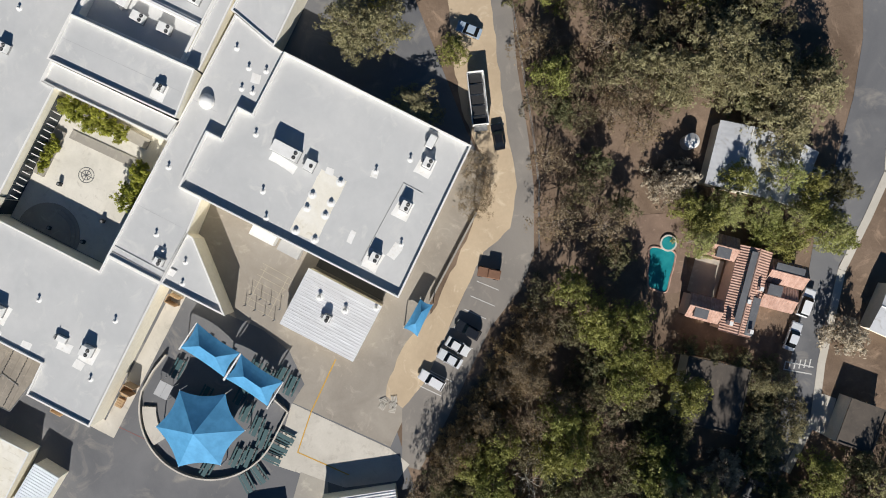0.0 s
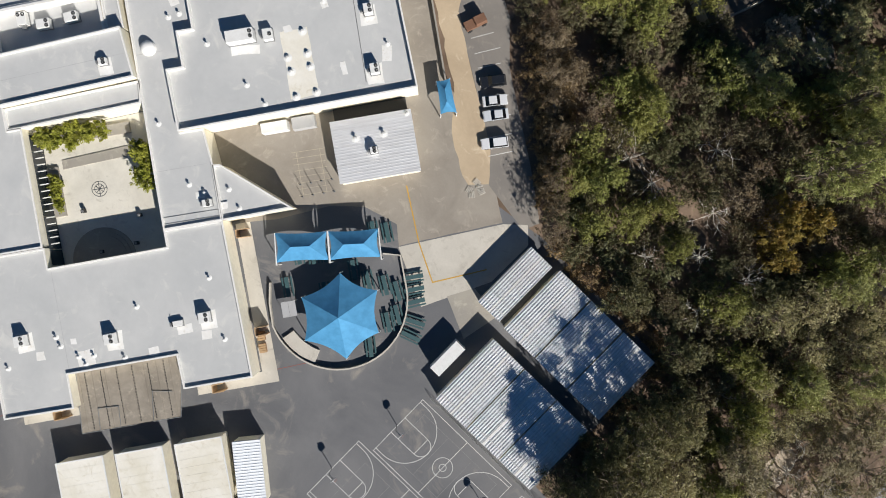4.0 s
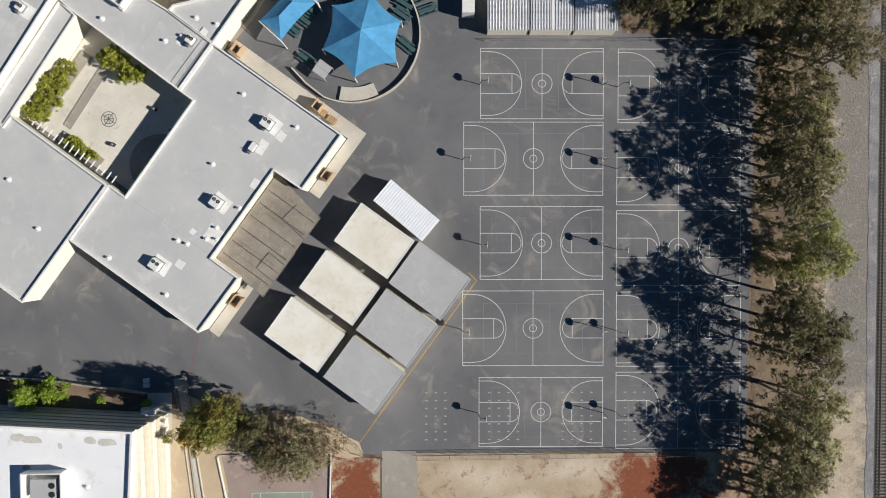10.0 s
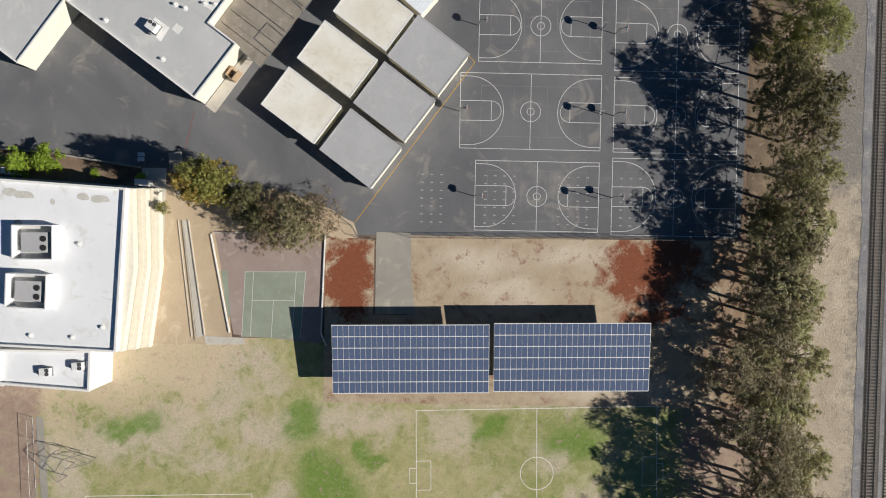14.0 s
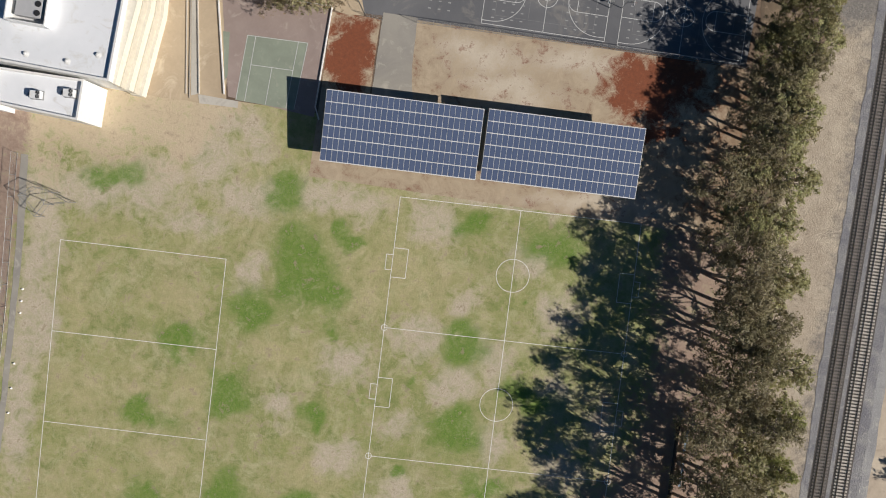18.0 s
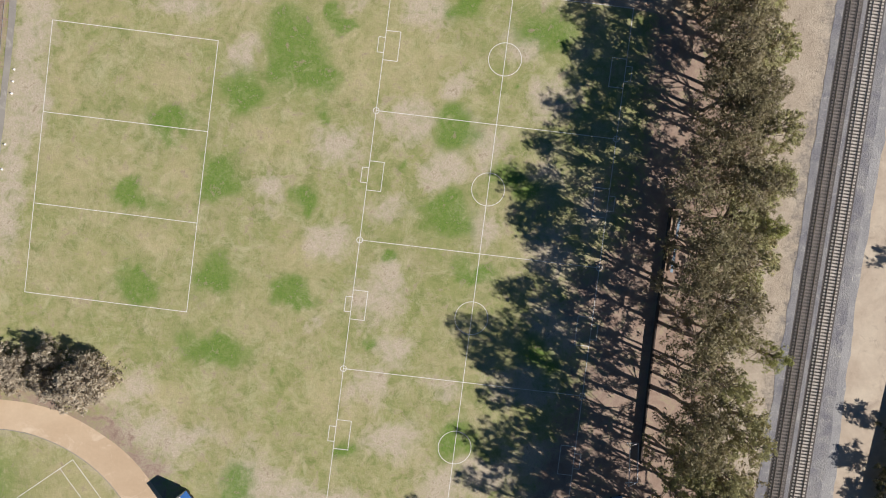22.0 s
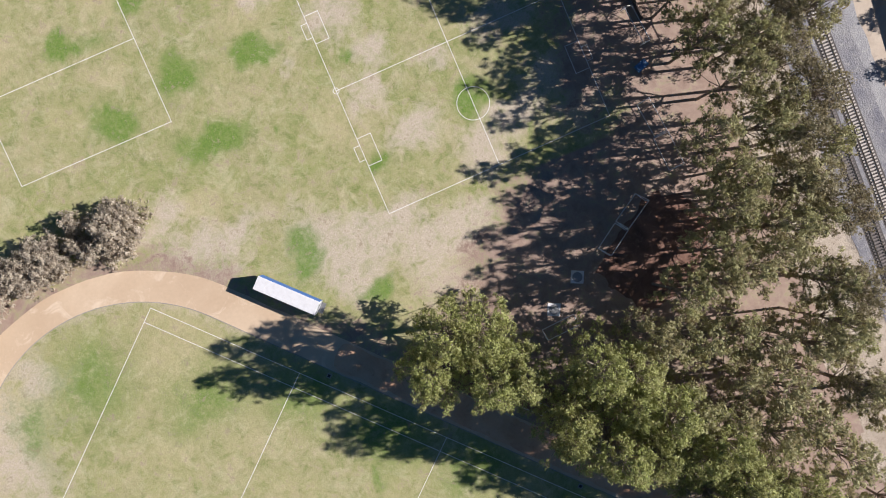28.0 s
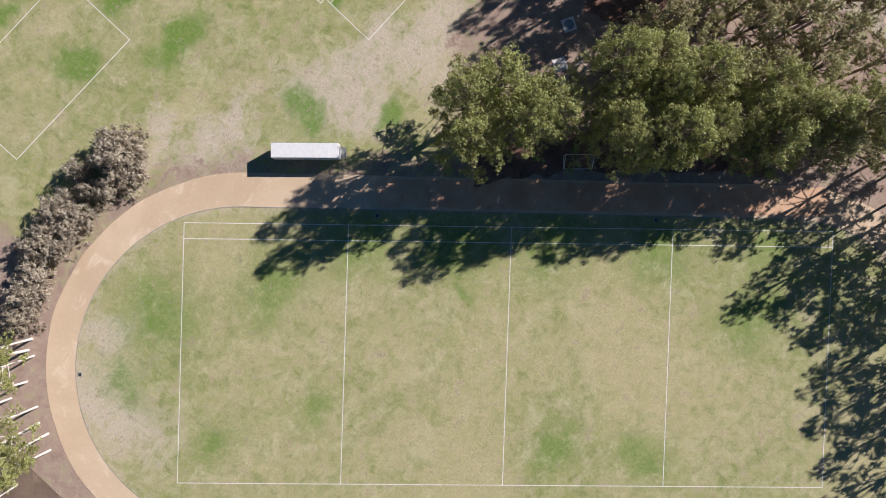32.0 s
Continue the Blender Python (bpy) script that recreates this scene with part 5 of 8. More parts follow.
plant("ash", [(-62.1, 114.3), (-64.7, 121.6), (-65.0, 126.3), (-59.0, 128.8), (-59.9, 123.3), (-61.5, 118.4), (-53.7, 133.5), (-56.0, 137.6), (-49.6, 130.5), (-63.0, 107.5)], 1.0, 1.0, 0.15)
plant("ash", [(-7.2, 121.8), (-6.5, 125.6), (0.0, 121.3), (3.3, 123.0), (1.5, 126.6)], 0.55, 0.6, 0.15)
plant("euc", [(20.0, 116.5), (26.5, 121.0), (14.5, 121.5), (22.0, 128.0), (30.0, 131.0), (13.0, 139.0), (18.0, 134.0)], 0.8, 0.75, 0.15)
plant("dry", [(-23.6, 86.5), (-13.0, 83.5), (20.2, 94.1), (27.8, 90.4), (28.3, 94.6), (22.1, 88.5), (-19.8, 85.9), (40.7, 103.6), (-70.6, 92.0), (-51.1, 91.8), (-68.5, 104.4), (-59.9, 106.9), (-53.2, 108.7), (-56.7, 103.7),
      (-40.0, 92.0), (-38.0, 99.2), (-9.9, 87.7), (-6.8, 83.5)], 1.05, 1.0, 0.2)
plant("oak", [(-14.6, 94.9), (6.3, 86.2), (7.2, 91.1), (17.1, 77.2), (2.3, 65.8), (8.2, 63.4), (12.1, 66.9), (5.5, 98.8), (18.0, 85.5), (27.1, 99.8), (30.6, 108.7), (35.4, 105.7), (22.1, 64.1), (27.8, 66.0),
      (28.2, 73.6), (28.6, 77.7), (36.0, 75.3), (36.2, 65.2), (37.5, 81.1), (46.0, 89.1), (45.6, 81.6), (41.9, 98.4), (53.7, 88.8)], 1.0, 1.0, 0.2)
plant("oak", [(-61.4, 132.0), (-38.7, 139.9), (-58.2, 133.9), (-59.3, 139.9)], 1.0, 1.0, 0.15)
plant("oak", [(18.9, 62.4), (33.4, 62.2), (37.6, 56.5), (35.6, 51.4), (35.9, 41.0), (37.9, 46.3), (40.9, 37.2), (37.9, 33.4)], 1.05, 1.5, 0.15)
plant("wisp", [(41.5, 52.8), (47.2, 47.6), (45.7, 42.8), (50.9, 41.4), (55.7, 41.3), (50, 62), (52, 58), (57, 54)], 1.15, 1.3, 0.15)
plant("under", [(43.5, 33.4), (49.9, 36.4), (44.5, 37.5), (54.5, 35.5), (40.5, 46.5), (44, 56), (47, 52.5), (41, 60)], 1.1, 1.2, 0.2)
plant("thin", [(66.0, 25.0), (67.5, 33.0), (69.0, 41.0), (62.0, 31.0), (70.0, 22.0), (61.5, 40.5), (66.5, 50.0), (63.5, 57.0)], 0.9, 0.62, 0.15)
plant("oak", [(57.0, 30.5), (62.5, 26.5), (66.0, 37.5), (55.0, 34.0), (59.0, 36.0)], 0.8, 0.6, 0.15)
plant("grey", [(-13.6, 138.7), (6.4, 114.5), (-42.7, 111.0), (-43.9, 114.1)], 1.0, 1.2)


def in_box(x, y, boxes):
    return any(a <= x <= c and b <= y <= d for a, b, c, d in boxes)


plant("wisp", [(58, 47), (61, 43), (60, 70), (66, 39), (54, 47), (70, 55), (64, 76), (68, 64)], 1.1, 1.0, 0.2)
plant("thin", [(52, 56), (65, 75), (70, 70), (71, 40), (71, 31), (73, 62), (58, 51), (64, 68), (66, 82)], 0.9, 0.5, 0.2)
# the rest of the wood, filled in between, thinner and browner
plant("oak", [(-15.0, 111.6), (-13.4, 115.6), (-11.6, 119.8), (-9.6, 125.2)], 0.62, 0.6, 0.15)
plant("dead", [(-1.5, 83.6), (9.2, 80.4), (20.4, 84.2), (13.0, 92.5), (3.2, 80.2), (24.2, 76.4), (30.6, 70.2), (44.4, 62.4), (49.2, 66.5), (57.4, 66.2), (62.0, 60.6), (64.2, 52.4), (17.0, 70.0), (33.0, 79.0)], 1.0, 1.0, 0.25)
KEEP_CLEAR = [(-140, -400, 33.5, 61), (-30, 60, -9, 84), (-52, 60, -30, 91.5), (-84, 60, -55, 91), (-58, 60, -36, 90.5), (-36, 60, -22, 83), (-22, 60, -8, 72.5), (-9, 60, 1, 66), (-37, 104, -10, 134.5), (-54, 115, -37, 139), (-85, 138, 8, 155), (-26, 128, 8, 142), (-13, 109, 6, 121.5), (33, 0, 58.5, 30)]
fill_rnd = random.Random(77)
fillers = {"oak": [], "dry": [], "green": []}
tries = 0
while tries < 5200 and sum(map(len, fillers.values())) < 235:
    tries += 1
    x, y = fill_rnd.uniform(-88, 66), fill_rnd.uniform(30, 160)
    if in_box(x, y, KEEP_CLEAR) or (abs(x - 59) < 7 and 38 < y < 62 and fill_rnd.random() < 0.8) or (x > 58 and y < 70) or y - x > 205 or (x < -12 and fill_rnd.random() < 0.6):
        continue
    if all((x - a) ** 2 + (y - b) ** 2 > 9.5 for a, b in planted):
        kind = fill_rnd.choices(("oak", "dry", "green"), (3, 6, 1))[0]
        fillers[kind].append((x, y))
        planted.append((x, y))
plant("oak", fillers["oak"], 0.85, 0.85, 0.25)
plant("under", fillers["dry"], 1.0, 1.0, 0.3)
plant("green", fillers["green"], 0.8, 1.2, 0.25)

plant("dusky", [(37.0, 31.0), (38.5, 38.0), (36.5, 46.5), (38.5, 54.0), (41.0, 42.5), (36.5, 34.5), (36.8, 50.5)], 0.85, 1.05)
for kind in KINDS.values():
    for src in kind:
        if src not in used:
            for ob in list(src.children) + [src]:
                bpy.data.objects.remove(ob)


# ---- rooftop plant ----
ROOF_N, ROOF_C, ROOF_S = 5.2, 4.7, 4.6


def on_school(u, v, z=0.0, turn=0.0):
    return SCHOOL @ pose(u, v, z, 0, 0, turn)


def roof_unit(m, sx, sy, sz, fans=2, label="white rooftop air conditioner on a curb"):
    t = thing("air_conditioner", m, label, "air conditioner", "rooftop units")
    bm = bmesh.new()
    add_box(bm, -sx / 2 - 0.1, -sy / 2 - 0.1, 0, sx / 2 + 0.1, sy / 2 + 0.1, 0.22)
    part("curb", bm, M_GALV, t)
    bm = bmesh.new()
    add_box(bm, -sx / 2, -sy / 2, 0.22, sx / 2, sy / 2, sz)
    bmesh.ops.bevel(bm, geom=bm.edges[:], offset=0.04, segments=1, affect="EDGES")
    part("casing", bm, M_WHITE, t)
    bm = bmesh.new()
    for k in range(4):
        add_box(bm, -sx / 2 - 0.02, -sy * 0.4, 0.4 + k * 0.18, -sx / 2 + 0.02, sy * 0.4, 0.5 + k * 0.18)
    part("louvre", bm, M_DARK, t)
    for i in range(fans):
        bm = bmesh.new()
        fx = sx / 2 - 0.45 - 0.0 * i
        fy = (i - (fans - 1) / 2) * min(0.8, sy / max(1, fans))
        add_cyl(bm, fx, fy, sz - 0.01, sz + 0.06, 0.33, 0.33, 14)
        f = part("fan", bm, M_DARK, t)
        bm = bmesh.new()
        for a in (0, 60, 120):
            c, s = math.cos(radians(a)) * 0.32, math.sin(radians(a)) * 0.32
            add_tube(bm, (fx - c, fy - s, sz + 0.08), (fx + c, fy + s, sz + 0.08), 0.018, 0.018, 4)
        part("guard", bm, M_GALV, f)
    bm = bmesh.new()
    add_box(bm, -sx / 2 - 0.5, -0.3, 0.1, -sx / 2, 0.3, 0.7)
    part("duct", bm, M_GALV, t)
    return t


def roof_patch(m, sx, sy, label="brighter sealed patch"):
    bm = bmesh.new()
    pts = wobble([(-sx / 2, -sy / 2), (sx / 2, -sy / 2), (sx / 2, sy / 2), (-sx / 2, sy / 2)], 0.35, 0.22, m.translation.x)
    f = bm.faces.new([bm.verts.new((*p, 0.006)) for p in pts])
    f.normal_update()
    bmesh.ops.triangulate(bm, faces=[f])
    ob = part("sealed_patch", bm, M_PATCH, school, label)
    ob.matrix_world = m
    return ob


M_VENT = paint("pale vent metal", "cfcfcc", 0.55, 0.3)


def vent(m, h=0.7, r=0.14, cap=True):
    t = thing("roof_vent", m, "small galvanised roof vent pipe with cap", "vent", "roof vents")
    bm = bmesh.new()
    h *= 0.62
    add_cyl(bm, 0, 0, 0, 0.08, r * 3.8, r * 1.8, 12)
    part("flashing", bm, M_WHITE, t)
    bm = bmesh.new()
    add_cyl(bm, 0, 0, 0.1, h, r, r, 10)
    part("pipe", bm, M_VENT, t)
    if cap:
        bm = bmesh.new()
        add_cyl(bm, 0, 0, h, h + 0.16, r * 1.9, r * 0.9, 10)
        part("cap", bm, M_VENT, t)
    return t


M_PATCH = mottled("sealed roof patch", "f0efec", "e4e2dc", "cfc9ba", 0.5, 2.0, 0.7, 0, 0.1, 0.01, 0.2)
bpy.context.view_layer.update()
roof_unit(on_school(30.8, 19.6, ROOF_N), 4.6, 2.0, 2.0, 2, "long white rooftop air conditioner with dark fans")
roof_unit(on_school(35.3, 19.3, ROOF_N), 1.6, 1.9, 1.2, 1)
for u, v in ((52.6, 20.7), (52.0, 10.7), (52.6, 28.8)):
    roof_unit(on_school(u, v, ROOF_N + 0.01), 1.5, 1.7, 1.5)
    roof_patch(on_school(u - 0.2, v - 0.6, ROOF_N), 2.8, 3.4)
roof_unit(on_school(51.4, 32.2, ROOF_N), 1.2, 2.2, 1.3, 0)
roof_unit(on_school(20.2, -6.7, ROOF_C), 1.4, 1.2, 1.2)
roof_unit(on_school(7.7, 19.2, 6.0), 1.3, 1.1, 1.0)
roof_patch(on_school(7.7, 18.6, 6.0), 2.4, 3.0)
for u, v in ((0.1, -26.6), (16.4, -25.7), (-14.8, -24.4)):
    roof_unit(on_school(u, v, ROOF_S + 0.01), 1.7, 1.8, 1.5)
    roof_patch(on_school(u + 0.2, v - 0.5, ROOF_S), 2.8, 3.2)
roof_unit(on_school(11.6, -26.0, ROOF_S), 1.6, 1.0, 0.7, 0)
for u, v in ((-3.0, 34.0), (5.4, 35.0)):
    roof_unit(on_school(u, v, 4.6), 1.9, 1.6, 1.5)
for u, v in ((30.2, 11.8), (32.7, 8.1), (24.8, 19.7), (45.4, 23.6), (54.8, 14.7), (49.6, 28.0)):
    vent(on_school(u, v, ROOF_N), 0.9)
for u, v in ((41.0, 19.2), (37.8, 15.2), (41.2, 15.4), (38.0, 12.8), (41.3, 13.1), (38.1, 8.5), (41.6, 8.7)):
    vent(on_school(u, v, ROOF_N + 0.012), 0.55, 0.2)
for u, v in ((20.9, 25.7), (19.0, 25.4), (18.5, 29.0), (21.3, 29.9), (15.2, 31), (14.2, 8), (19.9, -4.8), (17.5, -3)):
    vent(on_school(u, v, ROOF_C), 0.8)
for u, v in ((23.9, -4.9), (25.1, -8.4)):
    vent(on_school(u, v, 4.5), 0.7)
for u, v in ((18.0, -19.2), (18.8, -30.0), (-5.2, -30.2), (-6.2, -28.7), (1.5, -30.2), (-8.9, -26.5), (-18.9, -16.9), (-18.3, -28.7), (-9.4, -24.8), (-3.6, -29.0), (5.0, -22)):
    vent(on_school(u, v, ROOF_S), 0.8)
roof_patch(on_school(6.5, -30.0, ROOF_S), 1.7, 1.4)
roof_patch(on_school(-5.0, -29.2, ROOF_S), 3.0, 2.6)
for u, v in ((-18, 5), (-24, 12), (-20, 20), (-26, 28), (-16, 33), (-22, -4), (-28, 2)):
    vent(on_school(u, v, 4.6), 0.7)
roof_unit(on_school(-17, 26, 4.6), 1.6, 1.5, 1.3)
roof_unit(on_school(-19, 13, 4.6), 1.6, 1.5, 1.3)
# stained patch of roof with pipes, seams, dome
ob = roof_patch(on_school(39.6, 14.0, ROOF_N + 0.004), 4.8, 11.6, "stained cream roof patch")
ob.data.materials[0] = M_DIRTYROOF
for a, b, z in (((12.2, -7.9), (21.8, -8.0), ROOF_C), ((12.2, -9.0), (21.8, -9.1), ROOF_C), ((50.2, 9.0), (50.4, 24.0), ROOF_N), ((50.4, 24), (54, 24), ROOF_N)):
    bm = bmesh.new()
    add_tube(bm, (*a, z + 0.05), (*b, z + 0.05), 0.05, 0.05, 5)
    part("conduit", bm, M_GALV, school)
dome = thing("skylight_dome", on_school(14.8, 20.8, ROOF_C), "white round dome on the roof", "dome")
bm = bmesh.new()
bmesh.ops.create_uvsphere(bm, u_segments=20, v_segments=12, radius=1.25)
for v in bm.verts:
    v.co.z = max(0.0, v.co.z) * 0.9 + 0.2
part("dome_shell", bm, M_WHITE, dome)
bm = bmesh.new()
add_cyl(bm, 0, 0, 0, 0.25, 1.35, 1.3, 20)
part("base_ring", bm, M_PARAPET, dome)

# service yard lean-to on the south wing
bm = bmesh.new()
add_prism(bm, [(-8.2, -31.5), (-9.0, -42.2), (8.2, -42.2), (10.2, -31.5)], 2.7, 2.8)
for i in range(8):
    add_box(bm, -8.0 + i * 2.25, -42.1, 2.8, -7.85 + i * 2.25, -31.6, 2.86)
part("canopy_roof", bm, mottled("weathered tar roof", "a0978a", "8a8276", "b0a696", 0.3, 2.0, 0.95, 0, 0.2, 0.01, 0.4), school, "weathered brown canopy roof")
for i in range(6):
    bm = bmesh.new()
    for k in range(20):
        u = -6.9 + i * 2.75 + 0.06 * (k % 2)
        add_box(bm, u, -41.8 + k * 0.5, 2.8, u + 0.1, -41.52 + k * 0.5, 2.9)
    part("clip_row", bm, M_DARK, school, "row of dark roof clips")
for i in range(5):
    bm = bmesh.new()
    add_tube(bm, (-8.0 + i * 3.9, -41.6, 0), (-8.0 + i * 3.9, -41.6, 2.7), 0.06, 0.06, 6)
    part("canopy_post", bm, M_GALV, school)
bm = bmesh.new()
for a, b in (((-9.1, -42.3, 2.8), (0.5, -42.3, 2.8)), ((3.5, -42.3, 2.8), (8.3, -42.3, 2.8)), ((-8.3, -31.6, 2.8), (-9.1, -42.3, 2.8)), ((10.3, -31.6, 2.8), (8.3, -42.3, 2.8)), ((4.2, -37.0, 2.9), (7.6, -37.6, 2.9)), ((4.2, -37.0, 2.9), (3.6, -42.2, 2.9)), ((-5.6, -38.4, 2.9), (-2.0, -38.6, 2.9)), ((-5.6, -38.4, 2.9), (-5.8, -42.2, 2.9)), ((-2.0, -38.6, 2.9), (-2.2, -42.2, 2.9))):
    add_tube(bm, a, b, 0.06, 0.06, 5)
part("canopy_frame", bm, M_GALV, school)
# concrete walk round the south wing, with stair wells
bm = bmesh.new()
add_prism(bm, [(-20.5, -39.6), (-8.6, -39.5), (-8.6, -37.5), (-20.5, -37.4)], 0.0, 0.08)
part("walkway", bm, M_CONC, school, "pale concrete walkway beside the wall")
bm = bmesh.new()
add_prism(bm, [(10.8, -39.6), (25.4, -39.6), (25.2, -10.6), (22.6, -10.6), (22.7, -37.4), (10.8, -37.4)], 0.0, 0.08)
part("walkway", bm, M_CONC, school, "pale concrete walkway beside the wall")
M_PORCH = paint("tan porch boards", "b49a7c", 0.85, 0.3)
for u, v in ((15.2, -38.6), (-12.8, -38.6), (24.0, -12.5), (24.3, -30)):
    bm = bmesh.new()
    add_box(bm, u - 1.0, v - 0.75, 0.08, u + 1.0, v - 0.65, 2.4)
    add_box(bm, u - 1.0, v + 0.65, 0.08, u + 1.0, v + 0.75, 2.4)
    add_box(bm, u - 1.0, v - 0.65, 0.08, u - 0.9, v + 0.65, 2.4)
    part("porch", bm, M_PORCH, school, "tan boxed porch wall")

# ---- courtyard ----
bm = bmesh.new()
for r in (1.35, 0.85):
    add_strip(bm, arc(0, -0.4, r, 0, 360, 32), 0.12, 0.064)
for a in range(0, 360, 45):
    l = 1.3 if a % 90 == 0 else 0.8
    add_strip(bm, [(0, -0.4), (l * math.cos(radians(a)), -0.4 + l * math.sin(radians(a)))], 0.13, 0.064)
part("compass_rose", bm, paint("dark grey floor paint", "4a4d50", 0.8, 0.2), school, "dark compass rose painted on the floor")
bm = bmesh.new()
add_prism(bm, [(-5.6, 4.0), (8.4, 4.6), (8.4, 6.4), (-5.6, 5.6)], 0.06, 0.2)
part("courtyard_step", bm, M_CONC2, school)
bm = bmesh.new()
for k, r in enumerate((5.6, 4.9, 4.2)):
    pts = arc(-1.2, -12.8, r, 0, 180, 28)
    bm.faces.new([bm.verts.new((*p, 0.2 + 0.14 * k)) for p in pts])
    for p, q in zip(pts, pts[1:]):
        bm.faces.new([bm.verts.new(x) for x in ((*p, 0.06), (*q, 0.06), (*q, 0.2 + 0.14 * k), (*p, 0.2 + 0.14 * k))])
part("round_step", bm, M_CONC2, school, "low round concrete steps")
for u, v, du, dv in ((-7.4, 0.2, 0.9, 4.2), (-0.2, 9.4, 7.4, 0.8)):
    bm = bmesh.new()
    add_box(bm, u - du - 0.15, v - dv - 0.15, 0.06, u + du + 0.15, v + dv + 0.15, 0.5)
    part("planter", bm, M_CONC2, school)
for u, v in ((-3.2, -3.9), (6.4, -6.2), (5, -11), (-1.2, -11.5)):
    bin_ = thing("waste_bin", on_school(u, v, 0.06), "small dark square waste bin on paving", "bin", "courtyard bins")
    bm = bmesh.new()
    add_box(bm, -0.3, -0.3, 0, 0.3, 0.3, 0.9)
    bmesh.ops.bevel(bm, geom=bm.edges[:], offset=0.04, segments=1, affect="EDGES")
    part("body", bm, M_DARK, bin_)
    bm = bmesh.new()
    add_cyl(bm, 0, 0, 0.9, 0.95, 0.24, 0.2, 10)
    part("lid", bm, M_GALV, bin_)
for i in range(16):
    bm = bmesh.new()
    add_box(bm, -8.3, -9.0 + i * 1.15, 2.9, -6.9, -8.85 + i * 1.15, 3.1)
    part("pergola_slat", bm, M_WHITE, school)


def shrub(name, label, m, sx, sy, sz, mat, seed, count=1500, size=0.32):
    """A clipped or loose shrub without a visible trunk."""
    rnd = random.Random(seed)
    lobes = [(rnd.uniform(-1, 1) * sx, rnd.uniform(-1, 1) * sy, sz * rnd.uniform(0.35, 0.75), rnd.uniform(0.7, 1.15) * min(1, 0.5 + sx * 0.25)) for _ in range(18)]
    t = thing(name, m, label, "shrub", "courtyard shrubs")
    bm = bmesh.new()
    for x, y, z, r in lobes[:8]:
        add_tube(bm, (x * 0.4, y * 0.4, 0), (x, y, z), 0.05, 0.02, 5)
    part("stems", bm, M_BARKD, t)
    c = new("foliage", leaf_mesh("foliage", lobes, count, size, mat, seed))
    c.parent = t
    return t


M_BUSH = leafy("yellow-green bush leaves", ("8a9238", "98983e", "b4b452"), None)
shrub("olive_bush", "tall yellow-green bush against the courtyard wall", on_school(-4.4, 8.9, 0.4), 3.0, 1.3, 4.6, M_BUSH, 81, 3400, 0.34)
shrub("olive_bush", "tall yellow-green bush against the courtyard wall", on_school(1.8, 9.2, 0.4), 3.0, 1.3, 4.6, M_BUSH, 82, 3400, 0.34)
shrub("olive_bush", "green bush beside the courtyard wall", on_school(9.5, 4.0, 0.06), 1.3, 2.2, 4.8, M_BUSH, 83, 2800, 0.34)
shrub("olive_bush", "green bush beside the courtyard wall", on_school(9.0, -0.2, 0.06), 1.4, 1.8, 4.6, M_BUSH, 84, 2000, 0.34)
shrub("clipped_hedge", "clipped green hedge in a planter", on_school(-6.9, 0.0, 0.4), 0.6, 3.0, 1.6, M_BUSH, 85, 2200, 0.3)

# ---- outdoor dining ----
def sail(name, label, m, corners, ridge, h0, h1, dip=0.12, posts=(), arms=()):
    """A stretched cloth roof: corners at h0, ridge points at h1, its rims curving inwards."""
    t = thing(name, m, label, "shade canopy", "shade canopies")
    n, seg = len(corners), 8
    cen = sum((Vector(c) for c in corners), Vector((0, 0))) / n
    bm = bmesh.new()
    for i in range(n):
        a, b = Vector(corners[i]), Vector(corners[(i + 1) % n])
        rim = []
        for k in range(seg + 1):
            s = k / seg
            p = a.lerp(b, s)
            bow = 4 * s * (1 - s) * dip
            rim.append((p.lerp(cen, bow), h0 + 0.25 * 4 * s * (1 - s)))
        tops = [min((Vector(r) for r in ridge), key=lambda r: (r - p).length) for p, _ in rim]
        for k in range(seg):
            (p, z), (q, y) = rim[k], rim[k + 1]
            rows = []
            for f in (0.0, 0.25, 0.5, 0.75, 1.0):
                sag = -0.35 * f * (1 - f)
                rows.append(((p.lerp(tops[k], f), z + (h1 - z) * f + sag), (q.lerp(tops[k + 1], f), y + (h1 - y) * f + sag)))
            for (a0, b0), (a1, b1) in zip(rows, rows[1:]):
                quad = [(*a0[0], a0[1]), (*b0[0], b0[1]), (*b1[0], b1[1]), (*a1[0], a1[1])]
                bm.faces.new([bm.verts.new(v) for v in quad])
    bmesh.ops.remove_doubles(bm, verts=bm.verts, dist=0.005)
    for f in bm.faces:
        f.smooth = False
    part("cloth", bm, M_BLUEFAB, t, "blue shade cloth")
    for x, y in posts:
        bm = bmesh.new()
        add_tube(bm, (x, y, 0), (x, y, h0), 0.11, 0.09, 8)
        part("post", bm, M_WHITE, t, "white steel post")
    for a, b in arms:
        bm = bmesh.new()
        add_tube(bm, (*a, h0 + 0.12), (*b, h0 + 0.12), 0.13, 0.09, 8)
        part("arm", bm, M_WHITE, t, "white steel arm")
    for i in range(len(ridge) - 1):
        bm = bmesh.new()
        add_tube(bm, (*ridge[i], h1 - 0.25), (*ridge[i + 1], h1 - 0.25), 0.06, 0.06, 6)
        part("ridge_bar", bm, M_WHITE, t)
    return t


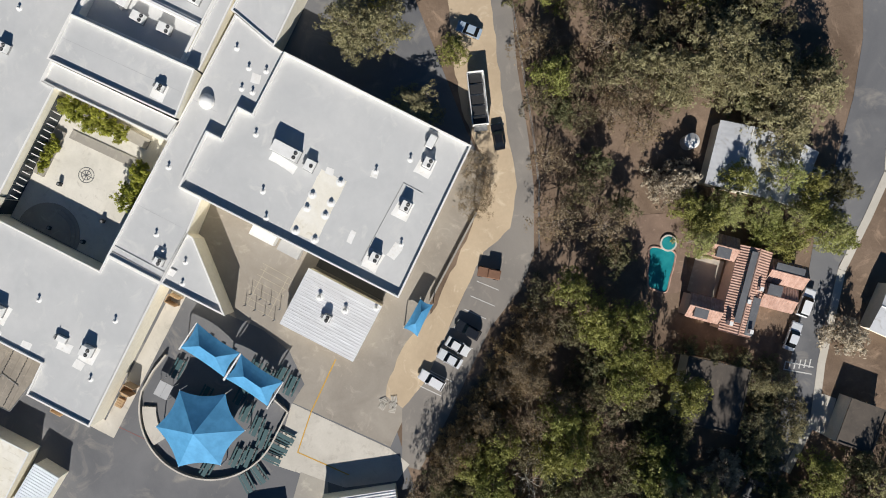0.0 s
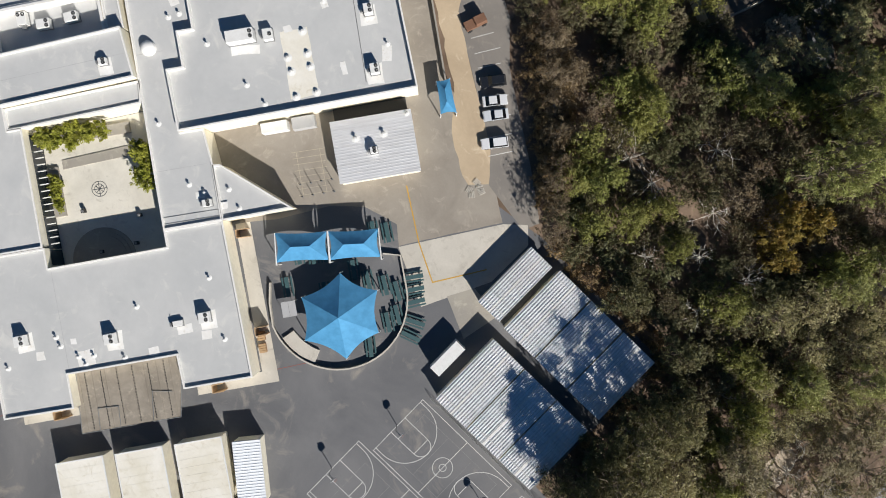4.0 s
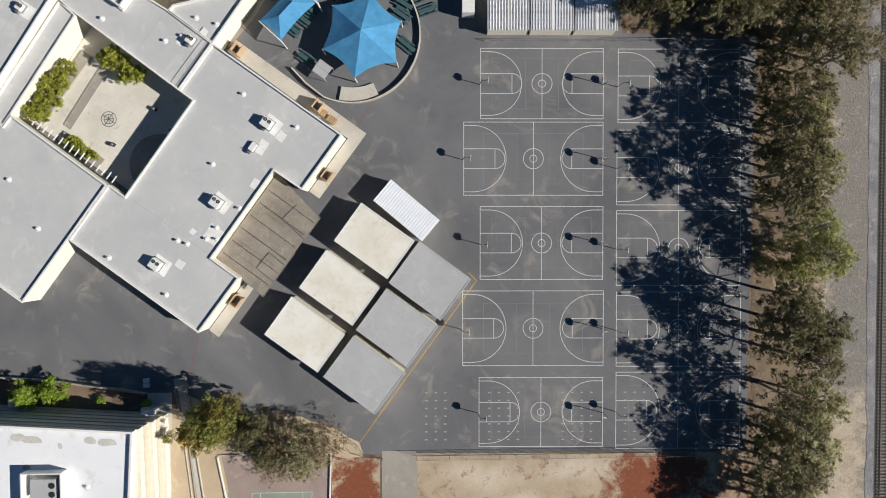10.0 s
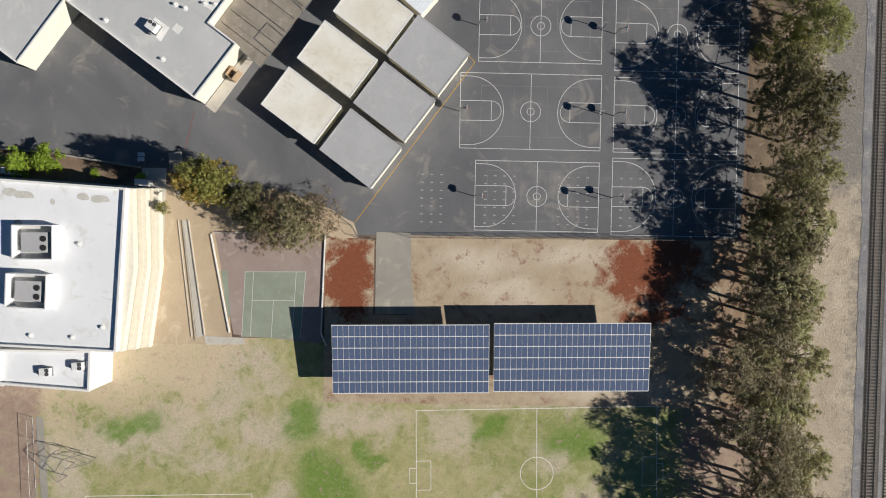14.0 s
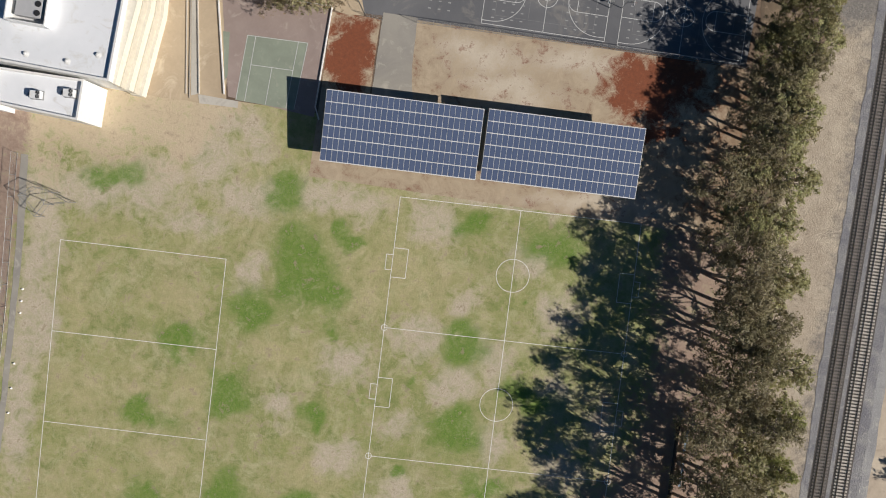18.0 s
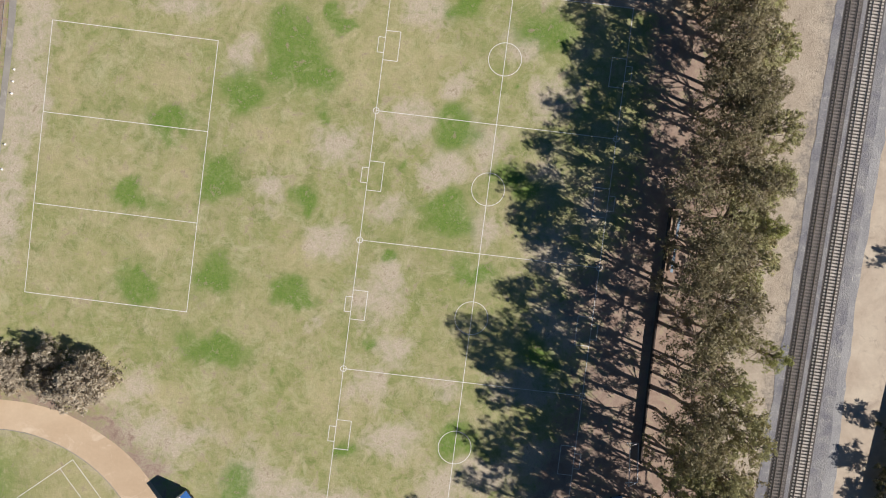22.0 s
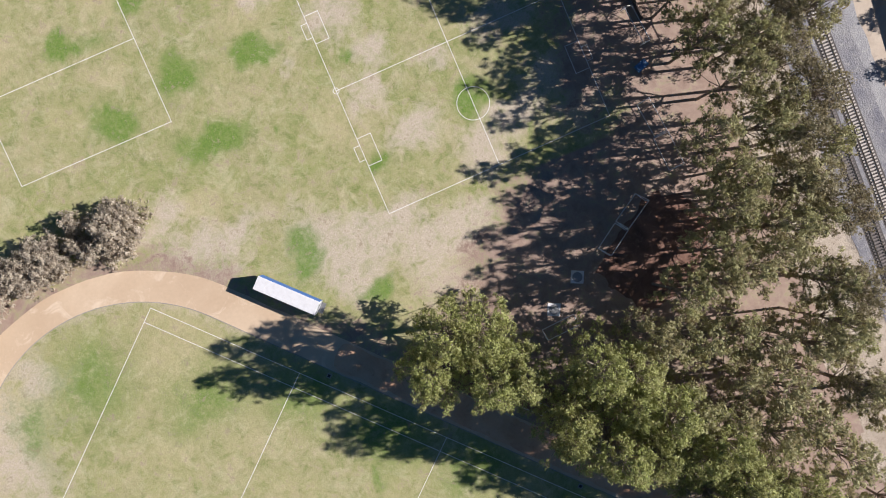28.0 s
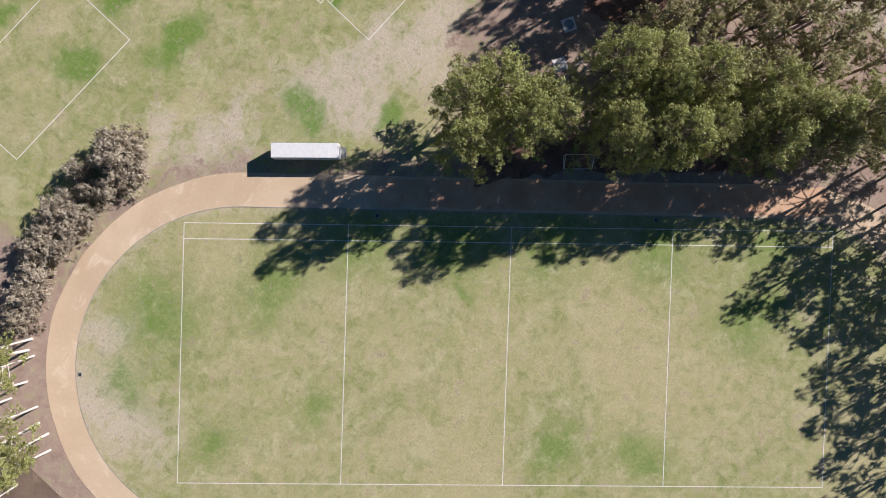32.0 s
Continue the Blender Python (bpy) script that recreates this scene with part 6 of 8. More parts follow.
C1 = [(29.4, -18.6), (38.5, -19.7), (39.0, -14.7), (30.0, -13.5)]
C2 = [(38.6, -19.75), (47.4, -20.7), (47.8, -15.7), (39.1, -14.75)]
for c, rid in ((C1, [(32.6, -16.4), (35.8, -16.8)]), (C2, [(41.6, -17.5), (45.0, -17.9)])):
    sail("shade_canopy", "blue hipped shade canopy on white arms", SCHOOL, c, rid, 3.4, 4.9, 0.10, [(c[0][0], c[0][1] - 0.4), (c[1][0], c[1][1] - 0.4)], [((c[0][0], c[0][1] - 0.4), c[3]), ((c[1][0], c[1][1] - 0.4), c[2])])
HEX = [(39.9, -22.2), (32.6, -25.3), (31.9, -32.8), (38.5, -37.2), (44.8, -33.6), (45.8, -26.3)]
sail("shade_canopy", "large six-sided blue shade canopy", SCHOOL, HEX, [(38.8, -29.6)], 3.2, 6.2, 0.10, HEX)
sail("shade_canopy", "small blue shade canopy beside the hall", SCHOOL, [(61.8, 2.0), (64.6, 1.8), (64.4, 7.9), (62.0, 7.8)], [(63.2, 3.8), (63.2, 6.0)], 2.8, 3.8, 0.08, [(61.8, 2.0), (64.6, 1.8), (64.4, 7.9), (62.0, 7.8)])


def ring_wall():
    t = thing("dining_wall", SCHOOL, "low curved white-capped wall round the dining area", "wall")
    path = [(27.0, -21.9), (26.3, -25.5)] + [(38.3 + 12.4 * math.cos(radians(a)), -27.0 + 12.4 * math.sin(radians(a))) for a in range(192, 366, 6)] + [(50.6, -21.0), (47.6, -20.2)]
    for name, w, z0, z1, mat in (("masonry", 0.25, 0.0, 0.75, M_CONC2), ("cap", 0.27, 0.75, 0.83, M_CONC)):
        bm = bmesh.new()
        prev = None
        for i, p in enumerate(path):
            a, b = Vector(path[max(0, i - 1)]), Vector(path[min(len(path) - 1, i + 1)])
            d = (b - a).normalized()
            s = Vector((-d.y, d.x)) * w / 2
            cur = [bm.verts.new((*(Vector(p) + k * s), z)) for k, z in ((-1, z0), (1, z0), (1, z1), (-1, z1))]
            if prev:
                for k in range(4):
                    bm.faces.new((prev[k], prev[(k + 1) % 4], cur[(k + 1) % 4], cur[k]))
            else:
                bm.faces.new(cur)
            prev = cur
        bm.faces.new(prev[::-1])
        part(name, bm, mat, t)


ring_wall()
bm = bmesh.new()
ang = [radians(a) for a in range(205, 245, 5)]
add_prism(bm, [(38.3 + 12.0 * math.cos(a), -27 + 12.0 * math.sin(a)) for a in ang] + [(38.3 + 9.6 * math.cos(a), -27 + 9.6 * math.sin(a)) for a in ang[::-1]], 0.02, 0.45)
ramp = thing("ramp", SCHOOL, "pale curved concrete ramp inside the dining wall", "ramp")
part("slab", bm, M_CONC, ramp)

M_TEAL = paint("dark teal plastic", "3f5d60", 0.55, 0.3)


def dining_table():
    t = thing("dining_table", pose(0, 0, 0), "long dark teal outdoor dining table with benches", "table", "outdoor dining tables")
    for name, x0, x1, z in (("tabletop", -0.38, 0.38, 0.74), ("bench", -0.95, -0.65, 0.44), ("bench", 0.65, 0.95, 0.44)):
        bm = bmesh.new()
        add_box(bm, x0, -1.8, z - 0.05, x1, 1.8, z)
        bmesh.ops.bevel(bm, geom=bm.edges[:], offset=0.015, segments=1, affect="EDGES")
        part(name, bm, M_TEAL, t)
    for y in (-1.3, 0.0, 1.3):
        bm = bmesh.new()
        add_box(bm, -0.9, y - 0.04, 0.33, 0.9, y + 0.04, 0.39)
        add_box(bm, -0.3, y - 0.04, 0.0, -0.22, y + 0.04, 0.69)
        add_box(bm, 0.22, y - 0.04, 0.0, 0.3, y + 0.04, 0.69)
        part("leg", bm, M_GALV, t)
    return t


first = dining_table()
TABLES = [(49.0, -16.6, 2), (46.6, -16.0, 0), (47.0, -25.8, 4), (44.2, -24.4, 3), (46.4, -32.4, 2), (49.0, -27.2, 6), (48.3, -31.4, 5), (42.6, -36.2, -3), (29.9, -23.2, 0), (41.9, -17.2, 0), (44.4, -17.6, 0), (32.8, -17.8, 0),
          (35.3, -18.2, 0), (42.0, -22.2, 0), (37.5, -18.2, 0), (36.3, -25.2, 0), (41.4, -28.5, 0), (36.4, -31.0, 0), (40.0, -33.0, 0)]
for i, (u, v, a) in enumerate(TABLES):
    m = on_school(u, v, 0.03, a)
    if i:
        copy_thing(first, m)
    else:
        first.matrix_world = m
for u, v, a in ((52.2, -25.2, 90), (52.0, -27.4, 92), (51.8, -29.6, 94), (51.2, -33.2, 62), (50.0, -35.6, 55)):
    copy_thing(first, on_school(u, v, 0.03, a))
cart = thing("serving_cart", on_school(29.9, -27.0, 0.03), "white slatted serving shelter with glass top", "cart")
bm = bmesh.new()
for a in ((-1.2, -1.3), (1.2, -1.3), (1.2, 1.3), (-1.2, 1.3)):
    add_tube(bm, (*a, 0), (*a, 2.2), 0.04, 0.04, 5)
part("frame", bm, M_WHITE, cart)
for i in range(2):
    bm = bmesh.new()
    add_box(bm, -1.25 + i * 1.27, -1.35, 2.2, -0.03 + i * 1.27, 1.35, 2.25)
    part("panel", bm, M_GREYROOF, cart)
for u, v in ((22.9, -31.0), (22.8, -33.2)):
    b = thing("storage_bench", on_school(u + 0.9, v, 0.08), "brown wooden crate beside the wall", "crate", "wooden crates")
    bm = bmesh.new()
    add_box(bm, -0.6, -0.8, 0, 0.6, 0.8, 0.7)
    part("box", bm, paint("brown boards", "9a7a5a", 0.8, 0.4), b)
    for k in range(4):
        bm = bmesh.new()
        add_box(bm, -0.64, -0.8 + k * 0.42, 0.7, 0.64, -0.46 + k * 0.42, 0.75)
        part("slat", bm, paint("pale boards", "b39672", 0.8, 0.4) if not k and v > -32 else bpy.data.materials["pale boards"], b)

# bike stands and bins in the service yard
line_thing("bay_lines", [[tuple((SCHOOL @ Vector((34.6, v, 0))).xy), tuple((SCHOOL @ Vector((40.4, v - 0.1, 0))).xy)] for v in (0.2, -0.9, -2.0, -3.1, -4.2, -5.3, -6.4, -7.5)]
           + [[tuple((SCHOOL @ Vector((u, 0.2, 0))).xy), tuple((SCHOOL @ Vector((u, -7.5, 0))).xy)] for u in (35.4, 39.6)], 0.08, 0.042, worn_line("tan bay paint", "c4b8a0", "8e877c", 0.6), "worn white bay lines in the service yard")
for k in range(8):
    t = thing("bollard", on_school(35.2 + (k % 4) * 1.9, -5.6 - 2.2 * (k // 4), 0.03), "thin dark steel post on asphalt", "post", "yard posts")
    bm = bmesh.new()
    add_tube(bm, (0, 0, 0), (0, 0, 1.6), 0.05, 0.05, 6)
    part("pole", bm, M_DARK, t)
    bm = bmesh.new()
    add_cyl(bm, 0, 0, 0, 0.05, 0.18, 0.18, 8)
    part("foot", bm, M_GALV, t)


def container(m, lx, ly, h, label, mat, cat="container"):
    t = thing("storage_container", m, label, cat, "containers")
    bm = bmesh.new()
    add_box(bm, 0, 0, 0.12, lx, ly, h)
    part("box", bm, mat, t)
    bm = bmesh.new()
    n = max(3, int(max(lx, ly) / 0.6))
    for i in range(n):
        if lx > ly:
            add_box(bm, i * lx / n + 0.1, 0.03, h, i * lx / n + 0.3, ly - 0.03, h + 0.03)
        else:
            add_box(bm, 0.03, i * ly / n + 0.1, h, lx - 0.03, i * ly / n + 0.3, h + 0.03)
    part("roof_ribs", bm, mat, t)
    for x, y in ((0.1, 0.1), (lx - 0.3, 0.1), (0.1, ly - 0.3), (lx - 0.3, ly - 0.3)):
        bm = bmesh.new()
        add_box(bm, x, y, 0, x + 0.2, y + 0.2, 0.12)
        part("foot", bm, M_DARK, t)
    return t


container(pose(3.9, 30.1, 0), 2.2, 6.6, 2.8, "white storage container beside classrooms", M_WHITE)
container(on_school(30.5, 4.0, 0.03), 4.6, 1.7, 2.2, "white storage container against the hall", M_WHITE)
container(on_school(35.9, 3.8, 0.03), 4.0, 2.1, 1.9, "grey storage container against the hall", M_GREYROOF)
container(on_school(43.2, 4.2, 0.03), 13.0, 2.2, 0.9, "low dark equipment row behind the kitchen", M_DARK)
roof_unit(on_school(49.4, -2.4, 3.5), 1.2, 1.1, 1.3)
vent(on_school(46.6, 0.2, 3.5), 1.0, 0.2)
vent(on_school(51.5, 0.2, 3.5), 1.0, 0.2)
vent(on_school(56, 3, 3.5), 0.6)

# ---- basketball hoops ----
def hoop():
    t = thing("basketball_hoop", pose(0, 0, 0), "steel pole basketball hoop with white fan backboard", "basketball hoop", "basketball hoops")
    bm = bmesh.new()
    add_tube(bm, (0, 0, 0), (0, 0, 3.0), 0.07, 0.06, 8)
    add_tube(bm, (0, 0, 3.0), (0.25, 0, 3.35), 0.06, 0.055, 8)
    part("pole", bm, M_GALV, t)
    bm = bmesh.new()
    add_tube(bm, (0.25, 0, 3.35), (1.15, 0, 3.4), 0.055, 0.05, 6)
    add_tube(bm, (0.1, 0, 2.8), (1.15, 0, 3.15), 0.035, 0.03, 6)
    part("arm", bm, M_GALV, t)
    bm = bmesh.new()
    pts = [(0.68 * math.cos(radians(a)), 3.3 + 0.52 * math.sin(radians(a))) for a in range(-20, 201, 20)] + [(-0.45, 2.9), (0.45, 2.9)]
    lo, hi = ([bm.verts.new((x, y, z)) for y, z in pts] for x in (1.15, 1.21))
    bm.faces.new(lo), bm.faces.new(hi[::-1])
    for i in range(len(pts)):
        j = (i + 1) % len(pts)
        bm.faces.new((lo[i], lo[j], hi[j], hi[i]))
    part("backboard", bm, M_WHITE, t)
    bm = bmesh.new()
    ringp = arc(1.5, 0, 0.23, 0, 360, 14)
    for a, b in zip(ringp, ringp[1:]):
        add_tube(bm, (*a, 3.05), (*b, 3.05), 0.012, 0.012, 4)
    part("rim", bm, paint("orange rim paint", "b4532a", 0.5, 0.2), t)
    return t


src, n_h = hoop(), 0
for x0, y0, x1, y1 in COURTS_W + COURTS_E:
    for x, turn in ((x0 - 0.1, 0), (x1 + 0.15, 180)):
        m = pose(x, (y0 + y1) / 2 - 0.2, 0.02, 0, 0, turn)
        if n_h:
            copy_thing(src, m)
        else:
            src.matrix_world = m
        n_h += 1

# ---- vehicles ----
def car(m, colour, label, lx=4.5, ly=1.85, h=1.5, suv=False):
    t = thing("car", m, label, "car", "parked cars")
    paintm = bpy.data.materials.get("car paint " + colour)
    if paintm is None:
        paintm = paint("car paint " + colour, colour, 0.25, 0.05)
        paintm.node_tree.nodes["Principled BSDF"].inputs["Coat Weight"].default_value = 0.6
    prof = [(-0.5, 0.35), (-0.49, 0.8), (-0.46, 0.9), (-0.22, 0.98), (0.30 if not suv else 0.44, 0.98), (0.48, 0.92), (0.5, 0.6), (0.49, 0.35)]
    bm = bmesh.new()
    a, b = ([bm.verts.new((x * lx, s * ly / 2 * (0.97 if z < 0.5 else 1), z * h * 0.95)) for x, z in [(p, q * 0.68) for p, q in prof]] for s in (-1, 1))
    bm.faces.new(a), bm.faces.new(b[::-1])
    for i in range(len(prof)):
        j = (i + 1) % len(prof)
        bm.faces.new((a[i], a[j], b[j], b[i]))
    bmesh.ops.bevel(bm, geom=bm.edges[:], offset=0.06, segments=2, affect="EDGES")
    part("body", bm, paintm, t)
    z0, z1 = h * 0.62, h
    f0, f1, r1, r0 = -0.20 * lx, -0.06 * lx, (0.24 if not suv else 0.40) * lx, (0.38 if not suv else 0.46) * lx
    w0, w1 = ly / 2 - 0.06, ly / 2 - 0.26
    lo = [(f0, -w0), (r0, -w0), (r0, w0), (f0, w0)]
    hi = [(f1, -w1), (r1, -w1), (r1, w1), (f1, w1)]
    bm = bmesh.new()
    L, U = [bm.verts.new((*p, z0)) for p in lo], [bm.verts.new((*p, z1 - 0.03)) for p in hi]
    for i in range(4):
        j = (i + 1) % 4
        bm.faces.new((L[i], L[j], U[j], U[i]))
    part("windows", bm, M_CARGLASS, t, "dark tinted windows")
    bm = bmesh.new()
    add_box(bm, f1 - 0.03, -w1 - 0.02, z1 - 0.05, r1 + 0.03, w1 + 0.02, z1)
    bmesh.ops.bevel(bm, geom=bm.edges[:], offset=0.02, segments=1, affect="EDGES")
    part("roof", bm, paintm, t)
    for x in (-0.31 * lx, 0.31 * lx):
        for s in (-1, 1):
            bm = bmesh.new()
            add_tube(bm, (x, s * (ly / 2 - 0.2), 0.33), (x, s * (ly / 2 + 0.01), 0.33), 0.33, 0.33, 14)
            w = part("wheel", bm, M_DARK, t, "black tyre")
            bm = bmesh.new()
            add_tube(bm, (x, s * (ly / 2 - 0.1), 0.33), (x, s * (ly / 2 + 0.02), 0.33), 0.2, 0.2, 10)
            part("rim", bm, M_GALV, w)
    for s in (-1, 1):
        bm = bmesh.new()
        add_box(bm, -lx * 0.5 - 0.01, s * ly * 0.36 - 0.18, h * 0.42, -lx * 0.5 + 0.12, s * ly * 0.36 + 0.18, h * 0.5)
        part("headlight", bm, M_WHITE, t)
        bm = bmesh.new()
        add_box(bm, f0 + 0.25, s * (ly / 2 + 0.08) - 0.1, h * 0.6, f0 + 0.4, s * (ly / 2 + 0.08) + 0.1, h * 0.68)
        part("mirror", bm, paintm, t)
    return t


M_CARGLASS = paint("tinted glass", "15181c", 0.08, 0.0)
car(pose(-15.5, 66.5, 0.03, 0, 0, 51), "dfe0e2", "white estate car in a parking bay", 4.9, 1.9, 1.65, True)
car(pose(-18.8, 70.2, 0.03, 0, 0, 52), "cfd3d6", "silver saloon in a parking bay", 4.6)
car(pose(-20.7, 71.9, 0.03, 0, 0, 231), "d7d9da", "pale silver car in a parking bay", 4.5)
car(pose(-23.3, 74.1, 0.03, 0, 0, 52), "23262b", "black car in a shaded parking bay", 4.7, 1.9, 1.7, True)
car(pose(-75.2, 81.9, 0.04, 0, 0, 60), "9fb0c0", "silver-blue car on the dirt verge", 4.5)
car(pose(-56.1, 84.2, 0.04, 0, 0, 2), "1c1d20", "black car beside the lane", 4.7)
car(pose(-19.4, 133.7, 0.06, 0, 0, -28), "e6e7e8", "white van parked on the street", 5.2, 2.0, 1.9, True)
car(pose(-13.8, 130.7, 0.06, 0, 0, -28), "d5d9dd", "white pickup parked on the street", 5.2, 1.9, 1.6)
LOT = [[(-31.5, 77.0), (-29.4, 80.5)], [(-29.1, 75.5), (-26.7, 79.4)], [(-26.9, 74.1), (-24.7, 77.5)], [(-24.7, 72.4), (-22.4, 76.0)], [(-22.3, 70.6), (-19.8, 74.4)], [(-19.6, 68.6), (-17.0, 72.3)], [(-17.0, 66.4), (-14.5, 70.0)], [(-14.6, 64.2), (-12.2, 67.8)]]
line_thing("parking_lines", LOT, 0.12, 0.034, M_LINE, "white painted parking bay lines")
line_thing("parking_lines", [[(-9.3 + k * 0.06, 129.2 + k * 0.9), (-8.0 + k * 0.06, 128.7 + k * 0.9)] for k in range(6)] + [[(-9.3, 129.2), (-7.6, 133.9)], [(-8.0, 128.7), (-6.4, 133.4)]], 0.2, 0.09, M_LINE, "white ladder marking on the street")
wagon = thing("wooden_wagon", pose(-32.7, 79.2, 0.04, 0, 0, 70), "old brown wooden wagon on the dirt lot", "wagon")
bm = bmesh.new()
add_box(bm, -2.0, -0.85, 0.7, 2.0, 0.85, 1.3)
bmesh.ops.bevel(bm, geom=bm.edges[:], offset=0.04, segments=1, affect="EDGES")
part("bed", bm, paint("weathered brown wood", "7d5c48", 0.85, 0.5), wagon)
bm = bmesh.new()
add_box(bm, -0.2, -0.8, 1.3, 1.9, 0.8, 2.0)
bmesh.ops.bevel(bm, geom=bm.edges[:], offset=0.1, segments=1, affect="EDGES")
part("seat_box", bm, bpy.data.materials["weathered brown wood"], wagon)
for x in (-1.4, 1.4):
    for s in (-1, 1):
        bm = bmesh.new()
        add_tube(bm, (x, s * 0.8, 0.45), (x, s * 0.98, 0.45), 0.45, 0.45, 14)
        part("wheel", bm, M_DARK, wagon)
M_TBLUE = paint("blue trailer side", "2f6fc0", 0.4, 0.15)


def box_trailer(m, lx, ly, h, label, side, open_top=False):
    t = thing("box_trailer", m, label, "trailer", "trailers")
    bm = bmesh.new()
    add_box(bm, 0, 0, 1.0, lx, ly, h if not open_top else 1.3)
    bmesh.ops.bevel(bm, geom=bm.edges[:], offset=0.05, segments=1, affect="EDGES")
    part("box", bm, M_WHITE, t)
    if open_top:
        for a in ((0, 0, 0.1, ly), (lx - 0.1, 0, lx, ly), (0, 0, lx, 0.1), (0, ly - 0.1, lx, ly)):
            bm = bmesh.new()
            add_box(bm, a[0], a[1], 1.3, a[2], a[3], h)
            part("side", bm, M_WHITE, t)
        for k in range(5):
            bm = bmesh.new()
            add_box(bm, 0.4 + k * lx / 5, 0.3, 1.3, 0.2 + (k + 0.9) * lx / 5, ly - 0.4, 1.9 + 0.2 * (k % 2))
            part("cargo", bm, M_DARK, t)
    else:
        bm = bmesh.new()
        add_box(bm, 0.1, ly, 1.1, lx - 0.1, ly + 0.03, h - 0.05)
        part("side_panel", bm, side, t)
        bm = bmesh.new()
        for i in range(9):
            add_box(bm, 0.5 + i * (lx - 1) / 8, 0.05, h, 0.56 + i * (lx - 1) / 8, ly - 0.05, h + 0.015)
        part("roof_seams", bm, M_PARAPET, t)
    bm = bmesh.new()
    add_box(bm, lx, 0.3, 0.9, lx + 0.9, ly - 0.3, 1.1)
    part("hitch", bm, M_GALV, t)
    for x in (0.6, 1.7):
        for y in (0.15, ly - 0.45):
            bm = bmesh.new()
            add_tube(bm, (x, y, 0.5), (x, y + 0.3, 0.5), 0.5, 0.5, 14)
            part("wheel", bm, M_DARK, t)
    for y in (0.3, ly - 0.4):
        bm = bmesh.new()
        add_box(bm, lx - 2.0, y, 0.0, lx - 1.85, y + 0.12, 1.0)
        part("leg", bm, M_GALV, t)
    return t


box_trailer(pose(-28.3, -181.9, 0.02, 0, 0, -45.4), 12.0, 2.6, 3.8, "long white box trailer with a blue side beside the track", M_TBLUE)
box_trailer(pose(-67.6, 80.3, 0.04, 0, 0, -2), 9.2, 2.9, 2.6, "white open trailer with dark load on the verge", M_WHITE, True)

# ---- gymnasium: roof wells and side ledges ----
for x, y, a in ((-70.0, -54.8, 0.6), (-71.1, -62.8, -1.5)):
    t = thing("roof_well", pose(x, y, 8.4, 0, 0, a), "white screen walls round grey roof machines", "air conditioner", "rooftop wells")
    for x0, y0, x1, y1 in ((0, 0, 6.8, 0.2), (0, 5.6, 6.8, 5.8), (0, 0.2, 0.2, 5.6), (6.6, 0.2, 6.8, 5.6)):
        bm = bmesh.new()
        add_box(bm, x0, y0, 0, x1, y1, 1.9)
        part("screen", bm, M_WHITE, t)
    bm = bmesh.new()
    add_box(bm, 1.2, 1.2, 0.02, 5.6, 4.6, 1.3)
    bmesh.ops.bevel(bm, geom=bm.edges[:], offset=0.05, segments=1, affect="EDGES")
    u = part("unit", bm, M_GREYROOF, t, "pale grey steel air handler")
    for k in range(2):
        bm = bmesh.new()
        add_cyl(bm, 4.9, 2.0 + 1.5 * k, 1.3, 1.4, 0.5, 0.5, 16)
        part("fan", bm, M_DARK, u)
    bm = bmesh.new()
    add_box(bm, 0.2, 0.2, -0.2, 6.6, 5.6, 0.01)
    part("floor", bm, M_MEMBRANE, t)
M_GYMTRIM = paint("tan wall trim", "cdc5b3", 0.85, 0.3)
M_GYMRIB = paint("cream wall rib", "e2dccc", 0.85, 0.3)
for k in range(5):
    bm = bmesh.new()
    o, z = (0.4, 0.62, 1.25, 1.47, 2.1)[k], 7.6 - 1.5 * k
    add_prism(bm, [(-53.45, -70.2 - o * 0.2), (-53.4 + o, -70.2 - o * 0.2), (-51.95 + o + 0.4, -56), (-52.0 + o, -42.42 + 0.14 * k), (-52.05, -42.42 + 0.14 * k), (-52.7, -56)], 0.0, z)
    part("ledge", bm, M_GYMTRIM if k % 2 else M_GYMRIB, gym, "stepped cream side wall")
for k in range(6):
    bm = bmesh.new()
    o, z = 0.08 + 0.14 * k, 8.0 - 1.35 * k
    add_prism(bm, [(-109.5, -39.6), (-52.1, -42.55), (-52.1, -42.5 + o), (-109.5, -39.5 + o)], 0.0, z)
    part("ledge", bm, M_GYMTRIM if k % 2 else M_GREYROOF, gym, "ribbed grey back wall")
for x, y in ((-52.6, -41.0), (-76.2, -39.4)):
    t = thing("wall_cabinet", pose(x, y, 0, 0, 0, -3), "pale steel cabinet against the gymnasium wall", "cabinet", "wall cabinets")
    bm = bmesh.new()
    add_box(bm, -1.1, -0.55, 0, 1.1, 0.6, 2.6)
    bmesh.ops.bevel(bm, geom=bm.edges[:], offset=0.04, segments=1, affect="EDGES")
    part("body", bm, M_WHITE, t)
    bm = bmesh.new()
    add_box(bm, -0.9, 0.6, 0.3, -0.05, 0.63, 2.4)
    add_box(bm, 0.05, 0.6, 0.3, 0.9, 0.63, 2.4)
    part("door", bm, M_GREYROOF, t)
for x, y in ((-60.5, -72.9), (-66, -74)):
    roof_unit(pose(x, y, 6.9, 0, 0, 3), 1.8, 1.3, 1.0)
for x, y in ((-60, -52), (-56, -66), (-61, -67.8), (-68, -67.6)):
    vent(pose(x, y, 8.4), 0.5, 0.16)

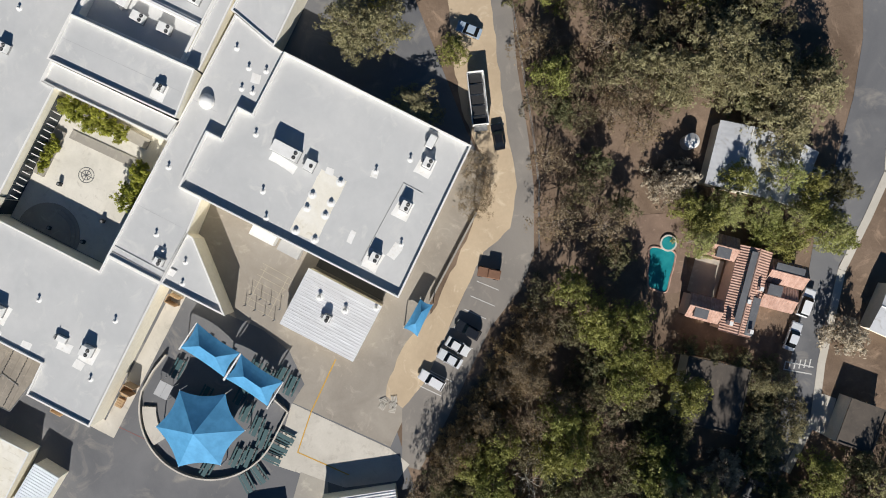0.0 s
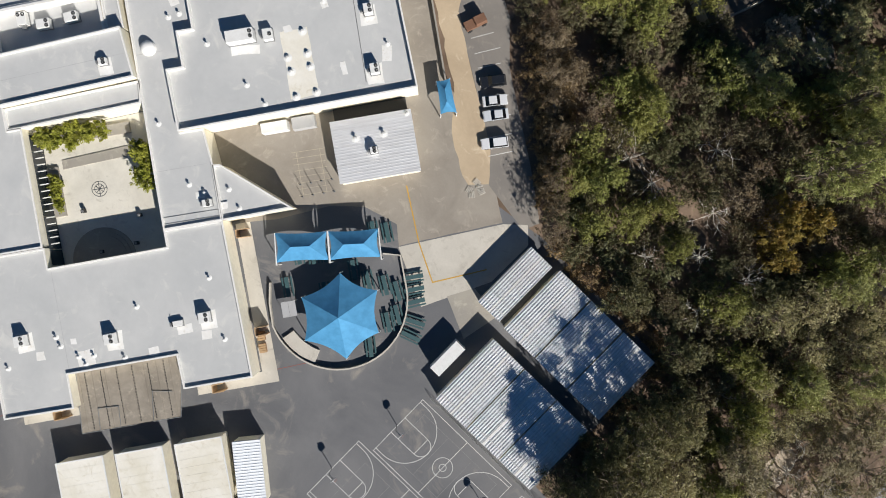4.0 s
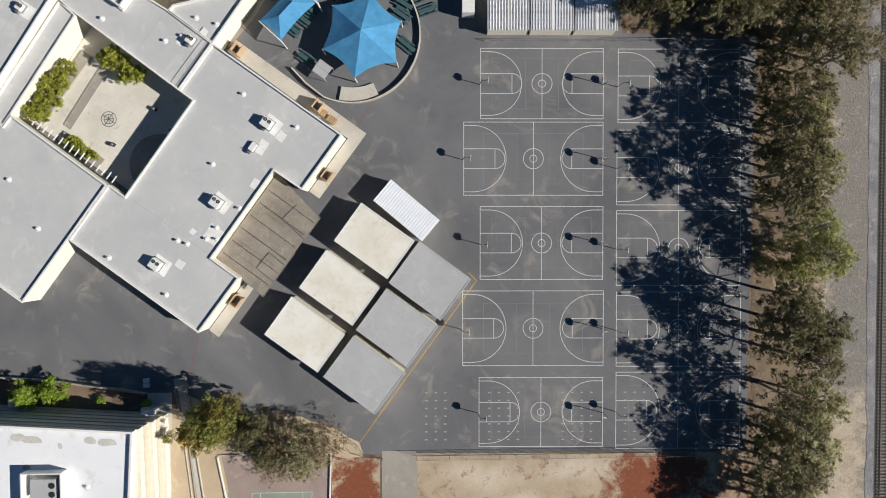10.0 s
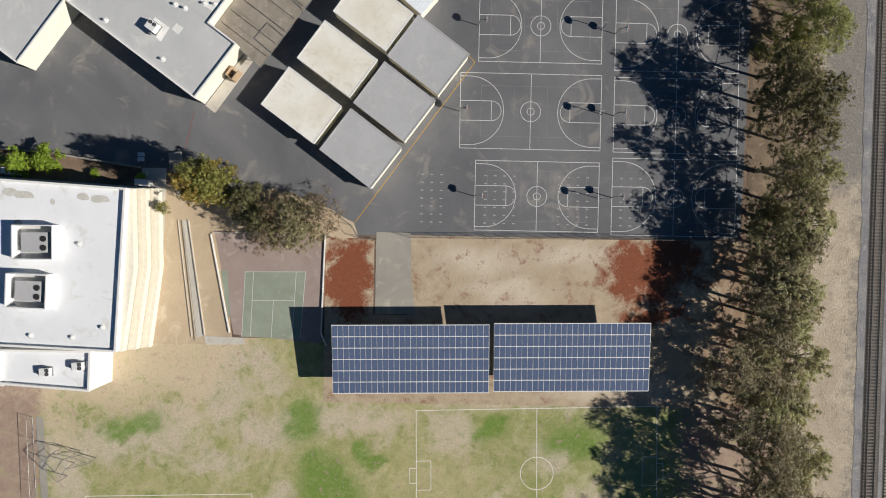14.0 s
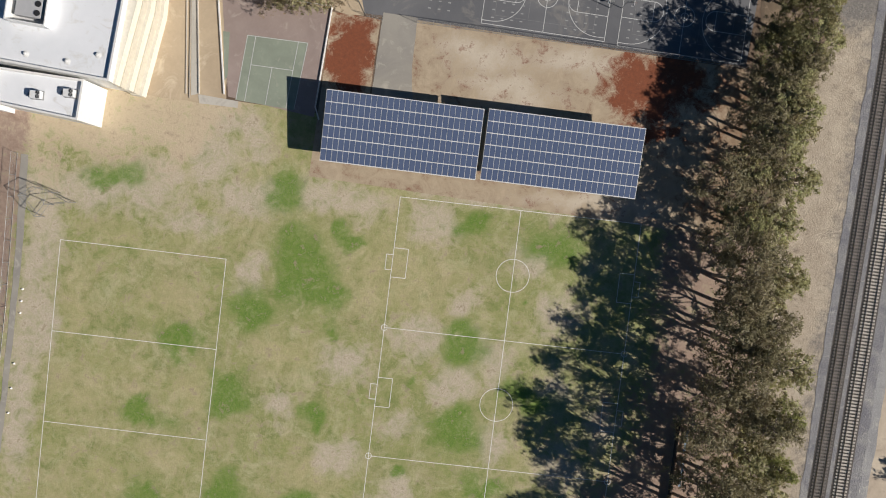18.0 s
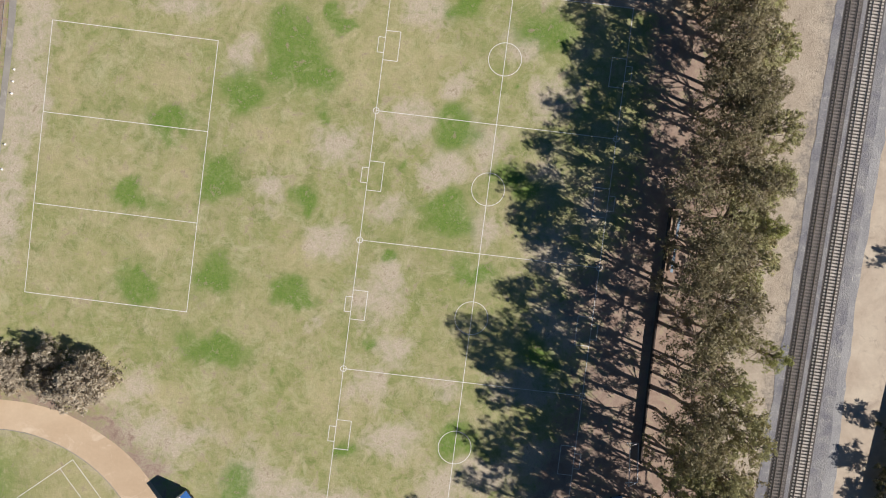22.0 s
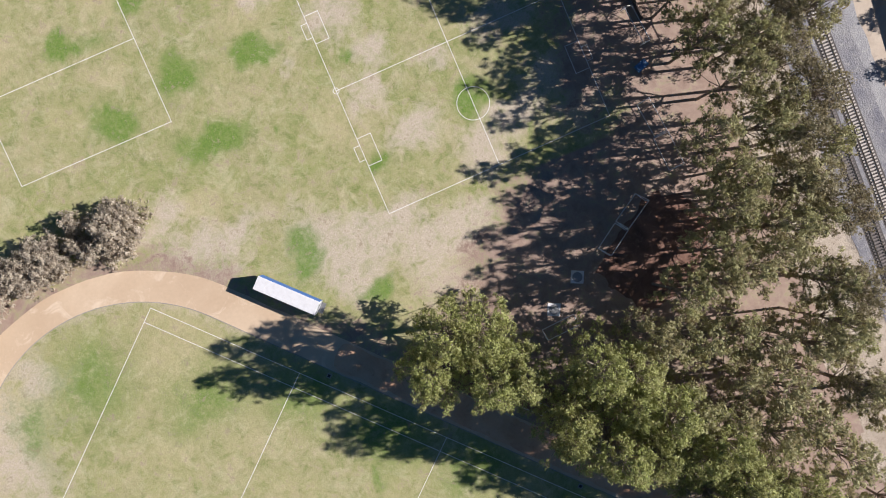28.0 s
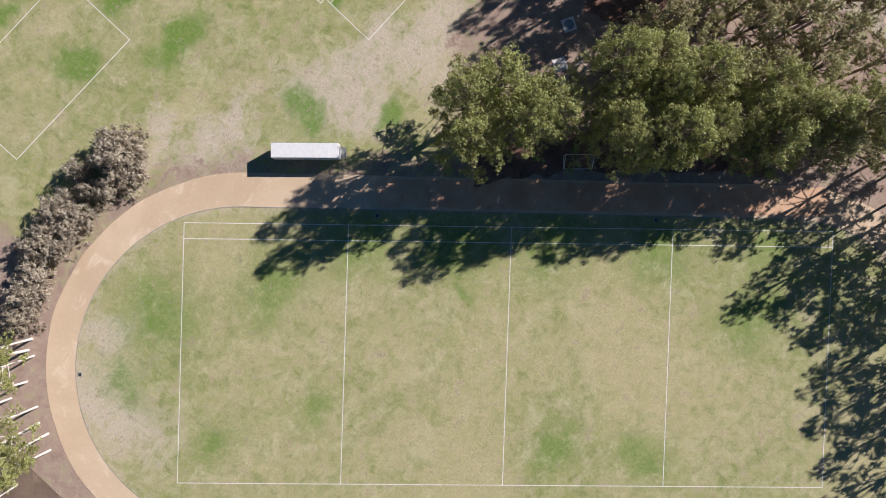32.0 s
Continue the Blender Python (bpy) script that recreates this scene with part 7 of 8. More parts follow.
# ---- courts and walks beside the gymnasium ----
M_CLAY = mottled("faded maroon court", "a8978e", "9b8a82", "b6a89c", 0.15, 2.0, 0.9, 0, 0.15, 0.01, 0.3)
M_TGREEN = mottled("faded green court", "98a08e", "8c9484", "a8a898", 0.2, 2.0, 0.9, 0, 0.15, 0.01, 0.3)
area("court_slab", [(-40.5, -48.5), (-20.0, -49.0), (-20.6, -69.6), (-36.6, -68.2)], 0.028, M_CLAY, "faded maroon playing court slab")
area("court_slab", [(-39.1, -56.6), (-37.9, -56.6), (-37.2, -64.5), (-37.6, -65.5)], 0.034, M_TGREEN, "faded green strip of court beside the wall")
area("court_slab", [(-34.7, -56.6), (-23.5, -56.4), (-24.4, -68.9), (-35.2, -68.6)], 0.034, M_TGREEN, "faded green tennis court")
line_thing("tennis_lines", [[(-35.1, -68.5), (-34.6, -56.7), (-23.6, -56.5), (-24.4, -68.7)], [(-33.5, -68.5), (-33.1, -56.7)], [(-25.9, -68.7), (-25.3, -56.5)], [(-33.3, -61.9), (-25.6, -61.8)], [(-29.4, -61.9), (-29.7, -68.6)]], 0.11, 0.062, M_LINE, "white tennis court lines")


def low_wall(name, pts, w, h, mat, label, cat="wall"):
    t = thing(name, pose(0, 0, 0), label, cat)
    for a, b in zip(pts, pts[1:]):
        a, b = Vector(a), Vector(b)
        d = (b - a).normalized()
        s = Vector((-d.y, d.x)) * w / 2
        bm = bmesh.new()
        add_prism(bm, [tuple(a - s), tuple(b - s), tuple(b + s), tuple(a + s)], 0.0, h)
        part("segment", bm, mat, t)
    return t


low_wall("low_wall", [(-40.9, -50.0), (-37.3, -67.9)], 0.22, 0.3, M_PARAPET, "white low wall beside the court")
low_wall("low_wall", [(-40.7, -49.7), (-30, -49.3), (-20.2, -49.3)], 0.16, 0.3, M_CONC, "pale low wall at the head of the court")
low_wall("low_wall", [(-20.1, -49.5), (-20.6, -67.8), (-19.6, -70)], 0.2, 0.35, M_PARAPET, "white low wall between court and mulch")
low_wall("ramp_wall", [(-46.9, -47.5), (-44.2, -68.8)], 0.14, 0.2, M_CONC, "pale kerb of the gymnasium ramp", "kerb")
low_wall("ramp_wall", [(-46.2, -47.5), (-43.5, -69.5)], 0.1, 0.2, M_CONC2, "grey kerb of the gymnasium ramp", "kerb")
low_wall("ramp_wall", [(-45.0, -47.5), (-41.8, -68.5)], 0.14, 0.3, M_CONC, "pale kerb of the gymnasium ramp", "kerb")
area("ramp_path", [(-46.1, -47.5), (-45.1, -47.5), (-41.9, -68.5), (-43.3, -69)], 0.05, M_CONC, "pale concrete ramp beside the gymnasium")
area("concrete_walk", [(-53.6, -38.1), (-49.1, -38.1), (-49.3, -47.5), (-49.6, -56), (-50.4, -56), (-50.2, -43.5), (-53.6, -41.8)], 0.06, M_CONC, "pale concrete landing behind the gymnasium")
M_STAIN = mottled("roof coating scuffs", "d6d3cb", "c6c2b8", "e6e4de", 0.6, 2.0, 0.8, 0, 0.1, 0.01, 0.5)
for x, y, w in ((-71.4, -43.4, 1.4), (-69.2, -43.8, 1.7), (-59.2, -44.0, 1.1), (-56.4, -44.3, 1.6), (-70.2, -48.6, 0.8), (-64.4, -44.8, 0.5)):
    area("roof_scuff", [(x - w, y - 0.5), (x - 0.3 * w, y - 0.7), (x + w, y - 0.6), (x + 0.7 * w, y + 0.3), (x, y + 0.55), (x - 0.9 * w, y + 0.4)], 8.42, M_STAIN, "grey scuffed spot on the white roof", 0.22, 0.25, 2)


def slatted_ramp():
    """A raised wooden ramp with slats, side rails and a square landing at its head."""
    t = thing("access_ramp", pose(-47.2, -36.2, 0, 0, 0, 9), "raised grey access ramp with slats and landing", "ramp")
    bm = bmesh.new()
    add_box(bm, -1.2, -0.9, 0.72, 1.2, 0.9, 0.82)
    part("landing", bm, M_CONC2, t)
    for k in range(24):
        y = -1.08 - 0.25 * k
        bm = bmesh.new()
        add_box(bm, -0.85, y - 0.1, 0.68 - 0.025 * k, 0.85, y + 0.1, 0.74 - 0.025 * k)
        part("slat", bm, M_TIE, t)
    for x in (-0.95, 0.95):
        bm = bmesh.new()
        add_tube(bm, (x, -0.9, 1.7), (x, -7.0, 1.1), 0.045, 0.045, 6)
        add_tube(bm, (x, -0.9, 1.2), (x, -7.0, 0.6), 0.03, 0.03, 6)
        part("handrail", bm, M_GALV, t)
        for k in range(4):
            y = -0.9 - 2.03 * k
            bm = bmesh.new()
            add_tube(bm, (x, y, 0), (x, y, 1.7 - 0.2 * k), 0.04, 0.04, 6)
            part("post", bm, M_GALV, t)
        bm = bmesh.new()
        add_box(bm, x - 0.05, -7.0, 0.0, x + 0.05, -0.9, 0.12)
        part("side_beam", bm, M_GALV, t)


slatted_ramp()
for y in (-35.75, -36.65):
    t = thing("utility_box", pose(-53.6, y, 0, 0, 0, 2), "small pale utility box on the asphalt", "utility box", "utility boxes")
    bm = bmesh.new()
    add_box(bm, -0.5, -0.33, 0, 0.5, 0.33, 0.5)
    bmesh.ops.bevel(bm, geom=bm.edges[:], offset=0.04, segments=1, affect="EDGES")
    part("body", bm, M_GREYROOF, t)
    bm = bmesh.new()
    add_box(bm, -0.54, -0.37, 0.5, 0.54, 0.37, 0.55)
    part("lid", bm, M_WHITE, t)
area("concrete_walk", [(-42, -68.6), (-34.6, -68.8), (-34.6, -70), (-41.6, -70.2)], 0.05, M_CONC, "pale concrete landing beside the court")
area("garden_bed", [(-110, -33), (-80.4, -35.3), (-70.1, -36.0), (-54, -38.3), (-53.5, -42.8), (-110, -39.6)], 0.04, M_SOIL, "dark planted bed behind the gymnasium", 0.2)
low_wall("garden_wall", [(-100, -33.6), (-80.4, -35.1), (-70.1, -35.8), (-53.7, -38.1)], 0.3, 0.9, M_CONC2, "grey low wall of the planted bed")
area("dry_bed", [(-46, -38.5), (-38, -43.5), (-30, -41), (-19, -45), (-15, -47.5), (-14, -50), (-20, -50), (-41, -49), (-47, -49)], 0.026, M_TAN, "dry bed under the trees", 0.5)


def chain_fence(pts, h, label, every=3.0):
    t = thing("chain_link_fence", pose(0, 0, 0), label, "fence", "fences")
    for a, b in zip(pts, pts[1:]):
        a, b = Vector(a), Vector(b)
        n = max(1, round((b - a).length / every))
        for k in range(n + 1):
            p = a.lerp(b, k / n)
            bm = bmesh.new()
            add_tube(bm, (p.x, p.y, 0), (p.x, p.y, h), 0.04, 0.04, 5)
            part("post", bm, M_GALV, t)
        bm = bmesh.new()
        for z in (0.1, h):
            add_tube(bm, (a.x, a.y, z), (b.x, b.y, z), 0.03, 0.03, 5)
        part("rail", bm, M_GALV, t)
        bm = bmesh.new()
        ln = (b - a).length
        m = int(ln / 0.5)
        for k in range(m):
            p, q = a.lerp(b, k / m), a.lerp(b, min(1, k / m + h / ln))
            add_tube(bm, (p.x, p.y, 0.1), (q.x, q.y, h * min(1, (1 - k / m) * ln / h)), 0.008, 0.008, 3)
            p2 = a.lerp(b, max(0, k / m - h / ln))
            add_tube(bm, (p.x, p.y, 0.1), (p2.x, p2.y, h * min(1, k / m * ln / h) if k else 0.1), 0.008, 0.008, 3)
        tagged(part("wire_mesh", bm, M_GALV, t), kind="stuff")
    return t


chain_fence([(-4.4, -49.9), (56.2, -49.2)], 2.4, "tall grey chain-link fence below the courts")
chain_fence([(-10.6, -50.4), (-13.9, -50.1), (-15.4, -47.8), (-18.6, -45.5), (-28.9, -43.1)], 1.8, "grey chain-link fence beside the gate")
chain_fence([(31.5, 25.8), (42, 25.9), (57.4, 25.6)], 1.8, "chain-link fence behind the courts", 4.0)
chain_fence([(8.0, 25.9), (31.5, 25.8)], 1.2, "low chain-link fence below the classrooms", 4.0)
chain_fence([(-73, -84), (-71.5, -112), (-70.5, -150)], 1.8, "chain-link fence along the field edge", 4.0)
chain_fence([(-84, 89.9), (-67.7, 90.2), (-55.6, 90.4), (-46.6, 90.1), (-35, 88.4)], 1.6, "wire fence along the lane", 4.0)
hw = thing("retaining_wall", SCHOOL, "dark grey retaining wall beside the dirt lot", "wall")
bm = bmesh.new()
add_box(bm, 63.6, 8.0, 0.0, 63.9, 25.6, 1.1)
part("wall_face", bm, M_CONC2, hw)
low_wall("field_wall", [(54.0, -115.5), (54.6, -140), (55.6, -163)], 0.25, 1.1, paint("dark stained boards", "4a3f38", 0.85, 0.3), "dark board wall between field and trees")
low_wall("boundary_wall", [(104.5, -100), (103, -140), (101.7, -158), (100.6, -174), (98.5, -200), (95, -240)], 0.3, 2.4, M_CONC2, "grey block wall beyond the railway")

# backstop, goals and pads on the fields
bs = thing("baseball_backstop", pose(0, 0, 0), "steel mesh baseball backstop at the field corner", "backstop")
BP = [(-70.0, -91.5), (-67.6, -89.6), (-64.3, -90.1), (-61.3, -91.4), (-65.2, -92.4), (-66.6, -94.8), (-70.0, -91.5)]
for i, (a, b) in enumerate(zip(BP, BP[1:])):
    z = 3.0
    bm = bmesh.new()
    add_tube(bm, (*a, z), (*b, z), 0.05, 0.05, 5)
    add_tube(bm, (*a, 1.5), (*b, 1.5), 0.035, 0.035, 5)
    part("bar", bm, M_GALV, bs)
    bm = bmesh.new()
    add_tube(bm, (*a, 0), (*a, z), 0.06, 0.06, 6)
    part("post", bm, M_GALV, bs)
bm = bmesh.new()
for k in range(1, 9):
    s = k / 9
    for (a, b), (c, d) in (((BP[0], BP[1]), (BP[5], BP[4])), ((BP[1], BP[2]), (BP[4], BP[4]))):
        p, q = Vector(a).lerp(Vector(b), s), Vector(c).lerp(Vector(d), s)
        add_tube(bm, (*p, 3.02), (*q, 3.02), 0.012, 0.012, 3)
tagged(part("wire_roof", bm, M_GALV, bs), kind="stuff")
area("field_path", between([(-72.4, -84), (-71.2, -100), (-70.3, -125), (-69.6, -150)], [(-71.0, -84), (-69.9, -100), (-69.2, -125), (-68.8, -150)]), 0.03, M_CONC2, "grey path along the field fence", 0.15)


def goal_frame(a, b, depth, h, label):
    """A light tube goal between a and b, its net bars reaching back by depth."""
    t = thing("soccer_goal", pose(0, 0, 0), label, "goal", "portable goals")
    a, b = Vector(a), Vector(b)
    d = (b - a).normalized()
    s = Vector((-d.y, d.x)) * depth
    for name, p, q in (("post", (*a, 0), (*a, h)), ("post", (*b, 0), (*b, h)), ("crossbar", (*a, h), (*b, h)), ("ground_bar", (*(a + s), 0.05), (*(b + s), 0.05)),
                       ("side_bar", (*a, 0.05), (*(a + s), 0.05)), ("side_bar", (*b, 0.05), (*(b + s), 0.05)), ("stay", (*a, h), (*(a + s), 0.05)), ("stay", (*b, h), (*(b + s), 0.05))):
        bm = bmesh.new()
        add_tube(bm, p, q, 0.07, 0.07, 6)
        part(name, bm, M_WHITE, t)
    return t


goal_frame((51.0, -176.7), (51.9, -183.4), -1.8, 2.0, "white tube soccer goal under the trees")
goal_frame((52.0, -183.7), (52.6, -190.2), -2.2, 2.0, "white tube soccer goal under the trees")
goal_frame((44.2, -194.0), (38.9, -197.4), -2.3, 2.0, "white tube soccer goal under the trees")
goal_frame((38.7, -197.6), (34.1, -200.8), -2.3, 2.0, "white tube soccer goal under the trees")
goal_frame((17.6, -210.9), (24.1, -210.4), 1.8, 2.0, "white tube soccer goal lying in the shade")
goal_frame((9.5, -218.7), (13.2, -222.4), -2.4, 2.0, "grey tube goal beside the track")
goal_frame((52.8, -159.8), (53.7, -167.1), 2.2, 2.0, "white tube soccer goal under the trees")
for x, y in ((27.2, -202.4), (20.9, -206.4)):
    t = thing("throwing_pad", pose(x, y, 0.02, 0, 0, -25), "square white concrete throwing pad with ring", "pad", "throwing pads")
    bm = bmesh.new()
    add_box(bm, -1.2, -1.2, 0, 1.2, 1.2, 0.08)
    part("slab", bm, M_PARAPET, t)
    bm = bmesh.new()
    add_cyl(bm, 0, 0, 0.08, 0.10, 0.95, 0.95, 24)
    part("ring", bm, M_GALV, t)
for x, y in ((-81.4, -184.0), (13.2, -239.2), (-22.5, -202.1)):
    t = thing("drain_box", pose(x, y, 0.01, 0, 0, 44), "small square drain with dark grate", "drain", "drains")
    bm = bmesh.new()
    add_box(bm, -0.45, -0.45, 0, 0.45, 0.45, 0.05)
    part("frame", bm, M_CONC2, t)
    bm = bmesh.new()
    add_box(bm, -0.25, -0.25, 0.05, 0.25, 0.25, 0.07)
    part("grate", bm, M_DARK, t)
M_TARP = paint("blue tarpaulin", "4f7fae", 0.6, 0.4)
t = thing("covered_cart", pose(52.4, -170.6, 0, 0, 0, 20), "low field cart covered with a blue tarpaulin", "cart")
bm = bmesh.new()
add_box(bm, -1.1, -0.7, 0.25, 1.1, 0.7, 0.95)
bmesh.ops.subdivide_edges(bm, edges=bm.edges[:], cuts=3, use_grid_fill=True)
for v in bm.verts:
    v.co.z += 0.14 * noise.noise(v.co * 2.1) + (0.12 if v.co.z > 0.9 and abs(v.co.x) < 0.8 else 0)
part("tarpaulin", bm, M_TARP, t)
for x in (-0.8, 0.8):
    for y in (-0.66, 0.66):
        bm = bmesh.new()
        add_tube(bm, (x, y - 0.06, 0.22), (x, y + 0.06, 0.22), 0.22, 0.22, 12)
        part("wheel", bm, M_DARK, t)
M_BENCH = paint("pale blue bench slats", "8fa8bc", 0.6, 0.3)
for x, y in ((55.9, -118.8), (56.0, -125.0)):
    t = thing("player_bench", pose(x, y, 0, 0, 0, 89), "pale blue players' bench beside the board wall", "bench", "players' benches")
    for k in range(3):
        bm = bmesh.new()
        add_box(bm, -2.2, -0.22 + 0.16 * k, 0.42, 2.2, -0.08 + 0.16 * k, 0.47)
        part("slat", bm, M_BENCH, t)
    for x2 in (-1.8, 0, 1.8):
        bm = bmesh.new()
        add_box(bm, x2 - 0.04, -0.2, 0, x2 + 0.04, 0.22, 0.42)
        part("leg", bm, M_GALV, t)
for k in range(6):
    y = -108.5 - k * (2.2 if k < 3 else 4.6)
    t = thing("field_marker", pose(-68.9 + 0.08 * k, y, 0.01), "small pale marker beside the field", "marker", "field markers")
    bm = bmesh.new()
    add_cyl(bm, 0, 0, 0, 0.3, 0.22, 0.06, 8)
    part("cone", bm, M_PARAPET, t)

# ---- houses beyond the wood ----
M_TILE = Mat("terracotta roof tiles", 0.85, 0, True)
M_TILE = M_TILE.done(M_TILE.mix(M_TILE.noise(1.2, 5, 0.7), srgb("c6a494"), srgb("a58272")))
M_PANELGREY = mottled("grey roof panels", "6f7174", "64666a", "808080", 0.5, 2.0, 0.5)
M_PINK = paint("pale terracotta stucco", "dabfae", 0.85, 0.3)


def tiled_wing(owner, x0, y0, x1, y1, h, rise, along):
    """A gabled wing with rows of barrel tiles on both slopes."""
    bm = bmesh.new()
    add_box(bm, x0 + 0.3, y0 + 0.3, 0, x1 - 0.3, y1 - 0.3, h)
    part("wall", bm, M_PINK, owner)
    for side in (0, 1):
        bm = bmesh.new()
        span = (y1 - y0) if along == "y" else (x1 - x0)
        half = ((x1 - x0) if along == "y" else (y1 - y0)) / 2
        n = int(span / 0.45)
        rowsv = []
        for i in range(n * 2 + 1):
            s = i / (n * 2) * span
            dz = 0.0 if i % 2 else 0.11
            if along == "y":
                e = (x0 if side == 0 else x1)
                rowsv.append([bm.verts.new((e + (1 if side == 0 else -1) * half * k, y0 + s, h + rise * k + dz)) for k in (0, 0.5, 1.0)])
            else:
                e = (y0 if side == 0 else y1)
                rowsv.append([bm.verts.new((x0 + s, e + (1 if side == 0 else -1) * half * k, h + rise * k + dz)) for k in (0, 0.5, 1.0)])
        for p, q in zip(rowsv, rowsv[1:]):
            for k in (0, 1):
                bm.faces.new((p[k], q[k], q[k + 1], p[k + 1]))
        part("roof", bm, M_TILE, owner, "terracotta tile roof slope")
    bm = bmesh.new()
    if along == "y":
        add_tube(bm, ((x0 + x1) / 2, y0, h + rise + 0.06), ((x0 + x1) / 2, y1, h + rise + 0.06), 0.14, 0.14, 6)
    else:
        add_tube(bm, (x0, (y0 + y1) / 2, h + rise + 0.06), (x1, (y0 + y1) / 2, h + rise + 0.06), 0.14, 0.14, 6)
    part("ridge", bm, M_TILE, owner)


HOUSE = pose(-30.9, 122.1, 0, 0, 0, -22.8)
villa = thing("tiled_house", HOUSE, "house with terracotta tile roofs and grey roof panels", "house")
tiled_wing(villa, -0.5, -0.2, 14.6, 5.6, 4.0, 1.5, "x")
tiled_wing(villa, -1.5, -5.4, 2.6, -0.3, 3.6, 1.2, "y")
tiled_wing(villa, 9.4, -6.2, 13.7, -0.3, 3.6, 1.2, "y")
tiled_wing(villa, 0.3, 5.7, 4.4, 12.4, 3.6, 1.2, "y")
tiled_wing(villa, 4.5, 5.7, 8.8, 11.8, 3.4, 0.9, "y")
for x0, y0, x1, y1, z in ((0.2, 1.4, 12.5, 2.5, 5.45), (7.6, 3.9, 14.2, 5.2, 4.95), (0.9, 6.4, 2.2, 11.4, 4.75)):
    bm = bmesh.new()
    add_box(bm, x0, y0, z, x1, y1, z + 0.08)
    part("roof_panel", bm, M_PANELGREY, villa, "flat grey roof panels")
for x, y in ((1.6, -2.9), (12.4, -4.0), (5.6, 7.2)):
    bm = bmesh.new()
    add_box(bm, x - 0.9, y - 1.2, 4.45, x + 0.9, y + 1.2, 4.9)
    part("skylight", bm, M_PANELGREY, villa)
bm = bmesh.new()
add_box(bm, 2.7, -5.4, 0.05, 9.3, -0.3, 0.12)
part("patio", bm, M_CONC2, villa)
for x, y in ((8.6, 2.9), (13.4, 4.6), (6.0, 4.4), (12.9, 0.9)):
    bm = bmesh.new()
    add_box(bm, x - 0.35, y - 0.3, 4.4, x + 0.35, y + 0.3, 5.9)
    part("chimney", bm, M_WHITE, villa)

M_SHEET = mottled("weathered white sheet roof", "c6c8cb", "b3b5b8", "9a968f", 0.2, 1.5, 0.7, 0, 0.1, 0.01, 0.3)


def shed_house(m, lx, ly, h, rise, label):
    t = thing("white_roof_house", m, label, "house", "houses")
    bm = bmesh.new()
    add_box(bm, 0.3, 0.3, 0, lx - 0.3, ly - 0.3, h)
    part("wall", bm, M_CREAM, t)
    for s in (0, 1):
        bm = bmesh.new()
        n = int(lx / 0.5)
        rowsv = [[bm.verts.new((i / n * lx, (0 if s == 0 else ly) + (1 if s == 0 else -1) * k * ly / 2, h + rise * k + (0.01 if i % 2 else 0))) for k in (0, 1)] for i in range(n + 1)]
        for p, q in zip(rowsv, rowsv[1:]):
            bm.faces.new((p[0], q[0], q[1], p[1]))
        part("roof", bm, M_SHEET, t, "pale sheet roof slope")
    bm = bmesh.new()
    add_tube(bm, (0, ly / 2, h + rise + 0.03), (lx, ly / 2, h + rise + 0.03), 0.12, 0.12, 6)
    part("ridge", bm, M_PARAPET, t)


shed_house(pose(-53.0, 121.9, 0, 0, 0, -22), 11.2, 11.0, 3.6, 0.8, "house with weathered white sheet roof among trees")
shed_house(pose(-48.3, 132.2, 0, 0, 0, -29), 10.6, 6.6, 3.4, 1.0, "house with pale sheet roof and shadows of trees")
shed_house(pose(-13.6, 142.6, 0, 0, 0, 58), 8.0, 9.0, 3.2, 0.4, "house with flat grey roof beyond the street")
tank = thing("water_tank", pose(-50.3, 117.2, 0), "round pale water tank beside the house", "tank")
bm = bmesh.new()
add_cyl(bm, 0, 0, 0, 2.2, 1.3, 1.3, 20)
part("shell", bm, M_GREYROOF, tank)
bm = bmesh.new()
add_cyl(bm, 0, 0, 2.2, 2.7, 1.35, 0.25, 20)
part("lid", bm, M_WHITE, tank)
pool = thing("swimming_pool", pose(-28.9, 109.4, 0, 0, 0, -14), "turquoise swimming pool with brick rim", "pool")
bm = bmesh.new()
rim = wobble([(-3.9, -2.4), (3.6, -2.0), (4.2, 1.6), (-3.4, 2.6)], 0.6, 0.2, 4.0, 2)
lo = [bm.verts.new((*p, 0.09)) for p in rim]
f = bm.faces.new(lo)
f.normal_update()
bmesh.ops.triangulate(bm, faces=[f])
M_WATER = Mat("pool water", 0.06, 0, True)
M_WATER = M_WATER.done(M_WATER.mix(M_WATER.noise(0.5, 3, 0.5), srgb("1c7c83"), srgb("2b8f93")))
part("water", bm, M_WATER, pool)
bm = bmesh.new()
for a, b in zip(rim, rim[1:] + rim[:1]):
    add_tube(bm, (*a, 0.08), (*b, 0.08), 0.18, 0.18, 5)
part("rim", bm, M_TILE, pool)
bm = bmesh.new()
add_cyl(bm, -4.7, 0.9, 0, 0.35, 1.5, 1.5, 20)
part("spa_rim", bm, M_CONC, pool)
bm = bmesh.new()
add_cyl(bm, -4.7, 0.9, 0.35, 0.37, 1.2, 1.2, 20)
part("spa_water", bm, M_WATER, pool)
area("pool_patio", [(-39, 106.5), (-38.4, 113), (-33, 114.6), (-24.5, 113.6), (-24, 108.5), (-30, 105.6)], 0.022, mottled("brown paving", "8c7666", "7a6658", "a08a78", 0.3, 3.0, 0.9), "brown paved patio round the pool")
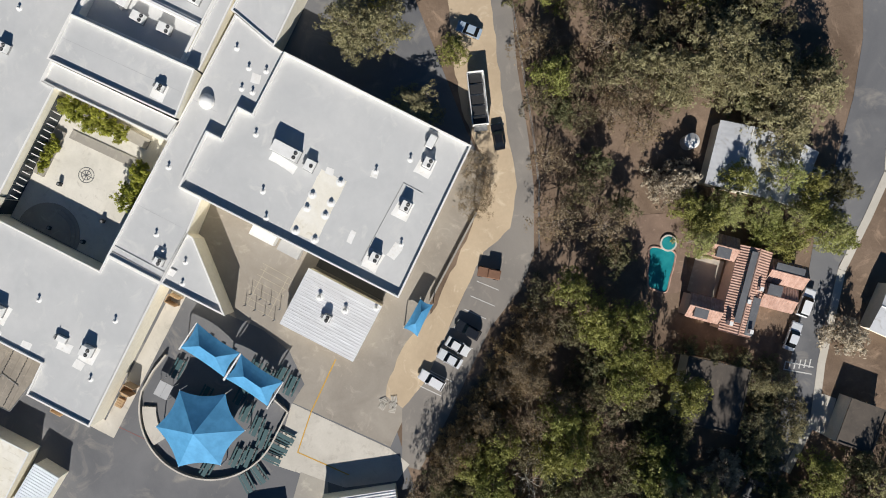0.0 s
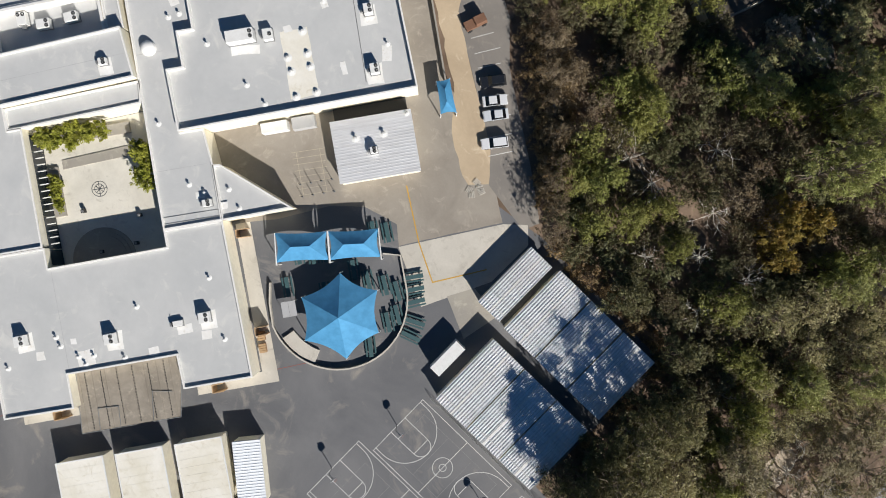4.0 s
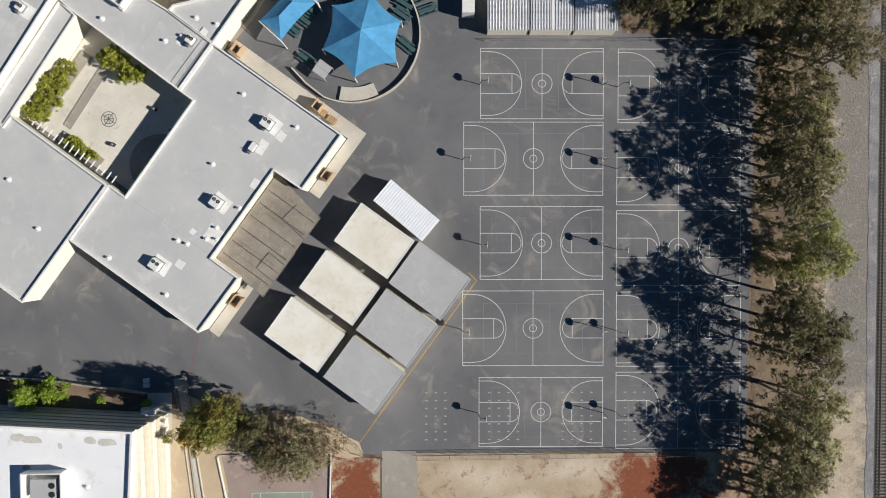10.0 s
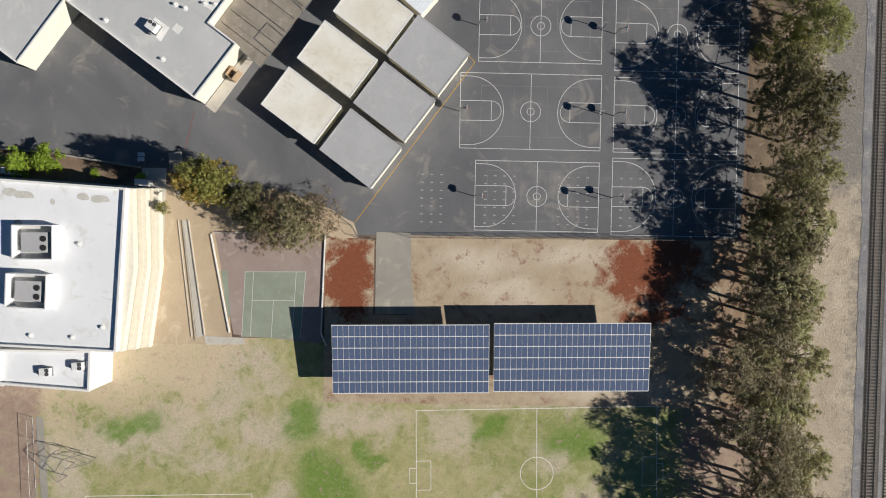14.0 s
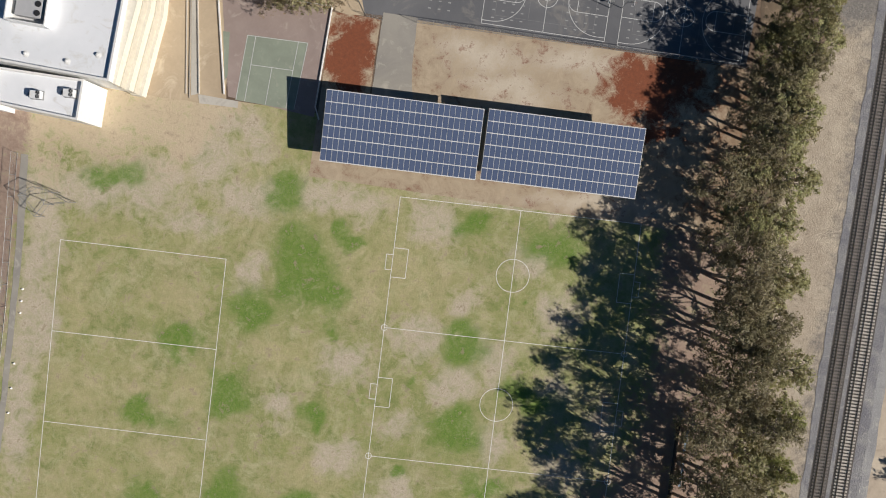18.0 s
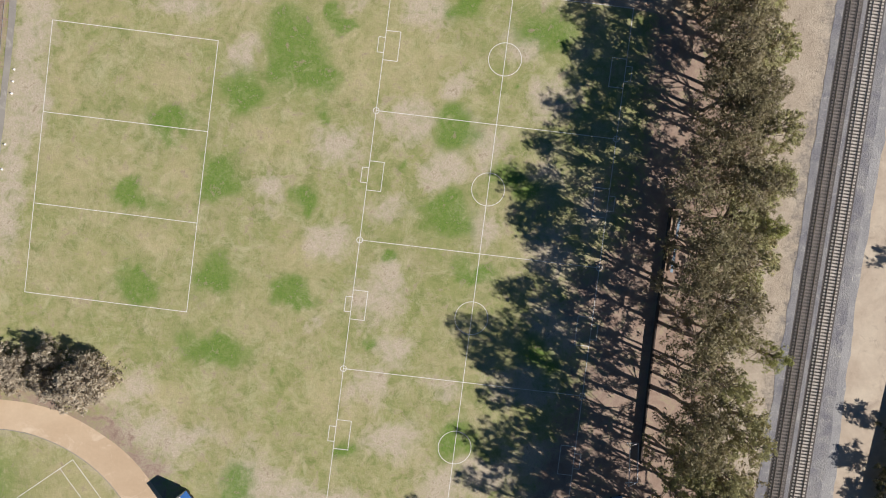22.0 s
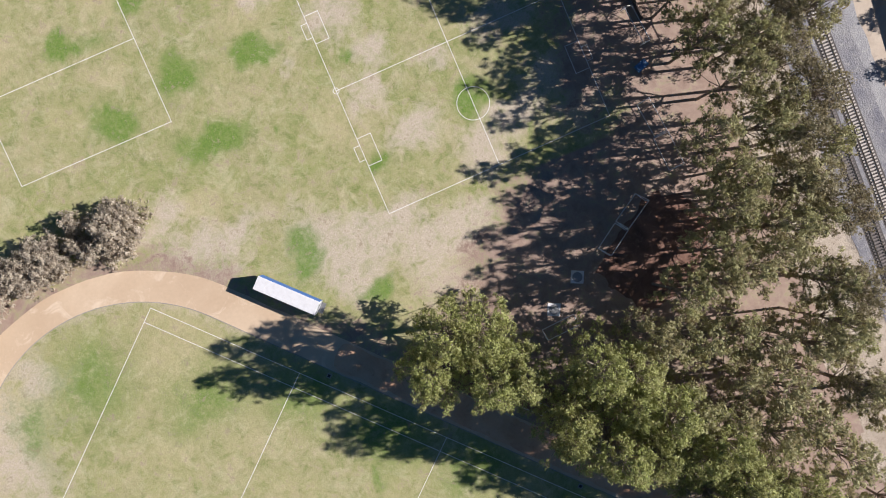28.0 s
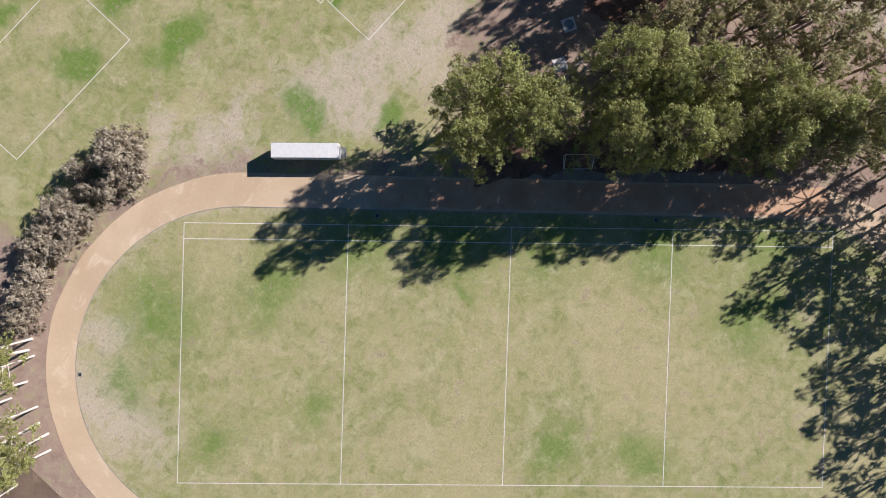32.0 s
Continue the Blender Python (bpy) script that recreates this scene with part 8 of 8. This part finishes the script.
area("street_road", [(-75, 152), (-64.1, 150.5), (-53.9, 147.4), (-41.6, 142.2), (-39.0, 140.0), (-24.5, 135.4), (-9.1, 130.0), (-1.2, 127.6), (8.2, 121.7), (16, 116), (19, 119), (10.2, 126), (1, 132.6), (-8.2, 135.0), (-24.9, 140.9), (-33, 147), (-40, 151.4), (-52, 154), (-64, 158), (-80, 160)],
     0.045, M_ASPHALT, "dark asphalt street between houses")
low_wall("street_kerb", [(-70.3, 157.8), (-40, 151.8), (-33, 147.4), (-24.0, 141.3), (-8.2, 135.5), (1.2, 133.0), (10.4, 126.6)], 1.4, 0.14, M_CONC, "pale concrete kerb and pavement of the street", "kerb")
area("driveway", [(-1.4, 137.3), (-3.3, 133.6), (2.8, 131.2), (5, 134.6)], 0.03, M_CONC, "pale concrete driveway")
area("driveway", [(-43, 138.5), (-37, 136), (-36, 141), (-41, 143)], 0.03, M_CONC, "pale concrete driveway")
# shade over the flat house roofs, put into their base colour
M_SHADEROOF = mottled("flat roof with painted shade", "5e564e", "4e4842", "6e655a", 0.3, 2.0, 0.9, 0, 0.2, 0.01, 0.4)
flat = thing("flat_roof_house", pose(-13.6, 111.0, 0, 0, 0, -21), "flat-roofed house, its roof coloured dark for shade", "house")
roofed_block(flat, [(0, 0), (11.4, 0), (11.4, 11.0), (0, 11.0)], 3.6, 0.15, 0.2, M_SHADEROOF, M_CREAM)

flat = thing("flat_roof_house", pose(-2.2, 138.0, 0, 0, 0, -28), "flat-roofed house beyond the street, its roof coloured dark for deep shade", "house")
roofed_block(flat, [(0, 0), (8.0, 0), (8.0, 6.5), (0, 6.5)], 3.4, 0.15, 0.2, M_SHADEROOF, M_CREAM)
# machines in the sunken roof well
for u, v, r in ((-2.2, 28.0, 0), (2.6, 28.4, 4), (-5.6, 29.4, 90)):
    roof_unit(on_school(u, v, 3.3) @ pose(0, 0, 0, 0, 0, r), 2.2, 1.6, 1.2)

# brighter sealant and thin seams on the school roofs
for u, v, sx, sy, z in ((22.5, -7.5, 1.6, 1.2, ROOF_C), (19.0, -5.0, 1.4, 1.1, ROOF_C), (12.5, -27.2, 2.6, 1.6, ROOF_S), (-12.5, -27.5, 1.4, 1.4, ROOF_S), (-6.6, -26.0, 1.0, 1.0, ROOF_S), (16.0, -28.8, 1.8, 1.4, ROOF_S),
                       (20.4, 28.0, 1.6, 1.6, ROOF_C), (45.4, 23.0, 1.2, 1.2, ROOF_N), (31.0, 17.6, 5.0, 1.4, ROOF_N), (54.4, 13.2, 1.6, 2.6, ROOF_N), (47.0, 12.0, 1.0, 2.2, ROOF_N), (38.6, 20.0, 1.4, 1.2, ROOF_N)):
    roof_patch(on_school(u, v, z + 0.01, 10 * math.sin(u)), sx, sy)
for a, b, z in (((12.4, 0), (21, 0), ROOF_C), ((12.6, 20), (17, 20), ROOF_C), ((-8.2, -13.6), (-8.2, -31), ROOF_S), ((-10.4, 19), (11.2, 20.2), 6.0)):
    bm = bmesh.new()
    add_strip(bm, [a, b], 0.07, z + 0.004)
    part("seam", bm, M_GREYROOF, school)

# dark glazing behind the courtyard pergola
M_GLASS = Mat("dark window glass", 0.08, 0.0, True)
M_GLASS = M_GLASS.done(M_GLASS.mix(M_GLASS.noise(0.4, 3, 0.5), srgb("2c3236"), srgb("3c4246")))
glazing = thing("window_band", SCHOOL, "dark window band behind the courtyard pergola", "window", "", "structure")
for i in range(8):
    bm = bmesh.new()
    add_box(bm, -8.42, -12.6 + i * 2.85, 0.25, -8.34, -9.9 + i * 2.85, 3.6)
    part("pane", bm, M_GLASS, glazing)

# scrap left at the end of the dirt lot
for k in range(5):
    scrap = thing("pallet", pose(-12.92 + 0.9 * (k % 3), 59.33 - 1.0 * (k // 3) - 0.3 * k, 0.06, 0, 0, 35 * k), "weathered pale wooden pallet lying on dirt", "pallet", "pallets")
    for i in range(4):
        bm = bmesh.new()
        add_box(bm, -0.6, -0.5 + i * 0.28, 0.08, 0.6, -0.32 + i * 0.28, 0.12)
        part("board", bm, M_CONC, scrap)
    for y in (-0.45, 0.0, 0.42):
        bm = bmesh.new()
        add_box(bm, -0.55, y - 0.05, 0.0, -0.45, y + 0.05, 0.08)
        add_box(bm, 0.45, y - 0.05, 0.0, 0.55, y + 0.05, 0.08)
        part("block", bm, bpy.data.materials["pale boards"], scrap)

# the edges of these roofs take the same painted shade
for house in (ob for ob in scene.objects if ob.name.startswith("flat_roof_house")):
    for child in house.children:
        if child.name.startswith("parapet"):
            child.data.materials[0] = M_SHADEROOF
            child["label"] = "low roof edge coloured dark for shade"
